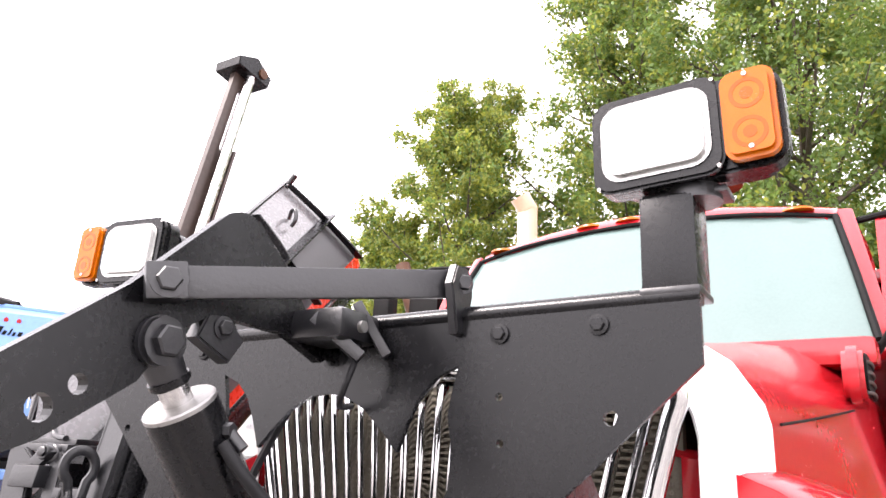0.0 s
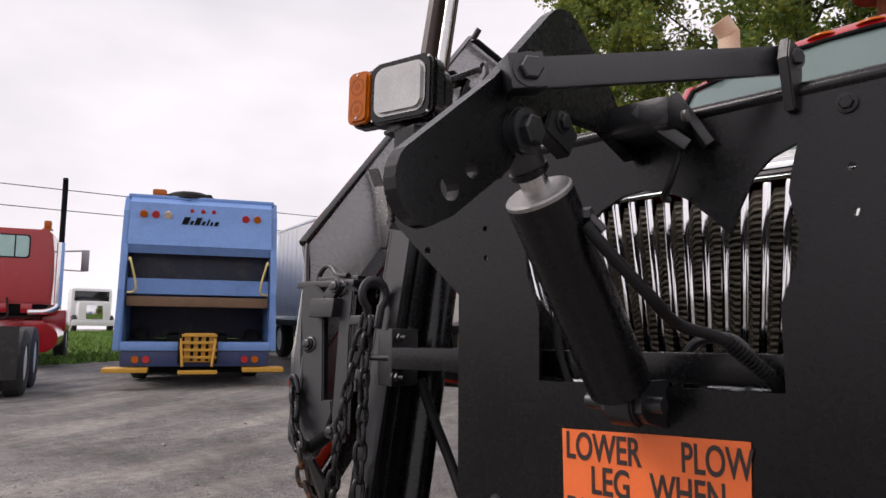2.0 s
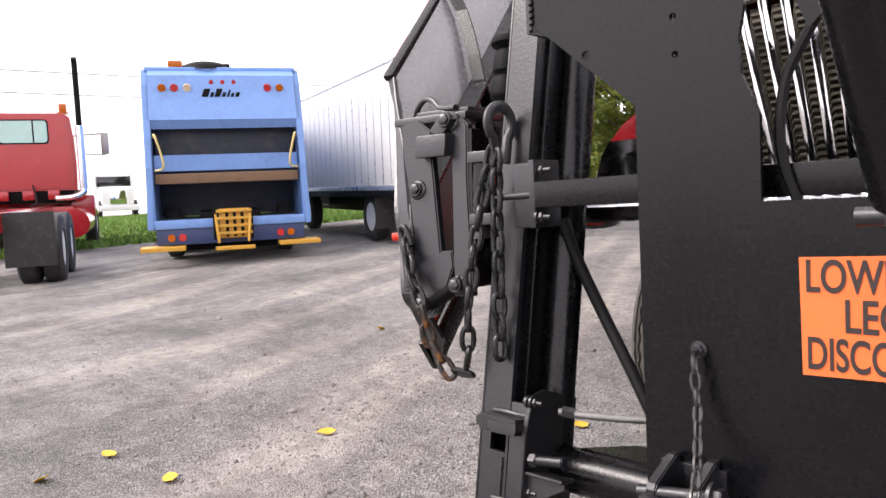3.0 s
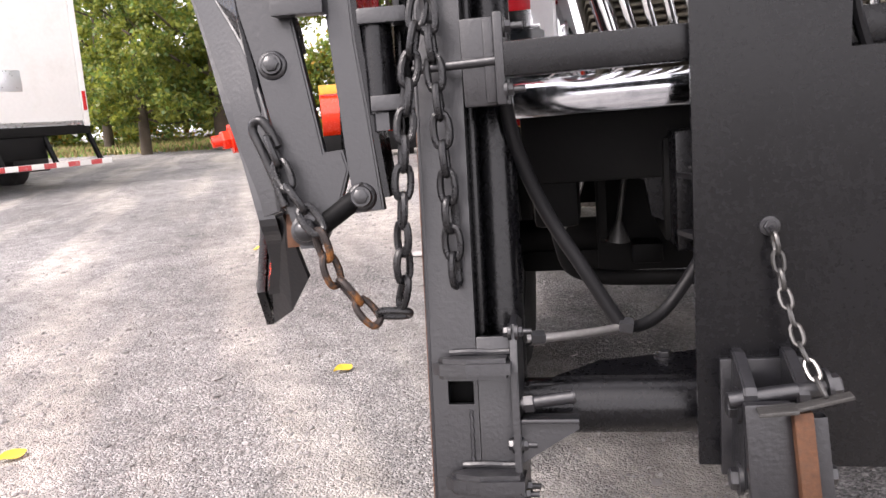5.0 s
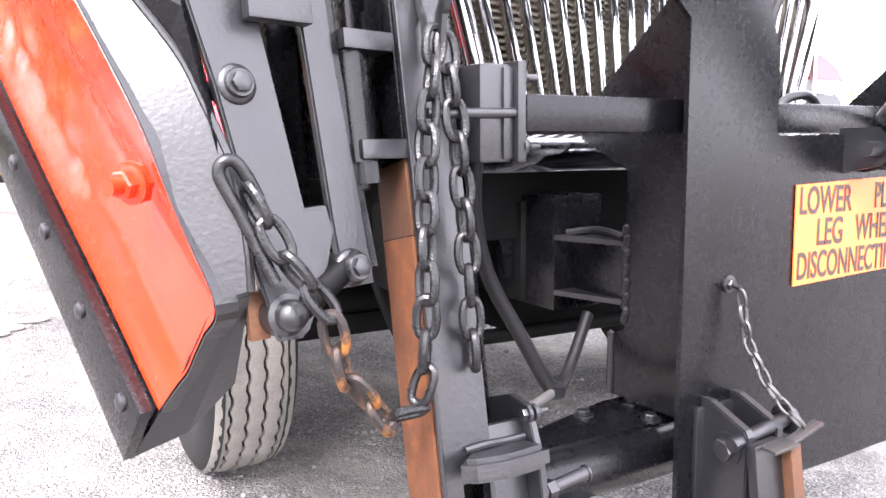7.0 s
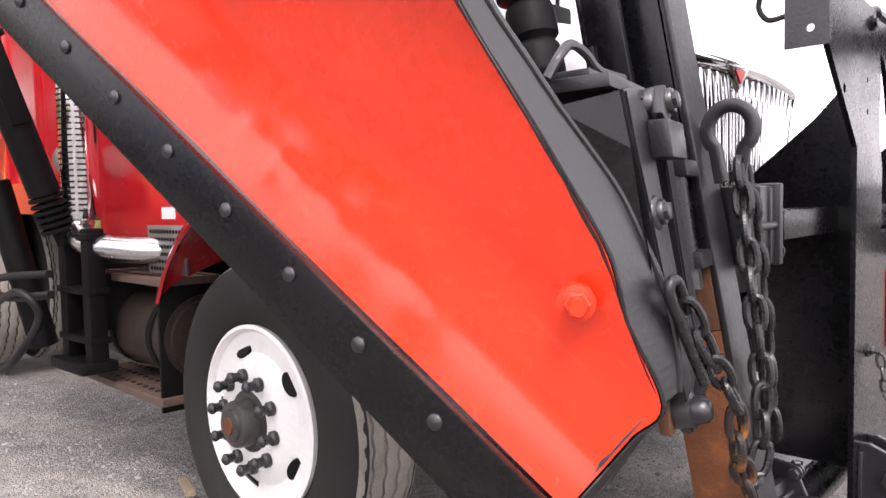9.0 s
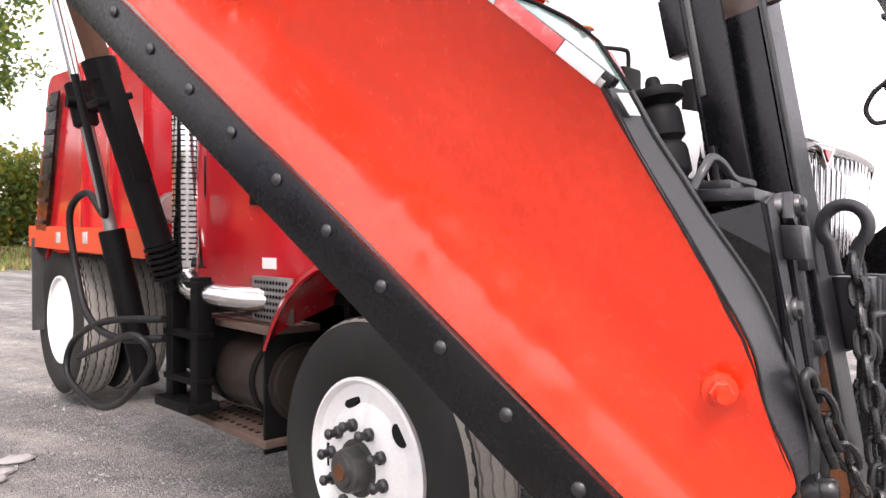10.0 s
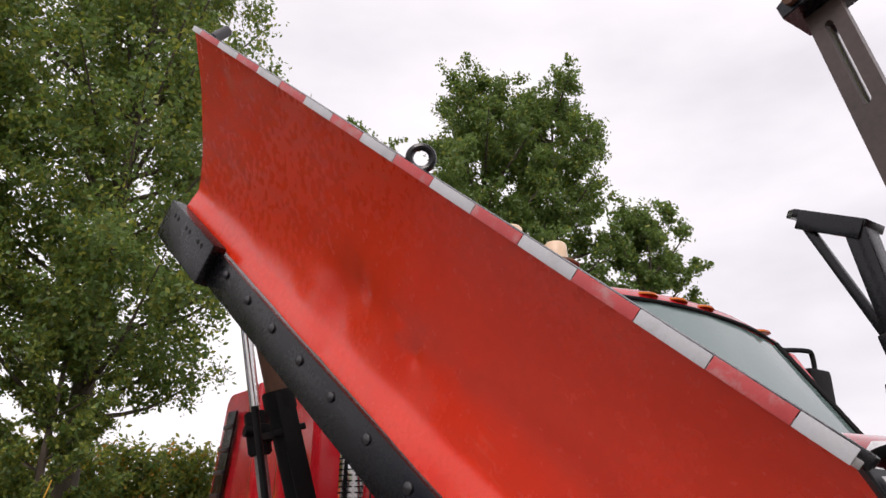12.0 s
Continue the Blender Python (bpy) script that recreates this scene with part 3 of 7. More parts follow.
    part("shelf_cable", pipe([(-0.47, 0.42, 0.806), (-0.43, 0.37, 0.815), (-0.44, 0.30, 0.815), (-0.446, 0.25, 0.808)], 0.010, 8), HOSE, h)
    # ear plates of the lift cylinder's foot
    for x in (-0.04, 0.035):
        part("cylinder_ear", side_plate([(0.012, 1.045), (-0.075, 1.045), (-0.105, 1.015), (-0.105, 0.985), (-0.08, 0.965), (0.012, 0.945)], x - 0.007, x + 0.007), BLACK_ROUGH, h, smooth=False)
    part("cylinder_pin", rod((-0.095, -0.075, 1.0), (0.075, -0.075, 1.0), 0.016), BLACK_ROUGH, h)
    # jack leg pivots below
    for x in (-0.462, -0.378):
        part("leg_lug", side_plate([(0.0, 0.517), (-0.022, 0.517), (-0.105, 0.482), (-0.112, 0.470), (-0.110, 0.30), (-0.095, 0.285), (0.0, 0.285)], x - 0.011, x + 0.011, 0.003), BLACK_ROUGH, h, "worn black leg lug", smooth=False)
    part("lug_back", box(-0.492, -0.352, -0.012, 0.0, 0.275, 0.500, 0.003), BLACK_ROUGH, h)
    # foot of the right link at the top edge
    part("link_clevis", side_plate([(0.015, 1.55), (0.035, 1.64), (0.015, 1.685), (-0.03, 1.685), (-0.045, 1.645), (-0.02, 1.55)], 0.304, 0.324, 0.003), BLACK_ROUGH, h, smooth=False)
    return h


hitch = build_hitch()


def build_sign():
    s = thing("warning_sign", "orange painted warning sign with black capitals on black plate", "sign")
    part("sign_face", prism([(-0.209, 0.927), (-0.10, 0.930), (0.02, 0.934), (0.210, 0.938), (0.207, 0.83), (0.204, 0.724), (0.0, 0.719), (-0.206, 0.713)], 0.003, Matrix.Translation((0, -0.005, 0))), SIGN_ORANGE, s, smooth=False)
    for body, x, z, size, wide in (("LOWER", -0.200, 0.866, 0.082, 0.65), ("PLOW", 0.071, 0.868, 0.082, 0.61), ("LEG", -0.137, 0.797, 0.082, 0.68), ("WHEN", 0.004, 0.799, 0.082, 0.63), ("DISCONNECTING", -0.199, 0.727, 0.082, 0.588)):
        ob = part("lettering", text_mesh(body, size, LETTER), LETTER, s)
        ob.matrix_local = Matrix.Translation((x, -0.0062, z)) @ pose(0, 0, 0, 90, 0, 0) @ Matrix.Diagonal((wide, 1, 1, 1))
    return s


build_sign()


def build_lift_arm():
    a = thing("plow_lift", "black plow lift of one thick plate, its nose drilled with holes", "plow lift")
    nose = [(-0.655 + 0.066 * math.cos(radians(a)), 1.354 + 0.066 * math.sin(radians(a))) for a in range(270, 120, -15)] + [(-0.50, 1.560), (-0.335, 1.728), (-0.318, 1.742), (-0.295, 1.751), (-0.27, 1.752), (-0.245, 1.744), (-0.17, 1.685), (-0.09, 1.60), (-0.02, 1.585), (0.03, 1.60), (0.04, 1.55), (-0.03, 1.505), (-0.14, 1.545), (-0.33, 1.545), (-0.40, 1.50), (-0.46, 1.41), (-0.60, 1.312)]
    holes = [circle(-0.607, 1.355, 0.021), circle(-0.556, 1.394, 0.016)]
    part("lift_plate", moved(holed_plate(nose, holes, 0.026), Matrix(((0, 1, 0, -0.024), (1, 0, 0, 0), (0, 0, 1, 0), (0, 0, 0, 1)))), BLACK, a, smooth=False)
    part("pin_boss", rod((-0.045, -0.433, 1.478), (0.020, -0.433, 1.478), 0.040, seg=24, bevel=0.006), BLACK_ROUGH, a)
    part("pin_nut", hex_bolt((0.020, -0.433, 1.478), (1, 0, 0), 0.028, 0.020), BLACK_ROUGH, a, "large hex pin head")
    part("hinge_bracket", side_plate([(-0.34, 1.545), (-0.29, 1.55), (-0.25, 1.51), (-0.28, 1.465), (-0.36, 1.50)], -0.03, 0.005, 0.004), BLACK_ROUGH, a, smooth=False)
    part("hinge_bolt", hex_bolt((0.005, -0.305, 1.525), (1, 0, 0), 0.015, 0.012), BLACK_ROUGH, a)
    part("lock_block", box(-0.02, 0.13, -0.13, 0.0, 1.535, 1.60, 0.02), BLACK_ROUGH, a)
    part("lock_lever", bar((0.05, -0.12, 1.58), (0.13, -0.06, 1.505), 0.035, 0.025), BLACK_ROUGH, a)
    part("lock_lever", bar((0.10, -0.05, 1.62), (0.155, -0.01, 1.515), 0.03, 0.02), BLACK_ROUGH, a)
    part("lock_pin", rod((0.0, -0.07, 1.565), (0.14, -0.07, 1.565), 0.012), DULL_STEEL, a)
    return a


build_lift_arm()


def build_link_bar():
    b = thing("link_bar", "flat black steel link bar bolted at both ends", "link bar")
    p0, p1 = Vector((0.03, -0.455, 1.570)), Vector((0.305, -0.005, 1.652))
    part("bar", bar(p0, p1, 0.016, 0.056, 0.004), BLACK_ROUGH, b)
    ax = (p1 - p0).normalized()
    side = ax.cross(Vector((0, 0, 1))).normalized()
    part("end_block", bar(p0 - ax * 0.035, p0 + ax * 0.03, 0.05, 0.062, 0.004), BLACK_ROUGH, b)
    part("end_bolt", hex_bolt(p0 + side * 0.025, side, 0.021, 0.016), BLACK_ROUGH, b)
    part("far_bolt", hex_bolt(p1 + side * 0.012 + ax * 0.01, side, 0.016, 0.014), BLACK_ROUGH, b)
    return b


build_link_bar()


def build_lift_cylinder():
    c = thing("lift_cylinder", "black hydraulic lift cylinder with bright polished rod", "hydraulic cylinder")
    top, foot = Vector((-0.010, -0.433, 1.478)), Vector((-0.004, -0.075, 1.0))
    ax = (foot - top).normalized()
    part("rod_eye", join(rod(top + Vector((-0.03, 0, 0)), top + Vector((0.028, 0, 0)), 0.044, seg=26, bevel=0.006), rod(top, top + ax * 0.065, 0.038, 0.032)), BLACK_ROUGH, c)
    part("locking_ring", rod(top + ax * 0.062, top + ax * 0.080, 0.036, seg=20, bevel=0.004), BLACK, c)
    part("piston_rod", rod(top + ax * 0.07, top + ax * 0.14, 0.026, seg=26), STEEL, c, "bright steel piston rod")
    part("gland", lathe([(0.027, 0.0), (0.060, 0.001), (0.063, 0.004), (0.063, 0.012)], 36, Matrix.Translation(top + ax * 0.112) @ ax.to_track_quat("Z", "Y").to_matrix().to_4x4()), DULL_STEEL, c, "grey steel gland")
    part("barrel", rod(top + ax * 0.120, foot - ax * 0.045, 0.0635, seg=40, bevel=0.003), BLACK, c)
    part("foot_eye", rod(foot + Vector((-0.03, 0, 0)), foot + Vector((0.03, 0, 0)), 0.045, seg=24, bevel=0.005), BLACK_ROUGH, c)
    side = ax.cross(Vector((1, 0, 0))).normalized()
    out = top + ax * 0.165 + Vector((0.06, 0.03, 0.0))
    part("port_fitting", join(rod(out - Vector((0.03, 0.01, 0)), out + Vector((0.012, 0, 0)), 0.014, seg=6), rod(out, out + Vector((0.025, 0.015, -0.03)), 0.011, seg=12)), BLACK_ROUGH, c)
    return c


build_lift_cylinder()


def build_hoses():
    h = thing("hydraulic_hose", "thick black hydraulic hose hanging from the lift cylinder", "hose")
    part("hose", pipe([(0.06, -0.32, 1.325), (0.095, -0.29, 1.27), (0.13, -0.22, 1.20), (0.135, -0.13, 1.155), (0.19, -0.05, 1.125), (0.24, 0.02, 1.06), (0.255, 0.06, 1.0)], 0.0115, 12), HOSE, h)
    for k in range(13):
        at = Matrix.Translation((0.19 + 0.05 * k / 12, -0.05 + 0.07 * k / 12, 1.125 - 0.065 * k / 12)) @ Vector((0.5, 0.7, -0.6)).to_track_quat("Z", "Y").to_matrix().to_4x4()
        part("guard_ring", lathe([(0.0115, -0.002), (0.0155, -0.0015), (0.0155, 0.0015), (0.0115, 0.002)], 12, at), HOSE, h)
    h2 = thing("lock_hose", "thin black hose looping down from the arm lock", "hose")
    part("hose", pipe([(0.10, -0.03, 1.56), (0.115, -0.06, 1.50), (0.10, -0.07, 1.44), (0.07, -0.04, 1.415), (0.05, 0.02, 1.42)], 0.007, 8), HOSE, h2)
    h3 = thing("cross_hose", "black hose curving behind the face plate opening", "hose")
    part("hose", pipe([(-0.22, 0.06, 1.0), (-0.255, 0.05, 1.12), (-0.245, 0.05, 1.25), (-0.20, 0.05, 1.34), (-0.15, 0.05, 1.42)], 0.010, 8), HOSE, h3)
    h4 = thing("grey_hose", "grey hydraulic hose arching behind the opening", "hose")
    part("hose", pipe([(-0.03, 0.20, 1.02), (0.0, 0.20, 1.10), (0.05, 0.19, 1.13), (0.12, 0.19, 1.12), (0.18, 0.19, 1.03)], 0.012, 10), BLACK_ROUGH, h4)
    h5 = thing("wing_hose", "heavy black hose hanging from beam to lower tube", "hose")
    part("hose", pipe([(-0.868, 0.20, 1.00), (-0.850, 0.235, 0.89), (-0.800, 0.262, 0.755), (-0.720, 0.257, 0.615), (-0.660, 0.250, 0.512), (-0.640, 0.246, 0.490)], 0.016, 12), HOSE, h5)
    part("lower_hose", pipe([(-0.640, 0.246, 0.489), (-0.600, 0.275, 0.484), (-0.550, 0.310, 0.505), (-0.500, 0.335, 0.560), (-0.46, 0.35, 0.62)], 0.014, 12), HOSE, h5)
    part("hose_elbow", rod((-0.655, 0.245, 0.494), (-0.625, 0.246, 0.488), 0.020, seg=6), BLACK_ROUGH, h5)
    part("steel_pipe", pipe([(-0.850, 0.122, 0.508), (-0.80, 0.150, 0.500), (-0.72, 0.200, 0.492), (-0.645, 0.244, 0.489)], 0.010, 10), DULL_STEEL, h5, "painted steel pipe")
    part("pipe_nut", rod((-0.842, 0.127, 0.507), (-0.815, 0.142, 0.502), 0.016, seg=6), BLACK_ROUGH, h5)


build_hoses()


def lamp_head(mirror):
    """A plow head lamp: black housing, clear fluted lens and an amber turn lens at its outer end."""
    s = mirror
    l = thing("plow_lamp", "black plow head lamp with clear lens and amber turn lens", "lamp", group="plow lamps")
    part("housing", rounded_box(-0.165, 0.165, 0.0, 0.045, 0.004, 0.181, 0.035, 0.006), BLACK, l)
    part("housing_back", rounded_box(-0.150, 0.150, 0.045, 0.115, 0.018, 0.168, 0.045, 0.02), BLACK, l)
    xc = -0.045 * s
    part("bezel", rounded_box(xc - 0.116, xc + 0.116, -0.018, 0.0, 0.0, 0.185, 0.034, 0.005), BLACK, l, "black lens bezel")
    part("clear_lens", rounded_box(xc - 0.097, xc + 0.097, -0.031, -0.010, 0.018, 0.167, 0.036, 0.010), LENS_CLEAR, l, "clear fluted glass lens")
    xo = 0.115 * s
    part("amber_lens", rounded_box(xo - 0.043, xo + 0.043, -0.029, 0.0, 0.012, 0.173, 0.022, 0.008), LENS_ORANGE, l, "amber turn signal lens")
    for dz in (0.055, 0.125):
        at = Matrix.Translation((xo, -0.029, dz)) @ pose(0, 0, 0, 90, 0, 0)
        part("lens_ring", lathe([(0.028, -0.001), (0.028, 0.0006), (0.021, 0.0006), (0.021, -0.001)], 24, at, True), LENS_AMBER_DARK, l, "pressed ring in the amber lens")
        part("lens_eye", lathe([(0.011, -0.001), (0.011, 0.0006), (0.0006, 0.0006)], 18, at), LENS_AMBER_DARK, l)
    for dx, dz in ((-0.105, 0.172), (0.105, 0.172), (-0.105, 0.012), (0.105, 0.012)):
        part("lens_screw", hex_bolt((xc + dx, -0.017, dz), (0, -1, 0), 0.004, 0.003, False), STEEL, l)
    for dz in (0.16, 0.028):
        part("amber_screw", hex_bolt((xo, -0.029, dz), (0, -1, 0), 0.0045, 0.003, False), STEEL, l)
    part("pivot", rod((0.0, 0.05, -0.022), (0.0, 0.05, 0.004), 0.045, seg=20), BLACK_ROUGH, l)
    return l


def build_lamp_posts():
    for s, x0, x1, z0, z1, lx, lz, turn in ((1, 0.672, 0.766, 1.600, 1.776, 0.757, 1.789, -3), (-1, -0.79, -0.705, 1.586, 1.735, -0.798, 1.752, 6)):
        p = thing("lamp_post", "square black lamp post welded on the hitch", "lamp post", group="lamp posts")
        part("tube", box(x0, x1, 0.0, 0.095, z0, z1, 0.005), BLACK, p)
        part("weld_seam", box(x0 - 0.004, x1 + 0.004, -0.004, 0.099, z0 - 0.002, z0 + 0.012, 0.006), BLACK_ROUGH, p)
        part("lamp_shelf", box(min(x0, lx - 0.06), max(x1, lx + 0.06), 0.02, 0.09, z1, z1 + 0.012, 0.003), BLACK_ROUGH, p)
        l = lamp_head(s)
        l.matrix_world = Matrix.Translation((lx, -0.005, lz)) @ pose(0, 0, 0, 0, -1.5 * s, turn)
    w = thing("lamp_cable", "black cable looped behind the lamp post", "cable")
    part("cable", pipe([(-0.79, 0.07, 1.625), (-0.795, 0.092, 1.602), (-0.80, 0.118, 1.578), (-0.80, 0.133, 1.54), (-0.80, 0.114, 1.508), (-0.79, 0.080, 1.512)], 0.006, 8), HOSE, w)


build_lamp_posts()


def build_jack_leg():
    j = thing("jack_leg", "black plow jack leg with rusty edge, folded in its lugs", "jack leg")
    part("leg_tube", bar((-0.440, -0.122, 0.462), (-0.425, -0.155, 0.10), 0.075, 0.022, 0.004, up=(0, 1, 0)), BLACK_ROUGH, j)
    part("rusty_bar", bar((-0.392, -0.138, 0.455), (-0.365, -0.170, 0.10), 0.030, 0.034, 0.003, up=(0, 1, 0)), BROWN_RUST, j, "rusty brown front bar")
    part("side_bar", bar((-0.362, -0.122, 0.440), (-0.338, -0.155, 0.10), 0.024, 0.030, 0.003, up=(0, 1, 0)), BLACK_ROUGH, j)
    part("upper_pin", join(rod((-0.495, -0.095, 0.455), (-0.335, -0.095, 0.478), 0.014), hex_bolt((-0.338, -0.095, 0.478), (1, 0, 0.1), 0.021, 0.020), hex_bolt((-0.476, -0.070, 0.437), (-1, 0, 0), 0.022, 0.018)), BLACK_ROUGH, j, "pivot pin with hex head")
    part("lower_pin", join(rod((-0.490, -0.080, 0.305), (-0.335, -0.095, 0.320), 0.012), hex_bolt((-0.338, -0.095, 0.320), (1, 0, 0), 0.017, 0.016), hex_bolt((-0.476, -0.078, 0.303), (-1, 0, 0), 0.020, 0.016)), BLACK_ROUGH, j)
    part("locking_blade", join(bar((-0.460, -0.145, 0.456), (-0.400, -0.150, 0.463), 0.038, 0.007, 0.002), bar((-0.402, -0.150, 0.463), (-0.318, -0.150, 0.484), 0.022, 0.007, 0.002)), DARK_STEEL, j, "worn bare locking blade")
    c = thing("pin_chain", "thin dark steel chain hanging down to the jack leg pin", "chain")
    part("eye_bolt", join(hex_bolt((-0.404, -0.002, 0.738), (0, -1, 0), 0.012, 0.012), rod((-0.404, -0.002, 0.738), (-0.404, -0.03, 0.734), 0.005)), BLACK_ROUGH, c)
    link = mesh_of(chain_link(0.044, 0.0040, 12, 6), "small_link", CHAIN_STEEL, True)
    lay_chain(c, [(-0.403, -0.028, 0.728), (-0.392, -0.04, 0.63), (-0.376, -0.08, 0.545), (-0.362, -0.120, 0.500), (-0.355, -0.146, 0.478)], 0.032, link)


build_jack_leg()

# ---- wing post, leaning back, and what hangs on it ----
LEAN = 10.6
POST = Matrix.Translation((-0.985, -0.043, 0.0)) @ pose(0, 0, 0, -LEAN, 0, 0)


def build_wing_post():
    p = thing("wing_post", "tall black leaning wing post with sliding carriage channel", "wing post", POST)
    part("front_plate", holed_plate([(-0.052, 0.10), (0.042, 0.10), (0.042, 2.02), (-0.052, 2.02)], [[(-0.018, 0.412), (0.034, 0.412), (0.034, 0.458), (-0.018, 0.458)]], 0.016, Matrix.Translation((0, -0.012, 0))), BLACK_ROUGH, p, smooth=False)
    part("plate_edge", box(-0.056, -0.049, -0.014, -0.002, 0.10, 2.02, 0.003), BLACK_ROUGH, p)
    part("channel_side", box(-0.112, -0.096, 0.065, 0.150, 0.97, 1.88, 0.004), BLACK, p)
    part("channel_side", box(0.030, 0.042, 0.004, 0.150, 0.12, 1.88, 0.004), BLACK, p)
    part("back_plate", box(-0.11, 0.07, 0.150, 0.162, 1.0, 1.88, 0.003), BLACK, p)
    part("slide_tube", rod((0.085, 0.13, 0.42), (0.085, 0.13, 1.62), 0.046, seg=26), BLACK, p, "smooth black slide tube")
    part("slide_rail", box(0.042, 0.056, 0.03, 0.16, 0.40, 1.55, 0.004), BLACK, p)
    part("guide_rail", box(-0.119, -0.113, 0.134, 0.146, 1.22, 1.50, 0.002), BLACK_ROUGH, p, "worn guide rail")
    # slotted upper mast with its head block
    mast = [(-0.040, 1.80), (-0.040, 1.885), (-0.010, 1.925), (-0.008, 2.79), (0.089, 2.79), (0.089, 1.925), (0.112, 1.885), (0.112, 1.80)]
    slot = [(0.030, 2.455), (0.034, 2.445), (0.041, 2.442), (0.049, 2.445), (0.053, 2.455), (0.053, 2.715), (0.049, 2.725), (0.041, 2.728), (0.034, 2.725), (0.030, 2.715)]
    part("mast_plate", moved(holed_plate(mast, [slot], 0.026), Matrix(((0, 1, 0, -0.050), (1, 0, 0, 0), (0, 0, 1, 0), (0, 0, 0, 1)))), BROWN_MAST, p, "worn dark mast with a long slot", smooth=False)
    part("mast_flange", box(-0.024, 0.005, 0.076, 0.088, 1.86, 2.46, 0.002), BROWN_MAST, p)
    head = prism([(-0.040, 2.780), (-0.046, 2.815), (0.035, 2.865), (0.122, 2.827), (0.118, 2.780)], 0.135, None, 0.003)
    part("head_block", moved(head, Matrix(((0, 1, 0, -0.108), (1, 0, 0, 0), (0, 0, 1, 0), (0, 0, 0, 1)))), BLACK, p, smooth=False)
    part("head_pin", rod((-0.123, 0.075, 2.815), (0.035, 0.075, 2.815), 0.020, seg=20), BROWN_RUST, p, "rusty head pin")
    part("lift_rod", rod((0.004, 0.045, 1.70), (0.004, 0.045, 2.80), 0.019, seg=22), STEEL, p, "bright steel lift rod")
    # triangular stowing bracket on the back
    def on_post(x, y, z):
        return POST.inverted() @ Vector((x, y, z))
    part("bracket_arm", bar(on_post(-1.05, 0.490, 2.075), on_post(-1.05, 0.655, 2.162), 0.085, 0.022, 0.003), BLACK, p)
    part("arm_flange", bar(on_post(-1.09, 0.500, 2.062), on_post(-1.09, 0.645, 2.138), 0.014, 0.045, 0.003), BLACK, p)
    tip = prism([(-0.0425, 0.0), (0.0, 0.045), (0.0425, 0.0)], 0.022, None, 0.002)
    tip_m = (on_post(-1.05, 0.655, 2.162) - on_post(-1.05, 0.490, 2.075)).normalized()
    part("bracket_tip", moved(tip, Matrix.Translation(on_post(-1.05, 0.653, 2.161)) @ Matrix((Vector((1, 0, 0)), tip_m.cross(Vector((1, 0, 0))), tip_m)).transposed().to_4x4() @ Matrix.Translation((0, -0.011, 0))), BLACK, p, smooth=False)
    part("bracket_post", bar(on_post(-1.06, 0.510, 2.08), on_post(-1.06, 0.455, 1.70), 0.062, 0.030, 0.004, up=(0, 1, 0)), BLACK, p)
    part("post_flange", bar(on_post(-1.085, 0.525, 2.07), on_post(-1.085, 0.480, 1.78), 0.012, 0.035, 0.003, up=(0, 1, 0)), BLACK, p)
    part("bracket_brace", bar(on_post(-1.07, 0.640, 2.13), on_post(-1.07, 0.498, 1.80), 0.018, 0.022, 0.003, up=(0, 1, 0)), BLACK, p)
    part("bracket_foot", bar(on_post(-1.07, 0.490, 1.82), on_post(-1.07, 0.458, 1.675), 0.05, 0.055, 0.006, up=(0, 1, 0)), BLACK, p)
    part("bracket_strip", box(-0.119, -0.113, 0.132, 0.146, 1.62, 1.86, 0.002), DARK_STRIP, p, "bare steel strip")
    # lower ears and flange of the tube joint
    ear = [(0.115, 0.0), (0.115, -0.075), (0.03, -0.082), (-0.022, -0.066), (-0.040, -0.045), (-0.022, -0.026), (-0.005, -0.010), (-0.005, 0.0)]
    for z, dx in ((0.490, 0.0), (0.268, 0.016)):
        slab = moved(prism(ear, 0.040, None, 0.009), Matrix(((1, 0, 0, dx), (0, 0, 1, -0.004), (0, -1, 0, z + 0.020), (0, 0, 0, 1))))
        part("guide_ear", slab, BLACK_ROUGH, p, "worn forward guide ear", smooth=False)
        part("ear_weld", pipe([(dx - 0.01, -0.016, z + 0.024), (dx + 0.03, -0.017, z + 0.026), (dx + 0.07, -0.015, z + 0.024), (dx + 0.11, -0.017, z + 0.025)], 0.007, 8), BLACK_ROUGH, p)
    part("seam_weld", pipe([(0.026 + 0.002 * (k % 2), -0.014, 0.29 + 0.010 * k) for k in range(12)], 0.004, 6, 2), BLACK_ROUGH, p)
    part("joint_flange", side_plate([(-0.05, 0.20), (-0.05, 0.48), (-0.03, 0.57), (0.02, 0.585), (0.16, 0.56), (0.16, 0.20)], 0.112, 0.126, 0.002), BLACK_ROUGH, p, smooth=False)
    part("flange_web", box(0.0425, 0.112, -0.011, 0.006, 0.10, 0.545, 0.003), BLACK_ROUGH, p)
    # dark block set behind the square hole as its inner shade
    part("square_socket", box(-0.050, 0.045, 0.045, 0.075, 0.37, 0.50, 0.002), DARK, p, "dark block standing for the shade in the square socket")
    for y, z in ((-0.03, 0.555), (-0.03, 0.24), (0.02, 0.24), (-0.028, 0.335)):
        part("flange_bolt", join(hex_bolt((0.126, y, z), (1, 0, 0), 0.011, 0.012), rod((0.126, y, z), (0.155, y, z), 0.006, seg=10), hex_bolt((0.112, y, z), (-1, 0, 0), 0.011, 0.012)), BLACK_ROUGH, p)
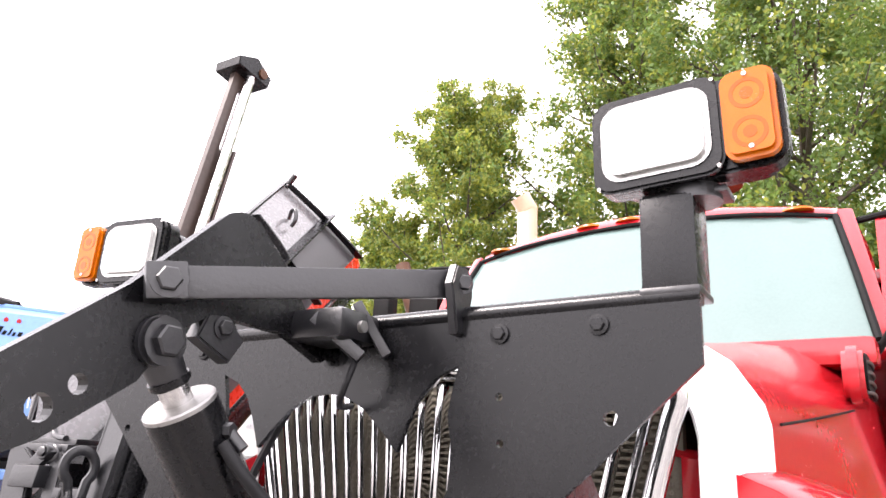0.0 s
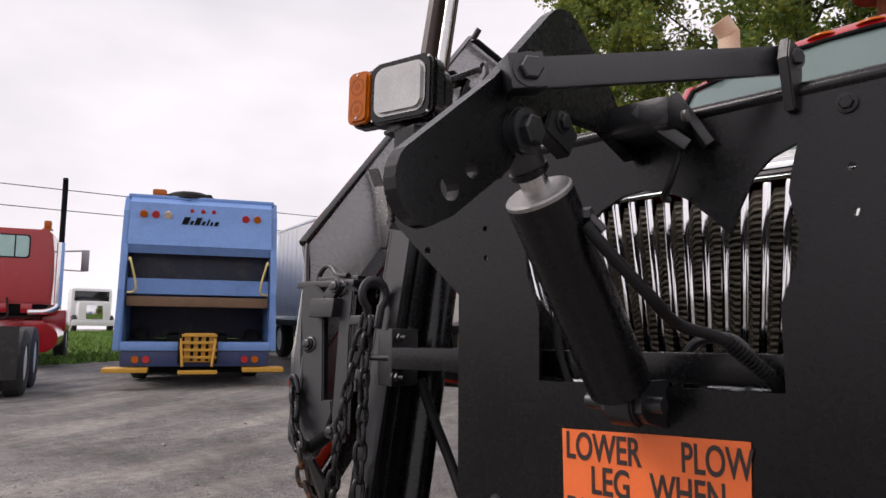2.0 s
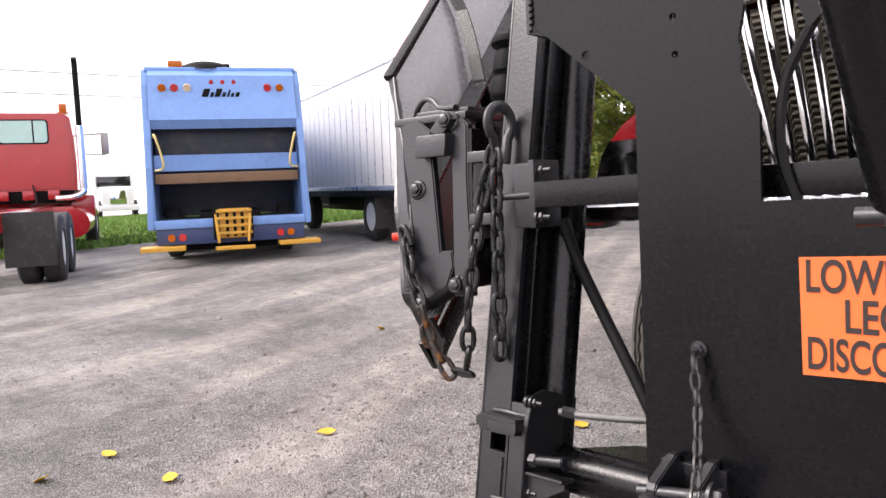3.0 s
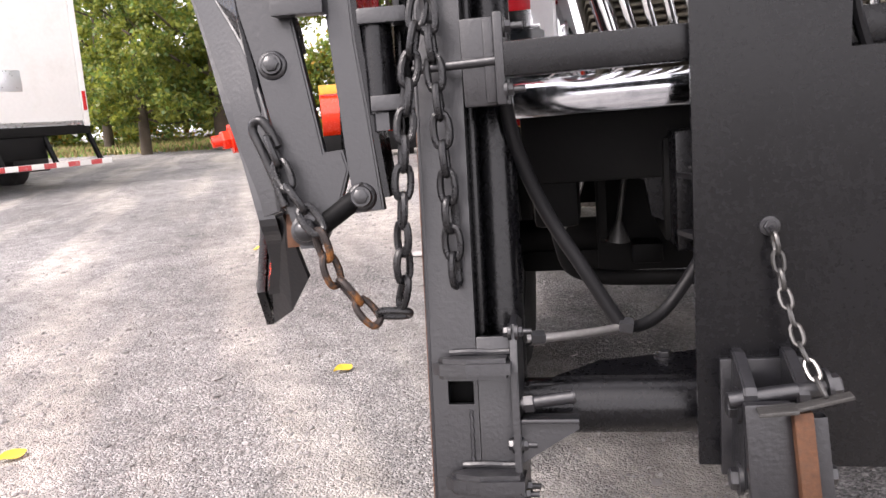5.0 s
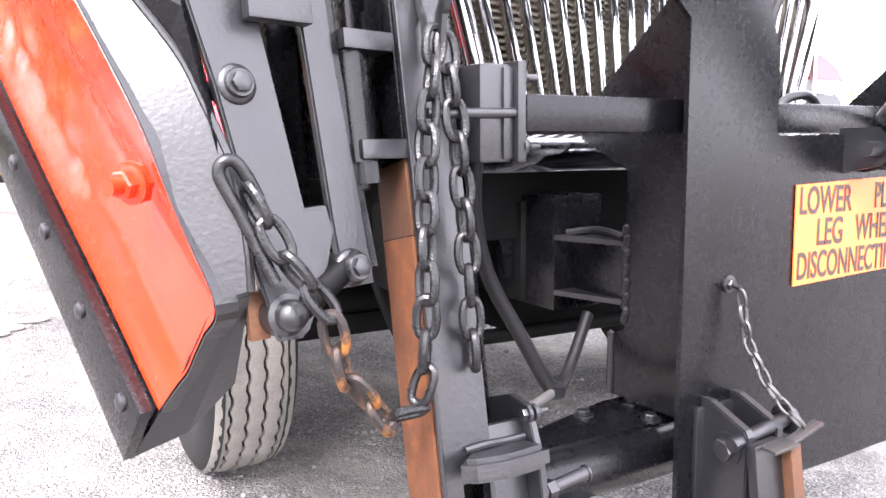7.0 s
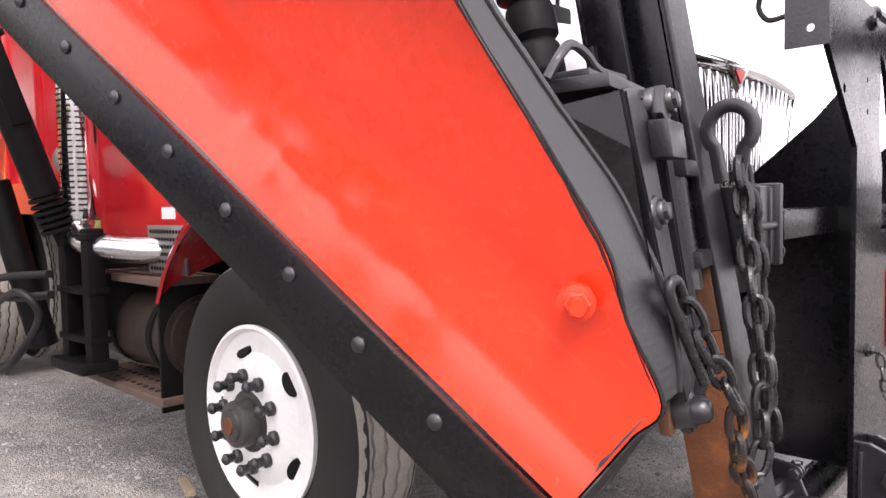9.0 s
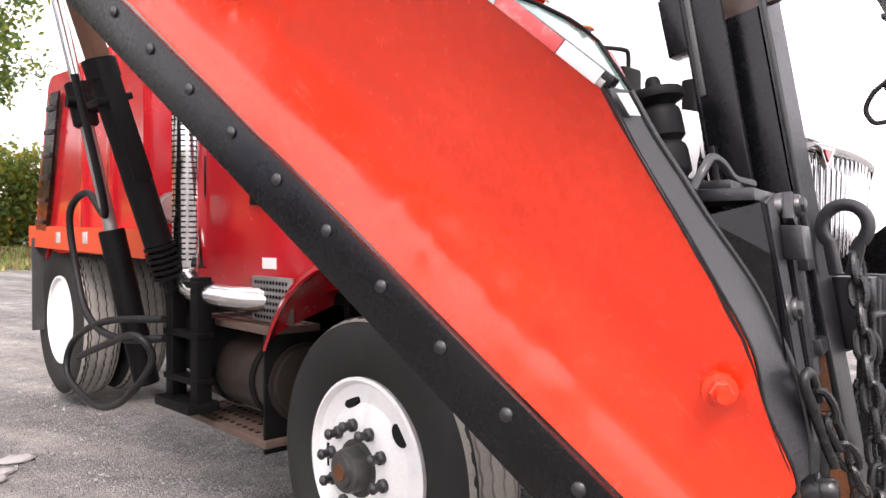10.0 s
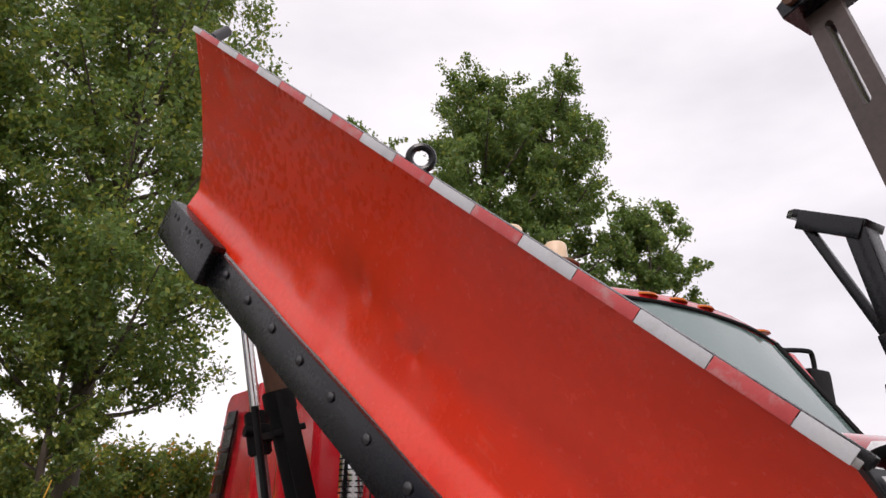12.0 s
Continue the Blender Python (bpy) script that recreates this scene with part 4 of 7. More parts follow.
    part("stub_pin", join(rod((0.126, -0.030, 0.415), (0.232, -0.030, 0.428), 0.0125, seg=16, bevel=0.003), hex_bolt((0.138, -0.030, 0.416), (1, 0, 0.1), 0.018, 0.016, False), rod((0.222, -0.030, 0.427), (0.232, -0.030, 0.428), 0.015, seg=16, bevel=0.003)), BLACK_ROUGH, p, "short pin with nut")
    part("flange_gusset", prism([(0.126, 0.385), (0.235, 0.378), (0.237, 0.366), (0.126, 0.300)], 0.012, Matrix.Translation((0, -0.030, 0)), 0.003), BLACK_ROUGH, p, smooth=False)
    part("gusset_lip", box(0.126, 0.238, -0.045, 0.01, 0.378, 0.388, 0.004), BLACK_ROUGH, p, "worn top edge")
    # beam clamp
    level = POST.inverted()
    part("clamp_block", box(-0.934, -0.870, 0.08, 0.165, 0.985, 1.150, 0.006, level), BLACK_ROUGH, p)
    part("clamp_plate", box(-0.869, -0.851, 0.062, 0.17, 0.985, 1.155, 0.004, level), BLACK_ROUGH, p)
    part("clamp_edge", box(-0.890, -0.869, 0.074, 0.086, 0.99, 1.145, 0.004, level), BLACK_ROUGH, p)
    for z in (1.012, 1.128):
        part("clamp_bolt", moved(join(hex_bolt((-0.851, 0.078 if z < 1.1 else 0.085, z), (1, 0, 0), 0.013, 0.014), rod((-0.855, 0.078 if z < 1.1 else 0.085, z), (-0.815, 0.078 if z < 1.1 else 0.085, z), 0.007, seg=10)), level), BLACK_ROUGH, p)
    part("chain_peg", moved(rod((-1.03, 0.088, 1.066), (-0.866, 0.075, 1.068), 0.009), level), BLACK_ROUGH, p)
    # the rusty slide face beside the front plate
    part("rusty_face", box(-0.060, -0.054, 0.000, 0.115, 0.13, 0.88, 0.001), RUST, p, "bare rusty slide face")
    part("worn_face", box(-0.060, -0.054, 0.000, 0.115, 0.882, 1.01, 0.001), BROWN_RUST, p, "worn brown slide face")
    part("stained_face", box(-0.060, -0.054, 0.000, 0.115, 1.012, 1.30, 0.001), BLACK, p)
    part("slide_core", box(-0.053, 0.029, 0.008, 0.112, 0.52, 1.80, 0.002), BLACK, p)
    return p


build_wing_post()


def build_chain_hook():
    k = thing("chain_hook", "black keyhole shaped chain hook on the wing post", "hook")
    ring = []
    for i in range(25):
        t = radians(-52 + 284 * i / 24)
        ring.append((0.047 * math.cos(t), 0, 0.047 * math.sin(t)))
    pts = [(0.016, 0, -0.105)] + ring + [(-0.016, 0, -0.105)]
    bm = bmesh.new()
    rings = []
    for i, p in enumerate(pts):
        a, b = Vector(pts[max(i - 1, 0)]), Vector(pts[min(i + 1, len(pts) - 1)])
        ax = (b - a).normalized()
        n = ax.cross(Vector((0, 1, 0))).normalized()
        rings.append([bm.verts.new(Vector(p) + u * 0.0135 * n + Vector((0, v * 0.0075, 0))) for u, v in ((1, 0.6), (0.6, 1), (-0.6, 1), (-1, 0.6), (-1, -0.6), (-0.6, -1), (0.6, -1), (1, -0.6))])
    for a, b in zip(rings, rings[1:]):
        for j in range(8):
            bm.faces.new((a[j], a[(j + 1) % 8], b[(j + 1) % 8], b[j]))
    bm.faces.new(rings[0][::-1])
    bm.faces.new(rings[-1])
    ob = part("hook", moved(bm, Matrix.Translation((-0.999, 0.118, 1.262)) @ pose(0, 0, 0, 0, 0, 87)), BLACK_ROUGH, k)
    return k


build_chain_hook()


def build_heavy_chain():
    c = thing("wing_chain", "heavy black painted chain with some rusty links", "chain")
    link = mesh_of(chain_link(0.078, 0.0078, 16, 8), "heavy_link", BLACK_CHAIN, True)
    rusty = mesh_of(chain_link(0.078, 0.0078, 16, 8), "rusty_link", RUST_LINK, True)
    lay_chain(c, [(-1.008, 0.095, 1.20), (-1.040, 0.070, 1.04), (-1.055, 0.048, 0.91), (-1.066, 0.030, 0.77), (-1.075, 0.030, 0.64), (-1.090, 0.035, 0.595), (-1.150, 0.025, 0.600), (-1.215, 0.020, 0.69), (-1.235, 0.015, 0.78), (-1.285, 0.030, 0.85), (-1.322, 0.055, 0.935), (-1.342, 0.072, 0.975)], 0.0545, link, 10, 0, rusty, (0.60, 0.78))
    lay_chain(c, [(-0.995, 0.092, 1.19), (-0.985, 0.073, 1.05), (-0.976, 0.058, 0.87), (-0.971, 0.042, 0.64)], 0.0545, link, 10, 1)
    return c


build_heavy_chain()

TOE = Matrix(((1, 0, 0, 0), (0.2, 1, 0.15, 0.213), (0, 0, 1, 0), (0, 0, 0, 1)))


def build_toe_carriage():
    """The hinged carriage between the post and the wing's front end."""
    t = thing("wing_carriage", "black steel hinge carriage with large pins on the wing", "wing carriage")
    def lean(bm):
        return moved(bm, TOE)
    main = [(-1.402, 1.301), (-1.344, 1.313), (-1.290, 1.275), (-1.281, 1.184), (-1.234, 0.921), (-1.197, 0.923), (-1.187, 0.882), (-1.199, 0.842), (-1.213, 0.800), (-1.242, 0.740), (-1.256, 0.729), (-1.293, 0.730), (-1.325, 0.850), (-1.332, 0.970), (-1.360, 1.104), (-1.388, 1.212)]
    part("main_plate", lean(prism(main, 0.026, None, 0.004)), BLACK_ROUGH, t, "thickly painted slotted plate", smooth=False)
    slide = [(-1.226, 1.300), (-1.216, 1.208), (-1.189, 0.892), (-1.177, 0.793), (-1.120, 0.795), (-1.142, 0.999), (-1.159, 1.135), (-1.169, 1.285), (-1.19, 1.305)]
    part("slide_bar", lean(prism(slide, 0.026, None, 0.004)), BLACK_ROUGH, t, smooth=False)
    edge = [(-1.120, 0.82), (-1.142, 0.999), (-1.159, 1.135), (-1.169, 1.270)]
    part("slide_flange", lean(prism(edge + [(x + 0.012, z) for x, z in reversed(edge)], 0.085, Matrix.Translation((0, 0.006, 0)))), BLACK, t, smooth=False)
    part("box_body", lean(box(-1.235, -1.180, 0.12, 0.22, 0.90, 1.30, 0.005)), BLACK, t)
    gusset = bmesh.new()
    gusset.faces.new([gusset.verts.new(v) for v in ((-1.393, 0.145, 1.302), (-1.478, 0.215, 1.275), (-1.480, 0.275, 1.18), (-1.440, 0.260, 1.06), (-1.375, 0.20, 0.96), (-1.335, 0.110, 0.94), (-1.357, 0.112, 1.04), (-1.384, 0.130, 1.21))])
    part("box_side", thick(gusset, 0.012), BLACK, t, "flat dark side plate", smooth=False)
    part("box_side", lean(box(-1.172, -1.158, 0.10, 0.22, 0.96, 1.28, 0.004)), BLACK, t)
    part("top_cap", lean(box(-1.440, -1.185, 0.012, 0.20, 1.302, 1.326, 0.005)), BLACK_ROUGH, t)
    part("cap_step", lean(box(-1.400, -1.215, 0.060, 0.19, 1.326, 1.345, 0.004)), BLACK_ROUGH, t)
    part("latch_block", lean(box(-1.310, -1.207, -0.040, 0.0, 1.195, 1.260, 0.005)), BLACK_ROUGH, t)
    part("latch_arm", lean(bar((-1.26, -0.012, 1.26), (-1.215, -0.012, 1.315), 0.045, 0.022, 0.004, up=(0, 1, 0))), BLACK_ROUGH, t)
    part("lifting_loop", lean(pipe([(-1.455, 0.12, 1.325), (-1.43, 0.10, 1.365), (-1.395, 0.09, 1.388), (-1.355, 0.08, 1.378), (-1.32, 0.07, 1.352), (-1.25, 0.05, 1.345)], 0.009, 10)), BLACK_ROUGH, t)
    out = Vector((0.2, -1.0, 0.15)).normalized()
    seat = out.to_track_quat("Z", "Y").to_matrix().to_4x4()
    for x, y, z, r, far in ((-1.220, 0.122, 1.302, 0.023, 0.046), (-1.321, 0.090, 1.107, 0.022, 0.028), (-1.155, 0.066, 0.830, 0.022, 0.040), (-1.271, 0.040, 0.772, 0.024, 0.036)):
        m = Matrix.Translation(Vector((x, y, z)) - out * far) @ seat
        if z < 0.8:
            head = lathe([(r * 1.35, -0.03), (r * 1.35, 0.004), (r, 0.007), (r, far * 0.5), (r * 0.92, far * 0.75), (r * 0.6, far * 0.95), (0.0006, far)], 20, m)
        else:
            head = join(lathe([(r * 1.38, -0.03), (r * 1.38, 0.004), (r * 1.25, 0.008), (r, 0.010), (r, far - 0.012), (r * 0.9, far - 0.009), (0.0006, far - 0.009)], 22, m), lathe([(r * 0.72, 0.0), (r * 0.72, far - 0.002), (r * 0.55, far), (0.0006, far)], 6, m))
        part("hinge_pin", head, BLACK_ROUGH, t, "large painted hinge pin")
    for x0, x1, z in ((-1.148, -1.050, 1.185), (-1.130, -1.035, 1.010)):
        part("hinge_knuckle", lean(box(x0, x1, -0.02, 0.06, z - 0.016, z + 0.016, 0.004)), BLACK_ROUGH, t)
    part("hinge_barrel", lean(rod((-1.112, 0.020, 0.99), (-1.120, 0.020, 1.19), 0.030, seg=22)), BLACK, t)
    part("barrel_nut", lean(rod((-1.110, 0.015, 0.955), (-1.111, 0.015, 0.990), 0.026, seg=6)), BLACK_ROUGH, t)
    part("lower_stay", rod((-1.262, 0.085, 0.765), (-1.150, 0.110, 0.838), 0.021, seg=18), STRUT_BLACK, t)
    part("bare_patch", lean(box(-1.330, -1.297, 0.030, 0.050, 0.730, 0.800, 0.003)), BROWN_RUST, t, "bare rusty patch")
    part("chain_shackle", pipe([(-1.303, 0.040, 0.822), (-1.322, 0.052, 0.87), (-1.347, 0.064, 0.93), (-1.366, 0.072, 0.972), (-1.362, 0.072, 0.992), (-1.345, 0.070, 0.994), (-1.328, 0.068, 0.970), (-1.315, 0.064, 0.940)], 0.0095, 12), BLACK_CHAIN, t)
    return t


build_toe_carriage()

# ---- wing plow ----
WO = Vector((-1.4907, 0.2818, 0.6109))
WD = Vector((-0.2048, 0.7498, 0.6292)).normalized()
WA = WD.cross(Vector((0, 0, 1))).normalized()
WB = WA.cross(WD)
# rows of the blade from foot to lip: front end (across, up, along), rear end (across, up, along)
ROWS_A = [(0.028, 0.042, -0.058), (0.047, 0.141, -0.058), (0.055, 0.212, -0.057), (0.053, 0.285, -0.057), (0.022, 0.36, 0.067), (-0.005, 0.43, 0.151), (-0.034, 0.487, 0.272), (-0.065, 0.539, 0.389), (-0.104, 0.591, 0.509), (-0.152, 0.646, 0.609)]
ROWS_B = [(0.022, 0.043, 3.22), (0.020, 0.155, 3.195), (-0.012, 0.232, 3.175), (-0.054, 0.313, 3.155), (-0.096, 0.382, 3.14), (-0.145, 0.463, 3.124), (-0.184, 0.526, 3.109), (-0.226, 0.586, 3.094), (-0.275, 0.655, 3.079), (-0.327, 0.728, 3.064)]


def wing_point(s, a, b):
    return WO + WD * s + WA * a + WB * b


def catmull(rows, steps):
    out = []
    for i in range(len(rows) - 1):
        p0, p1, p2, p3 = (np.array(rows[j]) for j in (max(i - 1, 0), i, i + 1, min(i + 2, len(rows) - 1)))
        for k in range(steps):
            t = k / steps
            out.append(0.5 * (2 * p1 + (p2 - p0) * t + (2 * p0 - 5 * p1 + 4 * p2 - p3) * t * t + (3 * p1 - p0 - 3 * p2 + p3) * t ** 3))
    out.append(np.array(rows[-1]))
    return out


def add_scuffs(m):
    """Pale scuffs and scrapes drawn along the blade, where the paint has been rubbed."""
    n, l = m.node_tree.nodes, m.node_tree.links
    b = n["Principled BSDF"]
    paint = b.inputs["Base Color"].links[0].from_socket
    co, flow = n.new("ShaderNodeTexCoord"), n.new("ShaderNodeCombineXYZ")
    for axis, way in (("X", WD * 2.2 + WB * 1.0), ("Y", WB * 26.0 - WD * 3.0), ("Z", WA * 3.0)):
        dot = n.new("ShaderNodeVectorMath")
        dot.operation = "DOT_PRODUCT"
        dot.inputs[1].default_value = way
        l.new(co.outputs["Object"], dot.inputs[0])
        l.new(dot.outputs["Value"], flow.inputs[axis])
    streak, patch = n.new("ShaderNodeTexNoise"), n.new("ShaderNodeTexNoise")
    streak.inputs["Scale"].default_value, streak.inputs["Detail"].default_value, streak.inputs["Roughness"].default_value = 1.6, 8.0, 0.7
    patch.inputs["Scale"].default_value, patch.inputs["Detail"].default_value = 4.5, 4.0
    l.new(flow.outputs["Vector"], streak.inputs["Vector"])
    l.new(co.outputs["Object"], patch.inputs["Vector"])
    cut, area, both, mix = n.new("ShaderNodeMapRange"), n.new("ShaderNodeMapRange"), n.new("ShaderNodeMath"), n.new("ShaderNodeMix")
    cut.inputs["From Min"].default_value, cut.inputs["From Max"].default_value = 0.58, 0.76
    cut.inputs["To Max"].default_value = 0.55
    area.inputs["From Min"].default_value, area.inputs["From Max"].default_value = 0.50, 0.64
    l.new(streak.outputs["Fac"], cut.inputs["Value"])
    l.new(patch.outputs["Fac"], area.inputs["Value"])
    both.operation = "MULTIPLY"
    l.new(cut.outputs["Result"], both.inputs[0])
    l.new(area.outputs["Result"], both.inputs[1])
    mix.data_type = "RGBA"
    l.new(both.outputs[0], mix.inputs[0])
    l.new(paint, mix.inputs[6])
    mix.inputs[7].default_value = (0.80, 0.16, 0.10, 1)
    l.new(mix.outputs[2], b.inputs["Base Color"])


add_scuffs(WING_RED)

# dents and bulges of the sheet: along, up, radius, depth
DENTS = [(2.00, 0.24, 0.09, 0.014), (1.93, 0.30, 0.05, 0.010), (0.98, 0.15, 0.10, 0.008), (0.76, 0.17, 0.05, -0.010), (2.40, 0.40, 0.35, 0.016), (1.70, 0.36, 0.28, -0.014), (0.50, 0.20, 0.09, -0.010), (2.85, 0.22, 0.22, 0.012), (1.40, 0.12, 0.20, -0.010),
         (0.35, 0.14, 0.05, -0.008), (1.15, 0.34, 0.30, 0.010), (2.15, 0.16, 0.12, -0.012), (1.62, 0.20, 0.10, 0.008),
         (1.05, 0.18, 0.028, 0.011), (0.91, 0.14, 0.03, -0.007), (0.76, 0.15, 0.022, 0.009), (0.59, 0.17, 0.03, -0.006), (0.44, 0.16, 0.035, 0.006), (1.63, 0.26, 0.03, 0.010), (1.41, 0.33, 0.035, -0.006), (1.99, 0.06, 0.03, 0.006), (0.79, 0.13, 0.02, -0.006), (2.85, 0.61, 0.05, 0.007), (1.70, 0.29, 0.025, -0.007)]


def wing_skin(lift, wavy):
    """The blade's sheet as rows of points, moved by 'lift' across."""
    fa, fb = catmull(ROWS_A, 6), catmull(ROWS_B, 6)
    n = 220
    rows = []
    for pa, pb in zip(fa, fb):
        row = []
        for k in range(n + 1):
            a, b, s = (pa + (pb - pa) * (k / n)).tolist()
            push = sum(h * math.exp(-((s - ds) ** 2 + (b - db) ** 2) / r ** 2) for ds, db, r, h in DENTS)
            push += 0.0035 * noise.noise((s * 2.0, b * 4.0, 3.1)) + 0.0003 * noise.noise((s * 7.0, b * 10.0, 1.7)) + 0.005 * math.exp(-((b - 0.135 - 0.015 * math.sin(s * 2)) / 0.025) ** 2)
            row.append(wing_point(s, a + lift + (min(push, 0.013) if wavy else 0.0), b))
        rows.append(row)
    return rows


def build_wing():
    w = thing("wing_plow", "orange-red curved wing plow raised along the truck side", "snow plow")
    part("moldboard", loft(wing_skin(0.0, True)), WING_RED, w, "curved orange-red moldboard with dents and scuffs")
    front_rows = wing_skin(0.0, True)
    back = wing_skin(0.022, False)
    part("toe_edge", thick(loft([[row[0] - WD * 0.004 for row in front_rows], [row[0] - WD * 0.004 + WA * 0.012 for row in back]]), 0.003), BLACK_ROUGH, w, smooth=False)
    # upper half coloured lighter to paint the sky's reflection on black
    part("upper_back", thick(loft(back[30:]), 0.006), SHEEN_BACK, w, "black upper back of the moldboard, coloured grey for sky sheen")
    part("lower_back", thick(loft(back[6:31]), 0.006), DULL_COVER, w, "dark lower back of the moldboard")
    part("long_stiffener", thick(loft([[q + WA * k for q in back[30]] for k in (0.004, 0.085)]), 0.012), BLACK, w, "long black stiffener along the back", smooth=False)
    frame_ = Matrix((WD, WA, WB)).transposed().to_4x4()
    frame_.translation = WO

    def strip(name, s0, s1, a0, a1, b0, b1, mat, label="", bevel=0.003):
        return part(name, moved(box(s0, s1, a0, a1, b0, b1, bevel), frame_), mat, w, label)

    strip("cutting_edge", -0.055, 2.80, 0.000, 0.020, -0.090, 0.040, BLACK, "flat black bolted cutting edge")
    strip("edge_backing", -0.045, 3.19, 0.021, 0.060, -0.05, 0.030, BLACK)
    strip("end_cover", 2.75, 3.235, -0.040, 0.022, -0.105, 0.062, BLACK, "boxed black end cover with holes", 0.012)
    for s in (2.83, 2.868, 2.965, 3.003, 3.10, 3.138):
        part("cover_hole", hex_bolt(wing_point(s, -0.0395, 0.022), -WA, 0.011, 0.001, False), DARK, w)
    for k in range(14):
        part("edge_bolt", lathe([(0.0165, -0.004), (0.0155, 0.005), (0.010, 0.009), (0.0005, 0.010)], 14, Matrix.Translation(wing_point(0.2032 * k, 0.0, 0.0)) @ (-WA).to_track_quat("Z", "Y").to_matrix().to_4x4()), BLACK_ROUGH, w)
    # top lip with reflective tape
    ta, tb = Vector(ROWS_A[-1]), Vector(ROWS_B[-1])
    p0, p1 = wing_point(ta.z, ta.x, ta.y), wing_point(tb.z, tb.x, tb.y)
    along = (p1 - p0).normalized()
    across = (WA - along * WA.dot(along)).normalized()
    up = across.cross(along)
    lip = Matrix((along, across, up)).transposed().to_4x4()
    lip.translation = p0
    length = (p1 - p0).length
    lip_bar = box(-0.01, length + 0.005, -0.004, 0.034, 0.000, 0.023, 0.004)
    for v in lip_bar.verts:
        v.co.z *= 1 - 0.55 * max(0.0, v.co.x) / length
    part("top_lip", moved(lip_bar, lip), BLACK, w, "worn grey top lip")
    s, white = 0.012, True
    q = 0.093
    while s < length - 0.02:
        e = min(s + q, length)
        part("tape_strip", moved(box(s, e - 0.002, -0.0075, -0.0045, -0.007 - 0.004 * s / length, 0.021 - 0.013 * s / length, 0.0008), lip), TAPE_WHITE if white else TAPE_RED, w, "white reflective tape" if white else "red reflective tape")
        s, white, q = s + q, not white, 0.1524
    part("tape_backing", moved(box(0.0, length, -0.0045, -0.001, -0.006, 0.008, 0.0005), lip), DULL_STEEL, w)
    ring = lathe([(0.029 + 0.010 * math.cos(2 * math.pi * i / 8), 0.010 * math.sin(2 * math.pi * i / 8)) for i in range(8)], 24, None, True)
    ey = p0 + along * 1.126 + across * 0.03 + up * 0.036
    part("lifting_eye", moved(ring, Matrix.Translation(ey) @ Vector((-0.45, -0.85, -0.2)).to_track_quat("Z", "Y").to_matrix().to_4x4()), BLACK, w, "round black lifting eye")
    # rib along the front end
    toe = [wing_point(s0, a, b) for a, b, s0 in ROWS_A[3:]]
    inner = [Vector(v) for v in ((-1.330, 0.072, 0.810), (-1.332, 0.074, 0.880), (-1.342, 0.095, 0.985), (-1.372, 0.124, 1.080), (-1.402, 0.150, 1.155), (-1.481, 0.203, 1.278), (-1.521, 0.231, 1.347), (-1.561, 0.259, 1.415), (-1.598, 0.287, 1.492))]
    rib = bmesh.new()

    def spread(line, n):
        """n points at even steps along a line of points."""
        steps = [(b - a).length for a, b in zip(line, line[1:])]
        got = []
        for k in range(n):
            d = sum(steps) * k / (n - 1)
            i = 0
            while i < len(steps) - 1 and d > steps[i]:
                d -= steps[i]
                i += 1
            got.append(line[i].lerp(line[i + 1], min(1.0, d / steps[i])))
        return got
    iv = [rib.verts.new(v) for v in spread(toe, 15)]
    ov = [rib.verts.new(v) for v in spread(inner, 15)]
    for i in range(14):
        rib.faces.new((iv[i], iv[i + 1], ov[i + 1], ov[i]))
    part("toe_rib", thick(rib, 0.011), BLACK_ROUGH, w, "thick black rib along the front edge")
    part("rib_bead", pipe(inner, 0.006, 8, 4), BLACK_ROUGH, w)
    edge_a, edge_b = toe[-1].lerp(toe[-2], 0.15), toe[-1].lerp(toe[-2], 0.50)
    patch = bmesh.new()
    lift = Vector((-0.36, -0.92, 0.16)) * 0.014
    cross = Vector((0.022, -0.008, 0.001))
    patch.faces.new([patch.verts.new(v + lift) for v in (edge_a + cross * 0.3, edge_b + cross * 0.5, edge_b + cross * 1.5, edge_a + cross * 1.4)])
    part("tape_strip", thick(patch, 0.001), TAPE_WHITE, w, "white reflective tape")
    shoe = bmesh.new()
    corners = [wing_point(-0.053, 0.056, 0.271), wing_point(-0.053, 0.049, 0.13), wing_point(-0.053, 0.018, -0.09), Vector((-1.400, 0.240, 0.555)), Vector((-1.332, 0.190, 0.640)), Vector((-1.330, 0.082, 0.800))]
    shoe.faces.new([shoe.verts.new(v) for v in corners])
    part("toe_shoe", thick(shoe, 0.012), BLACK_ROUGH, w, "black toe shoe plate", smooth=False)
    p = wing_point(0.142, -0.004, 0.339)
    q = Vector((-0.80, -0.58, -0.1)).normalized()
    seat = Matrix.Translation(p) @ q.to_track_quat("Z", "Y").to_matrix().to_4x4()
    part("toe_nut", join(hex_bolt(p, q, 0.022, 0.022), rod(p, p + q * 0.042, 0.013, seg=14), lathe([(0.034, -0.012), (0.030, 0.004), (0.02, 0.006)], 7, seat)), WING_RED, w, "red painted nut on a plate washer")
    # stiffeners, hook and lugs on the back
    for u in (0.25, 0.5, 0.75, 0.97):
        pts = []
        for ra, rb in zip(ROWS_A[1:], ROWS_B[1:]):
            r = Vector(ra).lerp(Vector(rb), u)
            pts.append(wing_point(r.z, r.x + 0.044, r.y))
        bm2 = bmesh.new()
        r0 = [bm2.verts.new(v) for v in pts]
        r1 = [bm2.verts.new(v + WA * 0.05) for v in pts]
        for i in range(len(pts) - 1):
            bm2.faces.new((r0[i], r0[i + 1], r1[i + 1], r1[i]))
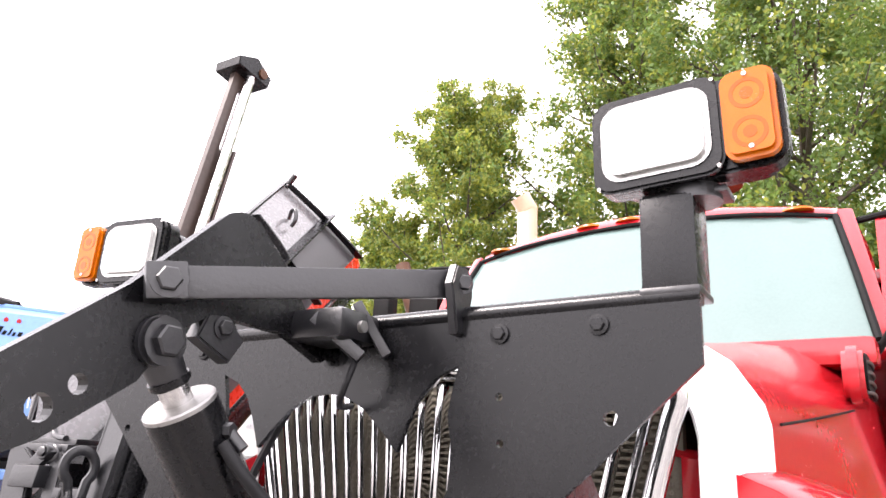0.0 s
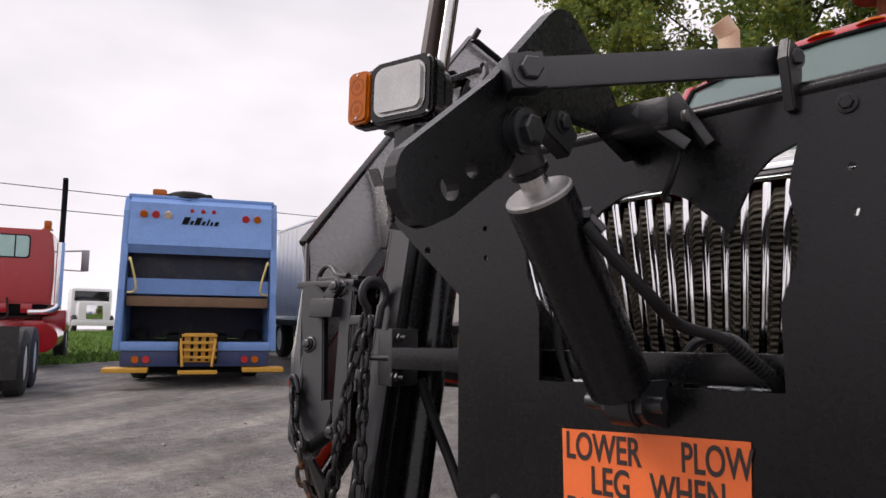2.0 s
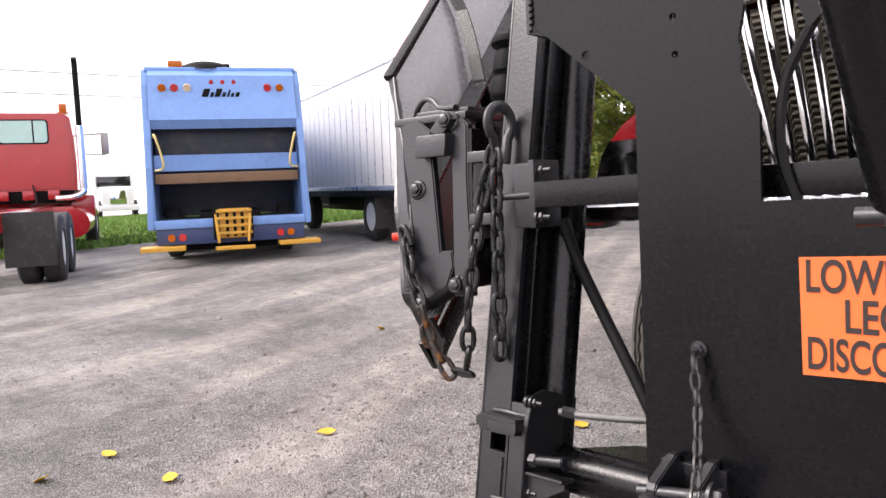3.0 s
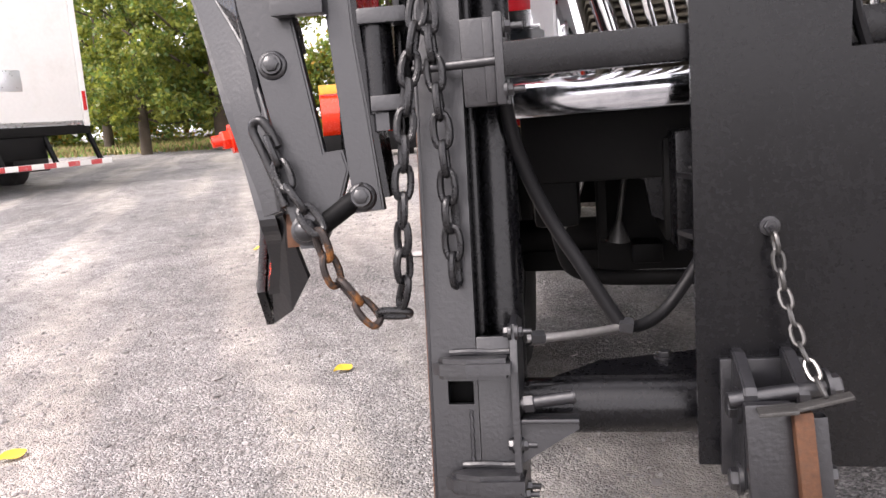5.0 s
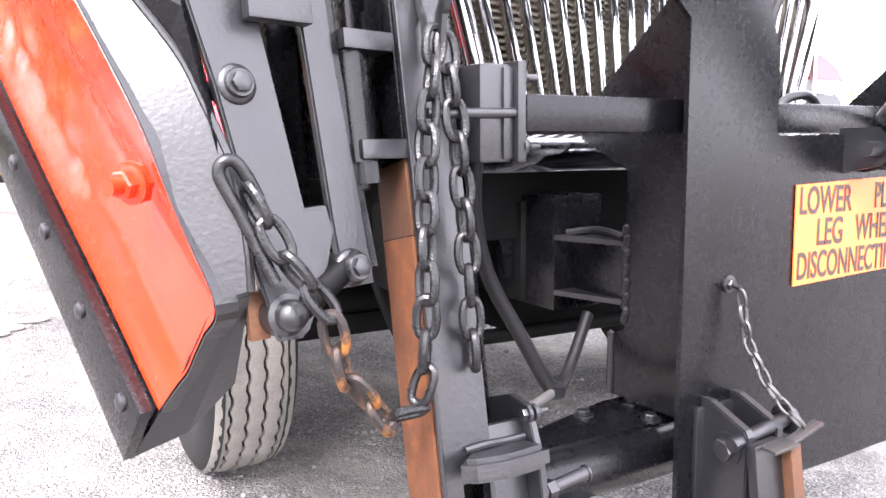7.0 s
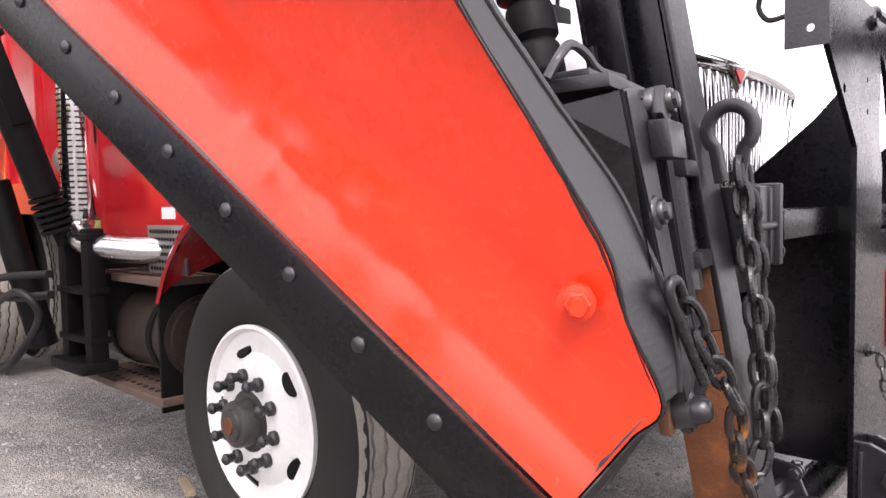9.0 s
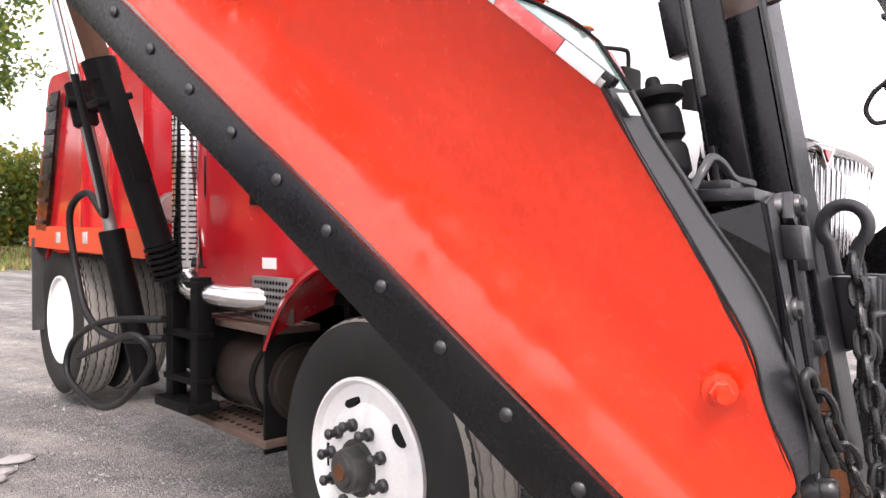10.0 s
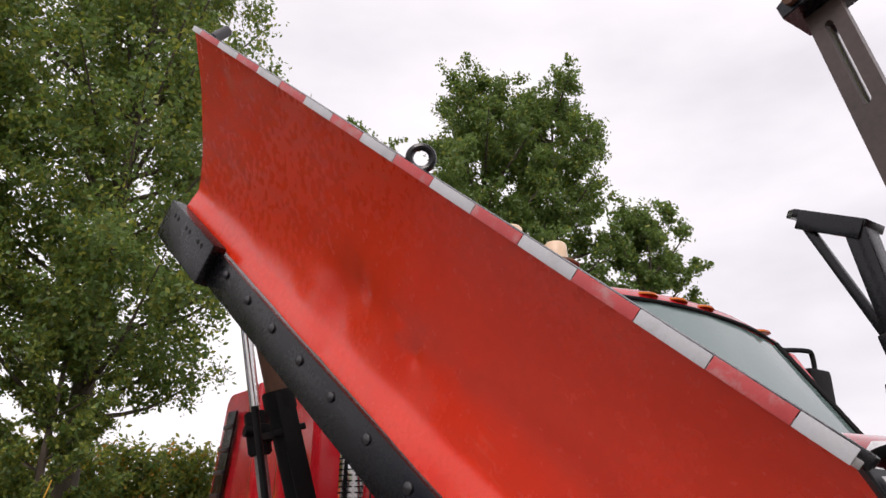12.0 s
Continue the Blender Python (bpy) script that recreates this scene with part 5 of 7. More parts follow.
        part("back_rib", thick(bm2, 0.012), BLACK, w, smooth=False)
    r = Vector(ROWS_A[7]).lerp(Vector(ROWS_B[7]), 0.86)
    hp = wing_point(r.z, r.x + 0.04, r.y)
    part("back_hook", pipe([hp, hp + Vector((0.03, -0.01, 0.05)), hp + Vector((0.07, -0.02, 0.04)), hp + Vector((0.08, -0.02, -0.02)), hp + Vector((0.05, -0.02, -0.06))], 0.012, 8), BLACK_ROUGH, w)
    part("back_lug", rod(p1 + along * -0.06 + across * 0.05 + up * 0.0, p1 + along * -0.03 + across * 0.10 + up * 0.05, 0.02), BLACK_ROUGH, w)
    return w


build_wing()


HOSE_A = [(-1.66, 3.1, 1.9), (-1.5, 3.2, 1.33), (-1.5, 3.42, 1.42), (-1.52, 3.6, 1.33), (-1.5, 3.58, 1.06), (-1.5, 3.42, 0.84), (-1.5, 3.08, 0.77), (-1.42, 2.77, 0.79)]
HOSE_B = [(-1.42, 2.78, 0.85), (-1.5, 3.21, 0.81), (-1.5, 3.62, 0.68), (-1.52, 3.65, 0.52), (-1.5, 3.42, 0.42), (-1.5, 3.17, 0.43), (-1.5, 2.92, 0.53), (-1.45, 2.82, 0.68), (-1.5, 2.87, 0.78), (-1.5, 3.19, 0.71), (-1.5, 3.55, 0.61)]


def build_wing_struts():
    s = thing("wing_strut", "black spring-loaded wing strut with rust brown inner tube", "wing strut")
    a, b = Vector((-1.30, 2.785, 1.05)), Vector((-1.60, 2.79, 1.966))
    ax = (b - a).normalized()
    turn = ax.to_track_quat("Z", "Y").to_matrix().to_4x4()
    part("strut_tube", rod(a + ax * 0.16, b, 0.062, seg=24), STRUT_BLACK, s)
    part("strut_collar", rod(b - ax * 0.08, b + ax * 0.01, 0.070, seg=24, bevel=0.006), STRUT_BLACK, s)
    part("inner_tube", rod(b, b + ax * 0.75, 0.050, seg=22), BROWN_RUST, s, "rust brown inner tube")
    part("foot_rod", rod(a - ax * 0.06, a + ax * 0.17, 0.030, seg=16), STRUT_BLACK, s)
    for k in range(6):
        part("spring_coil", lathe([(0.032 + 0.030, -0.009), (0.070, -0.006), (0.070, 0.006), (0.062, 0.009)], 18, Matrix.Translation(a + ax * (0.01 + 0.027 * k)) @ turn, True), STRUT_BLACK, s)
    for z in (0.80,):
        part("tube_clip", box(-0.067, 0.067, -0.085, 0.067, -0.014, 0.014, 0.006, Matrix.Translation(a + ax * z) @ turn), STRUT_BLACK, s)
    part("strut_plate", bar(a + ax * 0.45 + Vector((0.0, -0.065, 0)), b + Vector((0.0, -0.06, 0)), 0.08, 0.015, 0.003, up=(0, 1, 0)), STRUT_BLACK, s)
    c = thing("wing_cylinder", "black hydraulic wing cylinder with dull steel rod", "hydraulic cylinder")
    p, q = Vector((-1.30, 3.03, 0.54)), Vector((-1.55, 3.10, 1.77))
    cx = (q - p).normalized()
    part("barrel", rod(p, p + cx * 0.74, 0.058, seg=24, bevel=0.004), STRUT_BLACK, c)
    part("piston_rod", rod(p + cx * 0.72, q, 0.030, seg=18), DULL_STEEL, c, "dull steel rod")
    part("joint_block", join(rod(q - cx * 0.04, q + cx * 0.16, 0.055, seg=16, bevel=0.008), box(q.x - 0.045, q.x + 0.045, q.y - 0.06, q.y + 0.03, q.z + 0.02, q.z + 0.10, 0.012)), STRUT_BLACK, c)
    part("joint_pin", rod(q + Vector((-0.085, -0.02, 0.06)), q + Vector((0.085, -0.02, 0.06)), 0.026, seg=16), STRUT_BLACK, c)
    part("upper_rod", rod(q + cx * 0.15, q + cx * 0.80, 0.026, seg=18), STEEL, c, "bright upper rod")
    f = thing("strut_mount", "black slide columns carrying the wing struts beside the frame", "strut mount", Matrix.Translation((0, -0.11, 0.03)))
    for y in (2.70, 2.94):
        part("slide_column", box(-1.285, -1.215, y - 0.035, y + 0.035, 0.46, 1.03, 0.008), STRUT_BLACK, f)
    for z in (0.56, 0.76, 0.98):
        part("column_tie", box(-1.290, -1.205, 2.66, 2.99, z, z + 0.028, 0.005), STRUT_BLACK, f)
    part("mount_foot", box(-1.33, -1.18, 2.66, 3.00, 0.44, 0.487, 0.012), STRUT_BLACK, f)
    part("frame_stub", box(-1.22, -0.40, 2.74, 2.92, 0.60, 0.84, 0.01), DARK, f)
    h = thing("strut_hose", "loose black hydraulic hose looping beside the struts", "hose", Matrix.Translation((0, -0.2, 0.02)))
    part("hose", pipe(HOSE_A, 0.017, 10), HOSE, h)
    h2 = thing("strut_hose", "second black hydraulic hose hanging in a low loop", "hose", Matrix.Translation((0, -0.2, 0.04)))
    part("hose", pipe(HOSE_B, 0.016, 10), HOSE, h2)


build_wing_struts()


BOOT = Matrix.Translation((-1.218, 0.38, 1.190)) @ pose(0, 0, 0, -11, 0, 0) @ Matrix.Diagonal((0.65, 0.65, 0.84, 1))


def build_bellows():
    b = thing("bellows_boot", "black ribbed rubber boot standing behind the carriage", "rubber boot")
    prof = [(0.085, 0.0)]
    for k in range(4):
        z = 0.015 + 0.10 * k
        prof += [(0.064, z), (0.079, z + 0.012), (0.083 - 0.001 * k, z + 0.022), (0.081 - 0.001 * k, z + 0.072), (0.074, z + 0.086), (0.062, z + 0.096)]
    prof += [(0.072, 0.42), (0.096, 0.43), (0.099, 0.443), (0.094, 0.455), (0.03, 0.464), (0.026, 0.488), (0.018, 0.498), (0.0006, 0.50)]
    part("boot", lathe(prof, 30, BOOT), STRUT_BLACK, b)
    part("boot_base", box(-0.08, 0.08, -0.08, 0.08, -0.05, 0.0, 0.01, BOOT), BLACK, b)


build_bellows()


# ---- the red truck ----
TRUCK = Matrix.Translation((-0.065, 0.53, 0.0)) @ pose(0, 0, 0, 0, 0, -2.0)


def wheel_parts(owner, m, r=0.52, width=0.27, front=True, name="wheel"):
    """A wheel under a vehicle; its outer face looks along local +z. Tyre, rim, hub and nuts are its pieces."""
    wz = width / 2
    tyre_prof = [(0.295, -wz + 0.03), (0.33, -wz + 0.005), (0.42, -wz - 0.006), (r - 0.05, -wz + 0.002), (r - 0.018, -wz + 0.02), (r, -wz + 0.045)]
    tyre_prof += [(r - 0.012, -wz + 0.045), (r - 0.012, wz - 0.045)] + [(a, -z) for a, z in reversed(tyre_prof)]
    holder = part(name, lathe([(0.24, -wz + 0.03), (0.24, wz - 0.10)], 40, m, False), DARK, owner)
    part("tyre", lathe(tyre_prof, 56, m, True), TYRE, holder, "dark dusty tyre sidewall")
    edges = [-wz + 0.020, -0.077, -0.071, -0.028, -0.022, 0.022, 0.028, 0.071, 0.077, wz - 0.020]
    for k in range(5):
        rib = bmesh.new()
        rings = []
        for n in range(180):
            a = 2 * math.pi * n / 180
            zig = 0.0032 * (1 if n % 4 in (0, 1) else -1)
            z0, z1 = edges[2 * k] + (zig if k else 0), edges[2 * k + 1] + (zig if k < 4 else 0)
            lo = r - (0.014 if k == 0 else 0.002)
            hi = r - (0.014 if k == 4 else 0.002)
            rings.append([rib.verts.new((rr * math.cos(a), rr * math.sin(a), z)) for rr, z in ((r - 0.016, z0), (lo, z0 + 0.002), ((lo + hi) / 2 + 0.003, (z0 + z1) / 2), (hi, z1 - 0.002), (r - 0.016, z1))])
        for n in range(180):
            p, q = rings[n], rings[(n + 1) % 180]
            for c in range(4):
                rib.faces.new((p[c], p[c + 1], q[c + 1], q[c]))
        part("tread_rib", moved(rib, m), TREAD, holder, "pale dusty zigzag tread rib")
    if front:
        rim = [(0.300, wz - 0.025), (0.302, wz - 0.008), (0.290, wz - 0.004), (0.278, wz - 0.02), (0.268, wz - 0.055), (0.255, wz - 0.060), (0.225, wz - 0.035), (0.190, wz - 0.005), (0.165, wz + 0.012), (0.105, wz + 0.016), (0.088, wz + 0.010)]
    else:
        rim = [(0.300, wz - 0.03), (0.302, wz - 0.012), (0.288, wz - 0.01), (0.272, wz - 0.03), (0.262, wz - 0.10), (0.235, wz - 0.13), (0.13, wz - 0.14), (0.09, wz - 0.12)]
    disc = part("rim", lathe(rim, 48, m), WHEEL_WHITE, holder, "white painted steel rim")
    z0 = wz - 0.03
    if front:
        for k in range(5):
            t = radians(72 * k + 20)
            hole = lathe([(0.031, 0.0), (0.031, 0.012), (0.0006, 0.013)], 18, m @ pose(0, 0, 0, 0, 0, math.degrees(t)) @ Matrix.Translation((0.216, 0, wz - 0.030)) @ pose(0, 0, 0, 0, 32, 0) @ Matrix.Diagonal((0.72, 1.35, 1, 1)))
            part("hand_hole", hole, DARK, holder, "dark hand hole")
        for k in range(10):
            t = radians(36 * k + 8)
            part("wheel_nut", lathe([(0.023, 0.0), (0.023, 0.014), (0.015, 0.020), (0.015, 0.040), (0.019, 0.044), (0.019, 0.052), (0.010, 0.060), (0.0005, 0.062)], 10, m @ Matrix.Translation((0.143 * math.cos(t), 0.143 * math.sin(t), wz + 0.014))), BLACK_ROUGH, holder, "tall black wheel nut cover")
        part("hub", lathe([(0.098, wz + 0.010), (0.098, wz + 0.016), (0.076, wz + 0.02), (0.074, wz + 0.06), (0.070, wz + 0.072), (0.052, wz + 0.078), (0.05, wz + 0.085), (0.030, wz + 0.088), (0.0006, wz + 0.088)], 30, m), DARK_STEEL, holder, "greasy dark hub cap")
        part("hub_centre", lathe([(0.028, wz + 0.086), (0.026, wz + 0.093), (0.0006, wz + 0.095)], 20, m), RUST, holder, "rust red hub centre")
    else:
        part("hub", lathe([(0.13, wz - 0.14), (0.12, wz - 0.06), (0.09, wz - 0.04), (0.0006, wz - 0.035)], 24, m), BLACK_ROUGH, holder)
    return holder


def hood_row(y, top, half_top, half_mid, z_mid, half_low, z_low):
    """One cross-section of the bonnet from its right foot over the top to its left foot."""
    right = [(half_low, z_low), (half_low * 1.0, (z_low + z_mid) / 2), (half_mid, z_mid), (half_mid * 0.985, z_mid + 0.05), (half_top + 0.06, top - 0.06), (half_top, top - 0.018), (half_top * 0.6, top), (0.0, top + 0.012)]
    return [Vector((-x, y, z)) for x, z in right] + [Vector((x, y, z)) for x, z in reversed(right[:-1])]


def rounded_vent(s):
    return moved(rounded_box(0.87, 1.13, -0.02, 0.012, 1.590, 1.722, 0.05, 0.003), Matrix.Translation((s * 0.970, 0, 0)) @ Matrix(((0, s, 0, 0), (1, 0, 0, 0), (0, 0, 1, 0), (0, 0, 0, 1))))


def build_truck():
    t = thing("dump_truck", "red dump truck with white nose and chrome grille", "truck", TRUCK)
    # bonnet: white nose, red behind
    nose = [hood_row(0.02, 1.58, 0.60, 0.70, 1.40, 0.70, 1.10), hood_row(0.10, 1.625, 0.66, 0.78, 1.42, 0.78, 1.05), hood_row(0.20, 1.655, 0.68, 0.82, 1.44, 0.82, 1.02)]
    part("nose_panel", thick(loft(nose), 0.01), WHITE, t, "white painted bonnet nose")
    mid = [hood_row(0.20, 1.655, 0.68, 0.82, 1.44, 0.82, 1.02), hood_row(0.34, 1.685, 0.69, 0.84, 1.46, 0.85, 1.0), hood_row(0.60, 1.73, 0.71, 0.88, 1.50, 0.92, 1.0), hood_row(0.90, 1.77, 0.74, 0.93, 1.54, 0.98, 1.02), hood_row(1.15, 1.80, 0.77, 0.97, 1.58, 1.0, 1.05), hood_row(1.30, 1.815, 0.79, 0.98, 1.60, 1.0, 1.06)]
    part("bonnet", thick(loft(mid), 0.01), TRUCK_RED, t, "glossy red bonnet")
    for s in (-1, 1):
        # wheel arch fender with open inside
        arch = []
        for k in range(13):
            a = radians(48 + 108 * k / 12)
            arch.append((0.99 - 0.66 * math.cos(a), 0.56 + 0.62 * math.sin(a)))
        rows = []
        for x, dz, dy in ((1.195, -0.03, 0.0), (1.185, 0.0, 0.0), (1.13, 0.045, 0.0), (1.02, 0.085, 0.0), (0.86, 0.14, 0.0)):
            rows.append([Vector((s * x, y, z + dz)) for y, z in arch])
        part("fender", thick(loft(rows), 0.012), TRUCK_RED, t, "rounded red front fender")
        part("fender_flap", box(s * 1.02 - 0.16, s * 1.02 + 0.16, 1.60, 1.615, 0.36, 0.84, 0.004), DARK, t, "black fender flap")
        edge = [(0.60, 1.385), (0.72, 1.355), (0.85, 1.305), (0.895, 1.278), (0.935, 1.235), (0.97, 1.185), (0.988, 1.13), (0.992, 0.98)]
        front_rows = [[Vector((s * (x * 1.0 + grow * (x - 0.6) / 0.4), y, z + up)) for x, z in edge] for y, grow, up in ((0.085, -0.012, -0.01), (0.10, 0.0, 0.0), (0.22, 0.03, 0.02), (0.36, 0.10, 0.01), (0.44, 0.15, -0.04))]
        part("fender_front", thick(loft(front_rows), 0.008), TRUCK_RED, t, "red front end of the fender")
        part("headlamp_panel", prism([(s * x, z) for x, z in ((0.52, 1.0), (0.575, 1.228), (0.93, 1.228), (0.962, 1.185), (0.98, 1.13), (0.984, 0.99))], 0.012, Matrix.Translation((0, 0.078, 0))), CHROME, t, "chrome headlamp panel", smooth=False)
        swoop = [[Vector((s * (0.56 + 0.05 * f + 0.09 * g), 0.074 - 0.05 * math.sin(math.pi * g), 1.02 + 0.22 * f)) for g in (0, 0.2, 0.4, 0.6, 0.8, 1.0)] for f in (0, 0.33, 0.66, 1.0)]
        part("headlamp_swoop", loft(swoop), CHROME, t, "curved chrome trim beside the grille")
        part("fender_brow", prism([(s * x, z) for x, z in ((0.64, 1.2285), (0.64, 1.362), (0.72, 1.343), (0.84, 1.295), (0.888, 1.268), (0.926, 1.2285))], 0.012, Matrix.Translation((0, 0.079, 0))), TRUCK_RED, t, smooth=False)
        part("headlamp_bezel", rounded_box(s * 0.79 - 0.115, s * 0.79 + 0.115, 0.055, 0.12, 1.03, 1.207, 0.06, 0.02), CHROME, t, "chrome headlamp bezel")
        part("headlamp", rounded_box(s * 0.79 - 0.09, s * 0.79 + 0.09, 0.045, 0.07, 1.055, 1.185, 0.045, 0.01), GLASS_DARK, t, "dark glass headlamp")
        part("vent_surround", moved(rounded_box(0.84, 1.16, -0.03, 0.03, 1.565, 1.745, 0.07, 0.015), Matrix.Translation((s * 0.945, 0, 0)) @ Matrix(((0, s, 0, 0), (1, 0, 0, 0), (0, 0, 1, 0), (0, 0, 0, 1)))), TRUCK_RED, t, "raised red vent surround")
        part("side_vent", rounded_vent(s), DARK, t, "dark slatted bonnet air vent")
        for k in range(4):
            z = 1.600 + 0.032 * k
            part("vent_slat", pipe([(s * 0.972, 0.88, z - 0.004), (s * 0.986, 0.95, z), (s * 0.986, 1.06, z), (s * 0.972, 1.12, z - 0.004)], 0.006, 8, 3), DARK_STEEL, t)
        part("hood_seam", pipe([(s * 0.838, 0.21, 1.445), (s * 0.875, 0.45, 1.478), (s * 0.912, 0.70, 1.515), (s * 0.935, 0.86, 1.54)], 0.004, 6), DARK, t)
    # grille
    hoop = [(-0.540, 0.01, 1.06), (-0.590, 0.0, 1.24), (-0.640, 0.0, 1.42), (-0.662, -0.004, 1.49), (-0.635, -0.012, 1.532), (-0.45, -0.035, 1.547), (-0.2, -0.052, 1.555)]
    part("grille_surround", pipe(hoop + [(-x, y, z) for x, y, z in reversed(hoop)], 0.026, 14), CHROME, t, "chrome grille surround")
    bars = 23
    for k in range(bars):
        u = 2 * k / (bars - 1) - 1
        y = -0.015 - 0.035 * (1 - u * u)
        part("grille_bar", bar((0.495 * u, y, 1.08), (0.612 * u, y, 1.525 if abs(u) < 0.97 else 1.50), 0.023, 0.032, 0.008, up=(0, 1, 0)), CHROME, t)
    part("radiator", box(-0.64, 0.64, 0.10, 0.13, 1.02, 1.54, 0.002), RADIATOR, t, "dusty radiator core")
    for k in range(26):
        part("radiator_slat", box(-0.62, 0.62, 0.055, 0.075, 1.06 + 0.018 * k, 1.068 + 0.018 * k, 0.001), RADIATOR, t)
    badge = prism([(-0.075, 1.545), (0.075, 1.545), (0.0, 1.468)], 0.018, Matrix.Translation((0, -0.086, 0)), 0.004)
    b = part("nose_badge", badge, CHROME, t, "chrome pointed badge", smooth=False)
    part("badge_insert", prism([(-0.040, 1.535), (0.040, 1.535), (0.0, 1.492)], 0.006, Matrix.Translation((0, -0.090, 0))), TRUCK_RED, b, smooth=False)
    bump = []
    for x in (-1.12, -1.08, -0.9, -0.5, 0, 0.5, 0.9, 1.08, 1.12):
        y = -0.13 + 0.10 * (abs(x) / 1.12) ** 3
        bump.append([Vector((x, y + 0.06, 0.952)), Vector((x, y + 0.012, 0.955)), Vector((x, y, 0.975)), Vector((x, y - 0.004, 1.0)), Vector((x, y, 1.025)), Vector((x, y + 0.02, 1.042)), Vector((x, y + 0.10, 1.047))])
    part("bumper", thick(loft(bump), 0.006), CHROME_STAINED, t, "stained chrome bumper")
    # cab
    front_parts = list(t.children)
    roof = []
    for y, z, half in ((1.46, 2.405, 0.83), (1.49, 2.445, 0.85), (1.56, 2.475, 0.87), (1.75, 2.51, 0.89), (2.2, 2.54, 0.90), (2.62, 2.54, 0.90), (2.72, 2.49, 0.89)):
        roof.append([Vector((half * c, y - (0.10 * (1 - c * c) if y < 1.8 else 0), z + 0.03 - 0.07 * c * c - (0.04 if abs(c) == 1 else 0))) for c in (-1, -0.96, -0.8, -0.5, -0.25, 0, 0.25, 0.5, 0.8, 0.96, 1)])
    part("cab_roof", thick(loft(roof), 0.02), TRUCK_RED, t, "rounded red cab roof")
    wind = []
    for f in (0.0, 0.25, 0.5, 0.75, 1.0):
        y, z, half = 1.12 + 0.35 * f, 1.79 + 0.63 * f, 0.95 - 0.115 * f
        wind.append([Vector((half * c, y - 0.10 * (1 - c * c), z - 0.05 * f * c * c)) for c in (-1, -0.8, -0.5, -0.2, 0.2, 0.5, 0.8, 1)])
    ws = part("windscreen", thick(loft(wind), 0.006), GLASS_TINT, t, "pale tinted windscreen")
    for s in (-1, 1):
        part("windscreen_seal", pipe([(s * 0.95, 1.115, 1.80), (s * 0.895, 1.29, 2.09), (s * 0.835, 1.465, 2.375)], 0.014, 8), DARK, t)
        part("a_pillar", bar((s * 0.975, 1.16, 1.75), (s * 0.862, 1.52, 2.40), 0.06, 0.06, 0.012), TRUCK_RED, t)
        part("cab_side", side_plate([(1.15, 1.05), (1.15, 1.76), (1.48, 2.34), (1.60, 2.41), (2.66, 2.44), (2.72, 2.38), (2.72, 0.98), (2.0, 0.95), (1.60, 1.0)], s * 0.99 - 0.02, s * 0.99 + 0.02), TRUCK_RED, t, "red cab side", smooth=False)
        part("side_window", side_plate([(1.34, 1.78), (1.56, 2.28), (2.10, 2.32), (2.10, 1.78)], s * 1.012 - 0.004, s * 1.012 + 0.004), GLASS_DARK, t, "dark side window", smooth=False)
        d = part("door", side_plate([(1.30, 1.06), (1.30, 1.74), (2.14, 1.76), (2.14, 1.04)], s * 1.02 - 0.012, s * 1.02 + 0.012, 0.008), TRUCK_RED, t, "red cab door", smooth=False)
        part("door_handle", box(s * 1.04 - 0.015, s * 1.04 + 0.015, 1.98, 2.06, 1.38, 1.60, 0.012), DARK, d, "black door handle")
        part("door_label", side_plate([(1.85, 1.09), (1.85, 1.14), (1.97, 1.14), (1.97, 1.09)], s * 1.0335 - 0.002, s * 1.0335 + 0.002), WHITE, d, "small white label", smooth=False)
    part("windscreen_header", pipe([(-0.835, 1.465, 2.375), (-0.5, 1.395, 2.408), (0, 1.365, 2.425), (0.5, 1.395, 2.408), (0.835, 1.465, 2.375)], 0.010, 8), DARK, t)
    part("cab_back", box(-0.95, 0.95, 2.69, 2.73, 1.0, 2.44, 0.01), TRUCK_RED, t)
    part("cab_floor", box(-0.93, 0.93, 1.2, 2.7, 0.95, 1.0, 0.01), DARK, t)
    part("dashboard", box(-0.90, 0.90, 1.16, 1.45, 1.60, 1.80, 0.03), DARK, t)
    part("cowl", box(-0.95, 0.95, 1.00, 1.20, 1.70, 1.80, 0.03), TRUCK_RED, t)
    for s in (-0.70, -0.195, 0.0, 0.195, 0.70):
        y = 1.44 - 0.09 * (1 - (s / 0.86) ** 2)
        part("roof_lamp", lathe([(0.052, 0.0), (0.048, 0.010), (0.030, 0.018), (0.0006, 0.021)], 18, Matrix.Translation((s, y + 0.045, 2.452 - 0.085 * s * s)) @ Matrix.Diagonal((1.25, 0.9, 1, 1))), LENS_ORANGE, t, "amber roof marker lamp")
    part("exhaust_outlet", pipe([(-1.0, 2.30, 2.0), (-1.0, 2.30, 2.90), (-1.0, 2.29, 2.98), (-1.03, 2.24, 3.06)], 0.065, 14), CREAM, t, "pale curved exhaust outlet")
    for s in (-1, 1):
        mir = part("mirror_arm", pipe([(s * 0.90, 1.52, 2.36), (s * 1.13, 1.49, 2.38), (s * 1.19, 1.49, 2.36), (s * 1.19, 1.49, 2.24)], 0.014, 8), DARK, t)
        part("mirror_head", box(s * 1.19 - 0.10, s * 1.19 + 0.10, 1.45, 1.55, 1.84, 2.28, 0.03), DARK, mir, "black mirror head")
        part("cowl_mirror", join(rod((s * 0.92, 1.10, 1.72), (s * 1.08, 1.02, 1.95), 0.012), box(s * 1.10 - 0.05, s * 1.10 + 0.05, 0.98, 1.06, 1.92, 2.12, 0.02)), DARK, t)
    for ob in t.children:
        if ob not in front_parts:
            ob.matrix_local = Matrix.Translation((0.06, 0.02, 0.0))
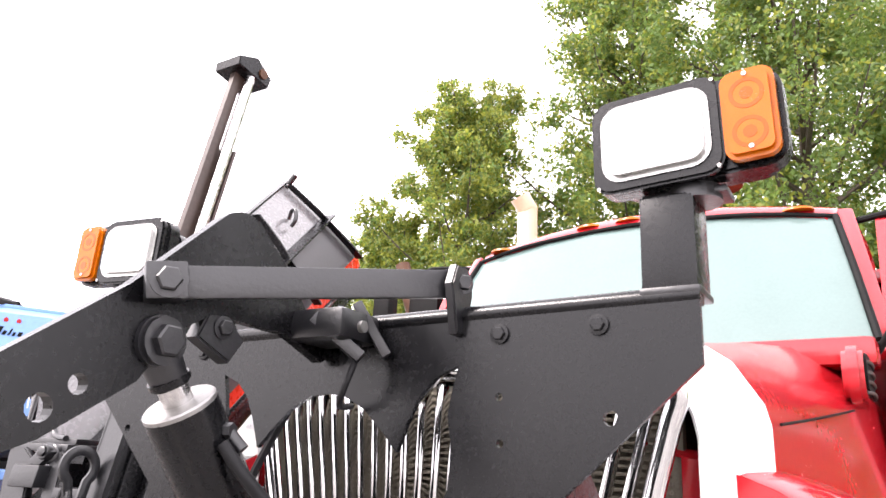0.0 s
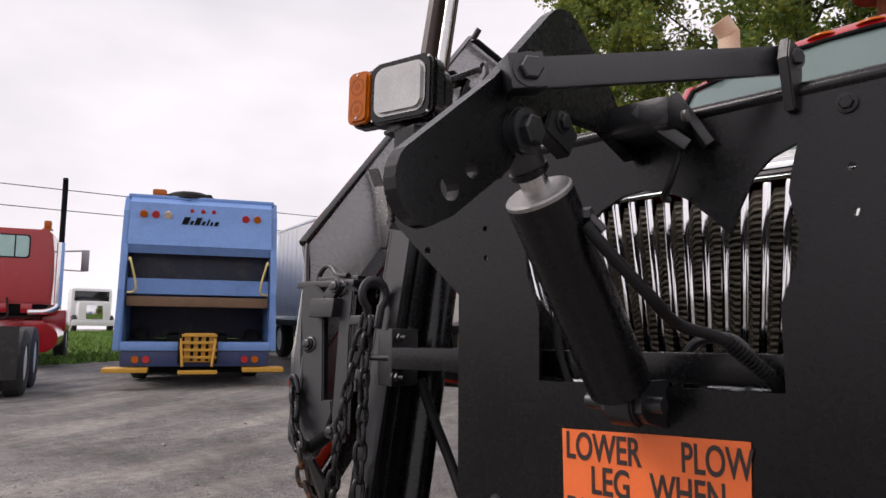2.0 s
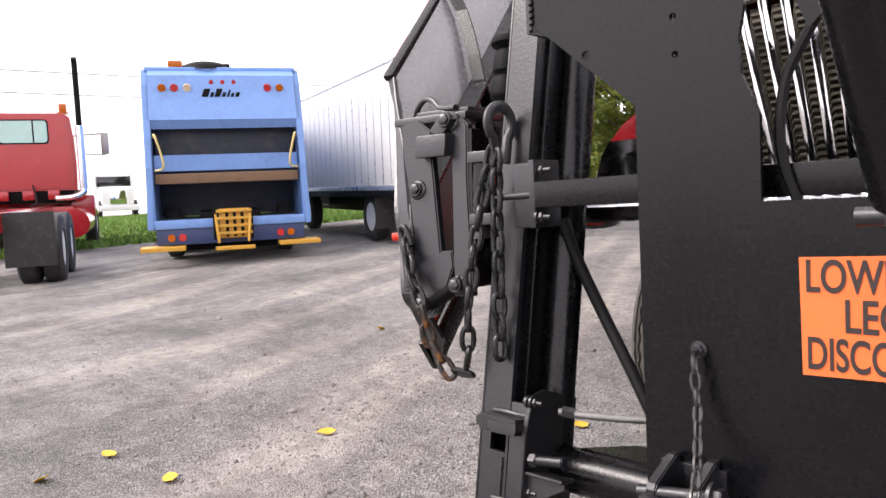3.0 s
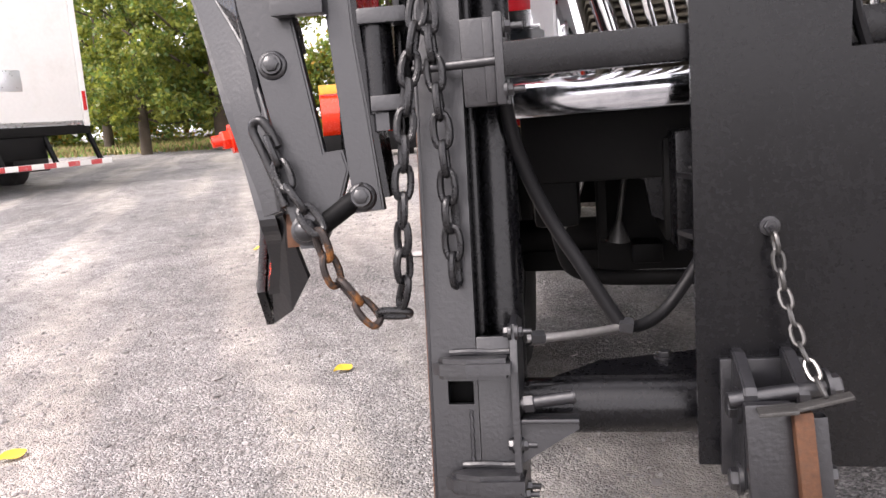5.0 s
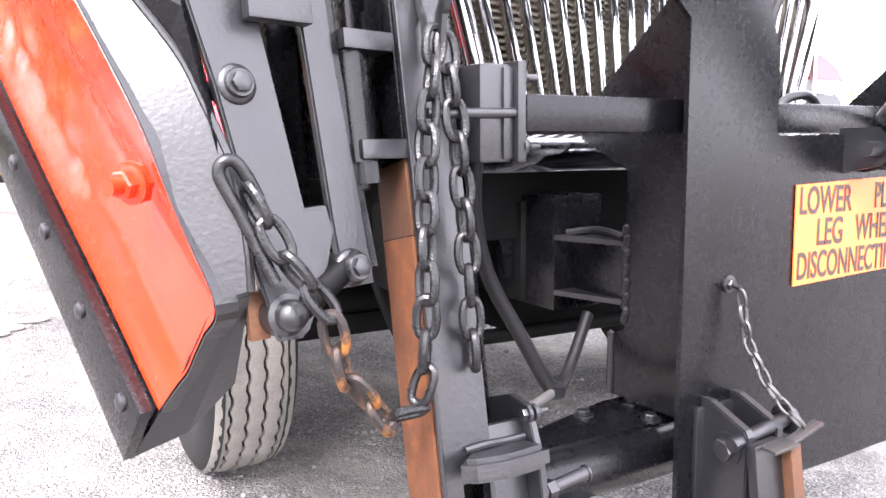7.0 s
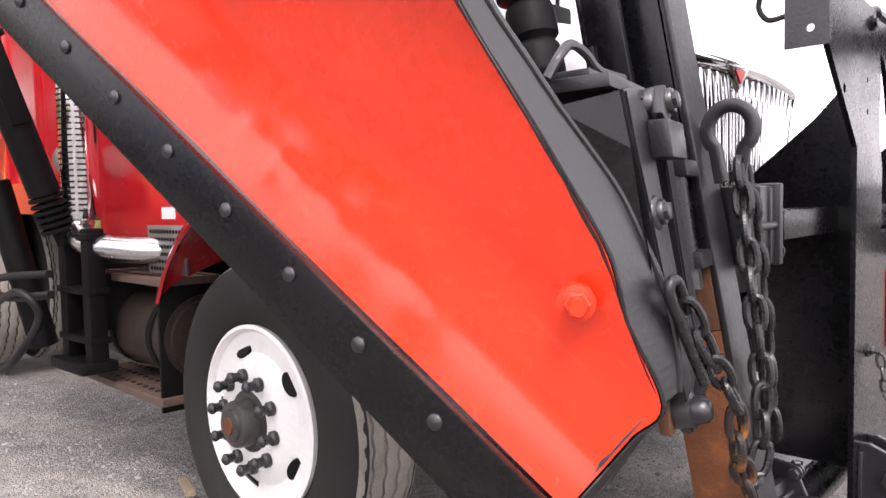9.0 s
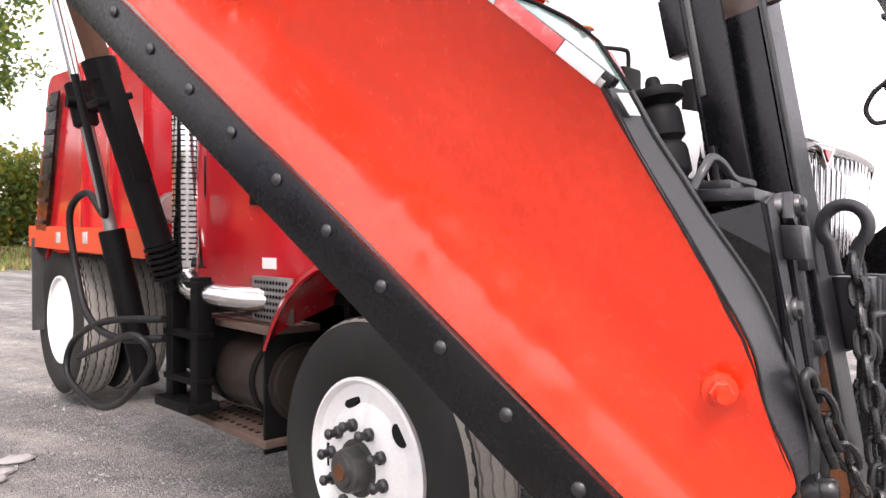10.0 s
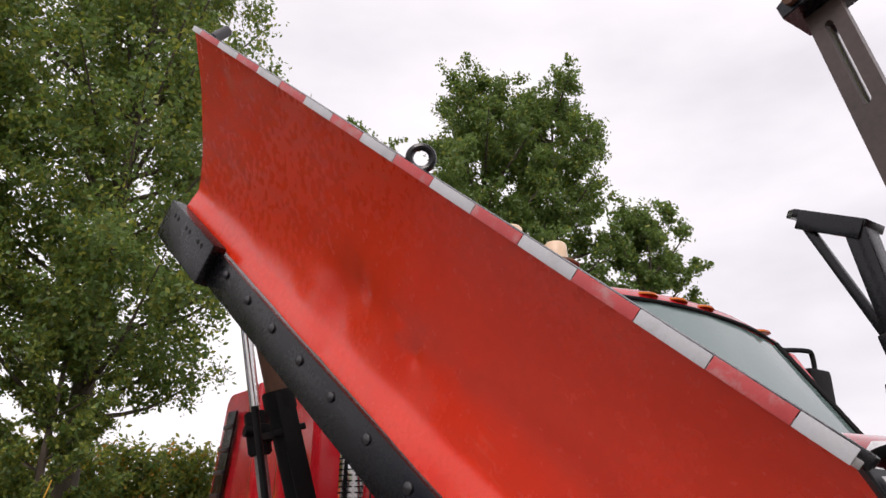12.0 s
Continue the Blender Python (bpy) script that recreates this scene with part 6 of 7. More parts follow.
    for x, y, z in ((0.22, 2.47, 2.98), (-0.14, 2.46, 3.01)):
        be = part("beacon_base", join(rod((x, y, 2.45), (x, y, z), 0.03), lathe([(0.145, 0.0), (0.15, 0.012), (0.13, 0.03), (0.0006, 0.035)], 24, Matrix.Translation((x, y, z)))), RUST, t, "rusty beacon mounting")
        part("beacon_dome", lathe([(0.078, 0.0), (0.076, 0.05), (0.072, 0.12), (0.06, 0.135), (0.0006, 0.14)], 24, Matrix.Translation((x, y, z + 0.03))), CREAM, be, "faded cream beacon dome")
    # steps, tank and exhaust on the wing side
    for s in (-1,):
        for (y0, y1, z, x0, x1) in ((1.68, 2.38, 0.855, -1.17, -0.92), (1.66, 2.48, 0.405, -1.19, -0.94)):
            st = part("step", box(x0, x1, y0, y1, z - 0.03, z, 0.004), BROWN_STEP, t, "rusty perforated step")
            for i in range(14):
                for j in range(3):
                    part("step_hole", lathe([(0.013, 0.0), (0.011, 0.003), (0.0005, 0.0035)], 8, Matrix.Translation((x0 + 0.05 + 0.075 * j, y0 + 0.04 + (y1 - y0 - 0.08) * i / 13, z))), DARK, st)
        part("fuel_tank", rod((-1.0, 1.62, 0.62), (-1.0, 2.30, 0.62), 0.165, seg=28, bevel=0.02), BROWN_TANK, t, "dull brown tank")
        for y in (1.78, 2.14):
            part("tank_strap", lathe([(0.168, -0.02), (0.172, -0.02), (0.172, 0.02), (0.168, 0.02)], 28, Matrix.Translation((-1.0, y, 0.62)) @ pose(0, 0, 0, 90, 0, 0), True), DARK, t)
        stack = part("exhaust_pipe", lathe([(0.075, 0.0), (0.082, 0.01), (0.082, 1.25), (0.07, 1.27)], 30, Matrix.Translation((-1.22, 2.38, 1.08))), CHROME, t, "chrome perforated exhaust stack")
        for k in range(34):
            for side in (-1.9, -2.5, -3.1):
                a = side
                part("stack_slot", box(-0.018, 0.018, -0.0015, 0.0015, -0.0032, 0.0032, 0, Matrix.Translation((-1.22 + 0.0825 * math.cos(a), 2.38 + 0.0825 * math.sin(a), 1.12 + 0.024 * k)) @ pose(0, 0, 0, 0, 0, math.degrees(a) + 90)), DARK, stack, smooth=False)
        part("exhaust_elbow", pipe([(-1.23, 2.355, 1.10), (-1.245, 2.335, 1.035), (-1.25, 2.26, 0.992), (-1.215, 2.15, 0.968), (-1.14, 2.02, 0.958), (-1.05, 1.92, 0.955)], 0.054, 18), STEEL, t, "polished steel exhaust elbow")
        guard = part("muffler_guard", box(-1.10, -1.085, 1.60, 1.92, 0.87, 1.06, 0.004), DULL_STEEL, t, "perforated steel guard")
        for i in range(11):
            for j in range(6):
                part("guard_hole", lathe([(0.009, 0.0), (0.008, 0.002), (0.0005, 0.0022)], 8, Matrix.Translation((-1.101, 1.635 + 0.025 * i, 0.89 + 0.029 * j)) @ pose(0, 0, 0, 0, -90, 0)), DARK, guard)
    # chassis
    for s in (-1, 1):
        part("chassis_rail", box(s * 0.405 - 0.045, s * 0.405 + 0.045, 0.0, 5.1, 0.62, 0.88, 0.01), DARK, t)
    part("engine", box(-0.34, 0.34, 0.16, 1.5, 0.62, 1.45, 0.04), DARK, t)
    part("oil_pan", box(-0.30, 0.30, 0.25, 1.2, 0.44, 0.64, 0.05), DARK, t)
    # added dark sheets that keep daylight out of the engine cavity
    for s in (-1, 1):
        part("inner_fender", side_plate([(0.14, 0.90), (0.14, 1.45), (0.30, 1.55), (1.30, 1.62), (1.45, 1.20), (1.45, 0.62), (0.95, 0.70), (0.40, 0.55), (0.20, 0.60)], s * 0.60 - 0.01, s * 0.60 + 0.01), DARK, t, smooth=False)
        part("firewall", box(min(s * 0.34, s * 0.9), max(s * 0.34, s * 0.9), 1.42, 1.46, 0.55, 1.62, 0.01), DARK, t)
    hole_plate = holed_plate([(-0.60, 0.88), (-0.50, 0.88), (-0.49, 0.86), (-0.49, 0.74), (-0.52, 0.68), (-0.56, 0.70), (-0.575, 0.79), (-0.605, 0.81)], [circle(-0.525, 0.845, 0.016)], 0.030, Matrix.Translation((0.083, 0.03, -0.018)))
    part("tow_bracket", hole_plate, BLACK, t, "black bracket plate with a hole", smooth=False)
    part("stay_rod", rod((-0.522, 0.209, 0.86), (-0.56, 0.235, 0.62), 0.008), DARK_STEEL, t)
    part("stay_foot", rod((-0.562, 0.236, 0.585), (-0.556, 0.232, 0.64), 0.036, 0.009), DARK_STEEL, t)
    # added dark sheet closing the cavity behind the bumper against light
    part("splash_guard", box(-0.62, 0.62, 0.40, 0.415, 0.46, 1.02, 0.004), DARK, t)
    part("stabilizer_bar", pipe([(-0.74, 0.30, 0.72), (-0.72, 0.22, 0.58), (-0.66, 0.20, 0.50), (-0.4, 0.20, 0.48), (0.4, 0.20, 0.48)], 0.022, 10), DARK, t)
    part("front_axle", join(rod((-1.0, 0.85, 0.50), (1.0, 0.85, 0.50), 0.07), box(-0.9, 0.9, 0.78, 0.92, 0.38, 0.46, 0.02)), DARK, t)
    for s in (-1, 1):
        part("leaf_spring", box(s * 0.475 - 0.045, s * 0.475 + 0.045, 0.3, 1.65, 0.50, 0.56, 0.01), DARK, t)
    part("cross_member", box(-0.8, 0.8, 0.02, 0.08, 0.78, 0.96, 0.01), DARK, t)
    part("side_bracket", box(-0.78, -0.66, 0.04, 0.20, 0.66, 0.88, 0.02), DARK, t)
    part("radiator_drain", pipe([(-0.62, 0.15, 0.9), (-0.66, 0.16, 0.75), (-0.72, 0.15, 0.62)], 0.008, 8), DULL_STEEL, t)
    for s in (-1, 1):
        turn = pose(0, 0, 0, 0, 90 * s, 0)
        wheel_parts(t, Matrix.Translation((s * 1.035, 0.975, 0.458)) @ pose(0, 0, 0, 0, 0, 1.5) @ turn, r=0.505, front=True, name="front_wheel")
        wheel_parts(t, Matrix.Translation((s * 1.04, 4.45, 0.66)) @ turn, front=False, name="rear_wheel")
        wheel_parts(t, Matrix.Translation((s * 0.72, 4.45, 0.66)) @ turn, front=False, name="rear_wheel")
    part("rear_axle", rod((-1.0, 4.68, 0.66), (1.0, 4.68, 0.66), 0.10), DARK, t)
    # dump body
    for s in (-1, 1):
        prof = [(3.05, 1.15), (3.05, 2.15), (3.20, 2.26), (4.72, 2.33), (4.80, 2.28), (5.17, 1.20), (4.6, 1.12)]
        part("body_side", side_plate(prof, s * 1.17 - 0.03, s * 1.17 + 0.03, 0.01), TRUCK_RED, t, "dented red dump body side", smooth=False)
        rail = side_plate([(2.95, 1.12), (2.95, 1.27), (5.17, 1.31), (5.17, 1.16)], s * 1.21 - 0.025, s * 1.21 + 0.025, 0.006)
        part("body_rail", rail, BODY_ORANGE, t, "faded orange-red body rail", smooth=False)
        for y in (3.5, 4.0):
            part("body_stake", box(s * 1.205 - 0.02, s * 1.205 + 0.02, y - 0.05, y + 0.05, 1.25, 2.30, 0.012), TRUCK_RED, t)
        for y in (3.85, 4.12, 4.4):
            part("reflector", box(s * 1.237 - 0.003, s * 1.237 + 0.003, y, y + 0.08, 1.19, 1.26, 0.002), TAPE_WHITE, t, "white reflector")
        part("mud_flap", box(s * 0.93 - 0.32, s * 0.93 + 0.32, 5.02, 5.04, 0.56, 1.22, 0.003), RUBBER, t, "black rubber mud flap")
    part("body_front", box(-1.17, 1.17, 3.03, 3.09, 1.15, 2.40, 0.01), TRUCK_RED, t, "red dump body front")
    part("cab_shield", box(-1.0, 1.0, 2.80, 3.06, 2.36, 2.44, 0.02), TRUCK_RED, t)
    part("body_floor", box(-1.15, 1.15, 3.05, 5.15, 1.12, 1.18, 0.005), DARK, t)
    part("tailgate", side_plate([(5.11, 1.12), (5.17, 1.12), (4.80, 2.32), (4.74, 2.32)], -1.17, 1.17, 0.006), TRUCK_RED, t, smooth=False)
    part("work_lamp", join(rod((-1.06, 3.03, 1.385), (-1.06, 2.95, 1.385), 0.085, seg=24, bevel=0.012)), DULL_STEEL, t)
    part("work_lamp_glass", rod((-1.06, 2.951, 1.385), (-1.06, 2.942, 1.385), 0.07, seg=24), LENS_CLEAR, t, "round work lamp glass")
    part("yellow_sticker", box(-1.16, -1.09, 3.022, 3.028, 1.43, 1.48, 0.001), YELLOW_CARD, t)
    ladder = part("body_ladder", side_plate([(4.42, 2.18), (4.62, 2.19), (4.98, 1.28), (4.74, 1.27)], -1.236, -1.222, 0.003), BLACK, t, "black slanted hinge panel", smooth=False)
    for k in range(6):
        part("rung", bar((-1.245, 4.46 + 0.058 * k, 2.08 - 0.15 * k), (-1.245, 4.66 + 0.058 * k, 2.085 - 0.15 * k), 0.012, 0.03, 0.003), BLACK_ROUGH, ladder)
    shifts = (("step", -0.085, 0.014), ("fuel_tank", -0.05, 0.012), ("tank_strap", -0.05, 0.012), ("exhaust_pipe", -0.185, 0.012), ("exhaust_elbow", -0.16, 0.012), ("muffler_guard", -0.065, 0.008), ("rear_axle", -0.23, 0.0), ("body", -0.24, 0.0), ("reflector", -0.24, 0.0), ("mud_flap", -0.24, 0.0), ("cab_shield", -0.19, 0.0), ("tailgate", -0.40, -0.05), ("work_lamp", -0.18, 0.0), ("yellow_sticker", -0.18, 0.0))
    for ob in t.children:
        for name, dy, dz in shifts:
            if ob.name.startswith(name):
                ob.matrix_local = Matrix.Translation((0, dy, dz))
                break
    return t


build_truck()


# ---- neighbours in the yard ----
AXIS = 62.0  # heading of the parked trucks


def yard(az, dist, eye=(0.50, -1.342)):
    a = radians(az)
    x, y = eye[0] - dist * math.sin(a), eye[1] + dist * math.cos(a)
    return x, y


def parked(x, y, heading=AXIS):
    """Local y runs along the vehicle to its front, x to its right side; it stands on the slope of the yard."""
    dx, dy = -math.sin(radians(heading)), math.cos(radians(heading))
    low, high = ground_height(x - 3 * dx, y - 3 * dy), ground_height(x + 3 * dx, y + 3 * dy)
    return Matrix.Translation((x, y, (low + high) / 2)) @ pose(0, 0, 0, 0, 0, heading) @ pose(0, 0, 0, math.degrees(math.atan2(high - low, 6)), 0, 0)


def plain_wheel(owner, x, y, r=0.52, w=0.28, rim=None):
    m = Matrix.Translation((x, y, r)) @ pose(0, 0, 0, 0, 90 if x > 0 else -90, 0)
    wz = w / 2
    o = part("wheel", lathe([(0.28, -wz), (r - 0.06, -wz), (r, -wz + 0.04), (r, wz - 0.04), (r - 0.06, wz), (0.30, wz), (0.28, wz - 0.03)], 30, m), RUBBER, owner)
    part("rim", lathe([(0.28, wz - 0.02), (0.25, wz - 0.07), (0.12, wz - 0.08), (0.10, wz - 0.02), (0.0006, wz - 0.01)], 24, m), rim or WHEEL_WHITE, o)
    return o


def build_garbage_truck():
    x, y = yard(61.7, 12.9)
    g = thing("garbage_truck", "light blue rear-loading garbage truck with open dark hopper", "truck", parked(x, y))
    W = 1.22
    for s in (-1, 1):
        part("hopper_side", moved(side_plate([(0.0, 0.58), (-0.10, 0.62), (-0.12, 1.6), (0.05, 2.35), (0.22, 2.95), (0.42, 3.22), (2.2, 3.25), (2.2, 0.58)], s * W - 0.05, s * W + 0.05, 0.01), Matrix()), BLUE, g, "light blue tailgate side", smooth=False)
        part("side_post", bar((s * (W + 0.03), -0.10, 0.60), (s * (W - 0.02), 0.03, 2.35), 0.13, 0.10, 0.015, up=(1, 0, 0)), BLUE, g)
        part("grab_rail", pipe([(s * 1.12, -0.12, 2.08), (s * 1.08, -0.30, 2.08), (s * 0.98, -0.30, 1.62), (s * 1.12, -0.12, 1.55)], 0.018, 8), YELLOW_PALE, g, "yellow grab rail")
        st = part("riding_step", box(s * 1.08 - 0.34, s * 1.08 + 0.34, -0.35, 0.10, 0.26, 0.33, 0.01), YELLOW, g, "yellow riding step")
        part("tail_lamp", rod((s * 0.95, -0.12, 0.46), (s * 0.95, -0.15, 0.46), 0.06), LENS_ORANGE, g)
        part("stop_lamp", rod((s * 0.78, -0.12, 0.46), (s * 0.78, -0.15, 0.46), 0.06), LENS_RED, g)
    part("top_panel", moved(loft([[Vector((c * 1.17, yy, zz)) for c in (-1, 1)] for yy, zz in ((0.42, 3.24), (0.20, 3.10), (0.12, 2.80), (-0.04, 2.36), (0.06, 2.22))]), Matrix()), BLUE, g, "light blue upper tailgate panel", smooth=False)
    part("roof_skin", box(-1.22, 1.22, 0.35, 7.0, 3.18, 3.26, 0.03), BLUE, g)
    part("body_box", box(-1.24, 1.24, 2.0, 7.0, 0.9, 3.2, 0.03), BLUE, g)
    # inside panels coloured much darker than the outer blue
    part("hopper_back", box(-1.17, 1.17, 1.35, 1.40, 0.75, 3.15, 0.01), BLUE_DARK, g, "dark blue hopper inside with browner patches")
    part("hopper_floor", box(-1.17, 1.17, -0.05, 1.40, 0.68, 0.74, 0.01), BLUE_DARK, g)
    part("packer_blade", moved(loft([[Vector((c * 1.15, yy, zz)) for c in (-1, 1)] for yy, zz in ((0.10, 1.80), (0.12, 1.54), (0.45, 1.48), (0.70, 1.72))]), Matrix()), BLUE, g, "light blue packer blade", smooth=False)
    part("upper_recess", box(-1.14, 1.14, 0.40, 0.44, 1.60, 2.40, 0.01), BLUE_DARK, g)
    part("worn_sill", box(-1.15, 1.15, 0.05, 0.22, 1.33, 1.50, 0.02), BROWN_SILL, g, "worn brown sill")
    part("lower_edge", box(-1.20, 1.20, -0.16, 0.0, 0.60, 0.75, 0.03), BLUE, g, "light blue loading edge")
    part("rear_bumper", box(-1.18, 1.18, -0.12, 0.0, 0.34, 0.60, 0.02), BLUE_NAVY, g, "dark blue rear bumper")
    lift = part("bin_lift", box(-0.20, 0.28, -0.24, -0.17, 0.42, 0.90, 0.015), YELLOW, g, "yellow bin lift")
    for z in (0.48, 0.60, 0.72, 0.84):
        part("lift_rung", box(-0.24, 0.32, -0.30, -0.24, z, z + 0.045, 0.006), YELLOW, lift)
    for xx in (-0.10, 0.02, 0.14):
        part("lift_gap", box(xx, xx + 0.05, -0.246, -0.238, 0.44, 0.88, 0.001), DARK, lift)
    for xx in (-0.27, 0.31):
        part("lift_post", box(xx - 0.025, xx + 0.025, -0.28, -0.16, 0.40, 0.96, 0.006), DARK, lift)
        part("lift_arm", bar((xx, -0.22, 0.92), (xx * 0.8, -0.40, 0.36), 0.035, 0.05), YELLOW, lift)
    part("lift_foot", box(-0.28, 0.34, -0.46, -0.36, 0.24, 0.30, 0.01), YELLOW, lift)
    # near-black sheet added as the shade beneath the tail
    part("under_shade", box(-1.05, 1.05, 0.35, 0.45, 0.20, 0.62, 0.01), DARK, g, "dark panel standing for the shade under the hopper")
    for xx, mat in ((-0.95, LENS_ORANGE), (-0.76, LENS_RED), (-0.56, CREAM), (0.72, LENS_RED), (0.92, LENS_ORANGE)):
        part("top_lamp", rod((xx, 0.145, 2.90), (xx, 0.10, 2.88), 0.062, seg=18), mat, g)
    for k in range(3):
        part("clearance_lamp", rod((-0.18 + 0.18 * k, 0.20, 3.0), (-0.18 + 0.18 * k, 0.15, 2.98), 0.035, seg=12), LENS_RED, g)
    for k, (wide, high) in enumerate(((0.10, 0.13), (0.05, 0.07), (0.09, 0.13), (0.05, 0.07), (0.03, 0.11), (0.04, 0.06), (0.06, 0.07))):
        slant = Matrix(((1, 0, 0.35, 0), (0, 1, 0, 0), (0, 0, 1, 0), (0, 0, 0, 1)))
        x0 = (-0.34, -0.21, -0.14, -0.02, 0.06, 0.12, 0.19)[k]
        part("maker_mark", moved(box(x0, x0 + wide, 0.085, 0.10, 0.0, high, 0.004), Matrix.Translation((0, 0, 2.74)) @ slant), DARK, g)
    part("roof_dome", lathe([(0.50, 0.0), (0.46, 0.08), (0.30, 0.15), (0.0006, 0.17)], 24, Matrix.Translation((-0.25, 1.0, 3.24)) @ Matrix.Diagonal((1, 1.4, 1, 1))), DARK, g, "dark rounded roof cover")
    part("roof_lamp_amber", box(-0.85, -0.62, 0.45, 0.65, 3.26, 3.38, 0.03), LENS_ORANGE, g)
    part("roof_pack", box(-0.55, 0.15, 0.6, 1.4, 3.25, 3.36, 0.05), DARK, g)
    for s in (-1, 1):
        for yy in (1.6, 2.9):
            plain_wheel(g, s * 0.98, yy, 0.5)
    part("chassis", box(-0.5, 0.5, 0.2, 8.0, 0.5, 0.85, 0.02), DARK, g)
    part("cab", box(-1.1, 1.1, 7.2, 8.8, 0.7, 2.8, 0.1), BLUE, g)


build_garbage_truck()


def build_tractor():
    x, y = yard(74.6, 18.9)
    t = thing("road_tractor", "red road tractor cab with bare chassis and tall stacks", "truck", parked(x, y, 67.0))
    cab = [(-0.98, 1.42), (0.98, 1.42), (1.0, 2.0), (0.98, 2.58), (0.92, 3.05), (0.82, 3.14), (-0.82, 3.14), (-0.92, 3.05), (-0.98, 2.58), (-1.0, 2.0)]
    part("cab", prism(cab, 1.9, None, 0.05), TRUCK_RED, t, "red sleeperless cab", smooth=False)
    part("cab_floor", box(-0.90, 0.90, 0.1, 1.8, 1.15, 1.42, 0.04), DARK, t)
    part("window_seal", rounded_box(-0.51, 0.49, -0.012, 0.0, 2.46, 3.00, 0.08, 0.004), DARK, t)
    part("rear_window", rounded_box(-0.48, 0.46, -0.018, -0.008, 2.49, 2.97, 0.07, 0.003), GLASS_GREEN, t, "green tinted rear window")
    part("window_bar", box(0.17, 0.20, -0.022, -0.014, 2.49, 2.97, 0.002), DARK, t)
    for xx, z0, z1 in ((-0.62, 1.62, 2.32), (0.0, 1.62, 2.32), (0.62, 1.62, 2.32), (0.72, 2.56, 2.90)):
        half = 0.27 if z0 < 2 else 0.14
        part("cab_rib", rounded_box(xx - half, xx + half, -0.014, 0.01, z0, z1, 0.06, 0.008), TRUCK_RED, t)
    part("air_lines", pipe([(0.1, -0.05, 1.55), (0.2, -0.5, 1.2), (0.15, -1.0, 1.1)], 0.02, 6), HOSE, t)
    part("cab_mount", join(*[box(xx - 0.12, xx + 0.12, -0.10, 0.05, 1.22, 1.44, 0.03) for xx in (-0.5, 0.0, 0.5)]), TRUCK_RED, t)
    part("bonnet", box(-0.95, 0.95, 1.9, 3.6, 0.95, 2.05, 0.12), TRUCK_RED, t)
    for s in (-1, 1):
        part("exhaust_pipe", join(rod((s * 1.12, -0.10, 2.5), (s * 1.12, -0.10, 4.20), 0.06, seg=16), pipe([(s * 1.12, -0.10, 4.15), (s * 1.12, -0.12, 4.25), (s * 1.12, -0.17, 4.33)], 0.06, 12)), DARK, t, "dark exhaust stack")
        part("stack_guard", rod((s * 1.12, -0.10, 1.45), (s * 1.12, -0.10, 2.85), 0.085, seg=18), CHROME, t, "chrome stack guard")
        part("stack_elbow", pipe([(s * 1.12, -0.10, 1.48), (s * 1.10, -0.12, 1.36), (s * 0.90, -0.20, 1.26), (s * 0.55, -0.22, 1.24)], 0.07, 12), CHROME, t)
        part("beacon", join(box(s * 0.78 - 0.11, s * 0.78 + 0.11, 0.25, 0.45, 3.15, 3.19, 0.01), box(s * 0.78 - 0.08, s * 0.78 + 0.08, 0.27, 0.43, 3.19, 3.38, 0.03)), LENS_ORANGE, t, "amber roof beacon")
        part("mirror", join(rod((s * 0.9, 1.6, 2.75), (s * 1.55, 1.6, 2.80), 0.02), rod((s * 0.9, 1.6, 2.3), (s * 1.55, 1.6, 2.28), 0.015), box(s * 1.55 - 0.09, s * 1.55 + 0.09, 1.57, 1.63, 2.28, 2.82, 0.03)), DULL_STEEL, t)
        part("frame_rail", box(s * 0.45 - 0.05, s * 0.45 + 0.05, -7.3, 1.5, 0.82, 1.10, 0.01), TRUCK_RED, t, "red chassis rail")
        part("fender", box(s * 1.05 - 0.25, s * 1.05 + 0.25, 0.2, 1.7, 0.80, 1.30, 0.06), TRUCK_RED, t)
        part("mud_flap", box(s * 0.82 - 0.33, s * 0.82 + 0.33, -6.72, -6.70, 0.32, 1.10, 0.004), RUBBER, t, "dark mud flap")
        for yy in (-6.0, -4.7):
            plain_wheel(t, s * 1.05, yy)
            plain_wheel(t, s * 0.72, yy)
        plain_wheel(t, s * 1.05, 2.6)
        part("fuel_tank", rod((s * 0.98, -1.6, 0.72), (s * 0.98, 0.1, 0.72), 0.30, seg=24, bevel=0.03), TRUCK_RED, t)
    for y0, half in ((-7.2, 0.5), (-5.4, 0.5), (-0.5, 0.9)):
        part("cross_member", box(-half, half, y0, y0 + 0.2, 0.84, 1.06, 0.01), TRUCK_RED, t)


build_tractor()


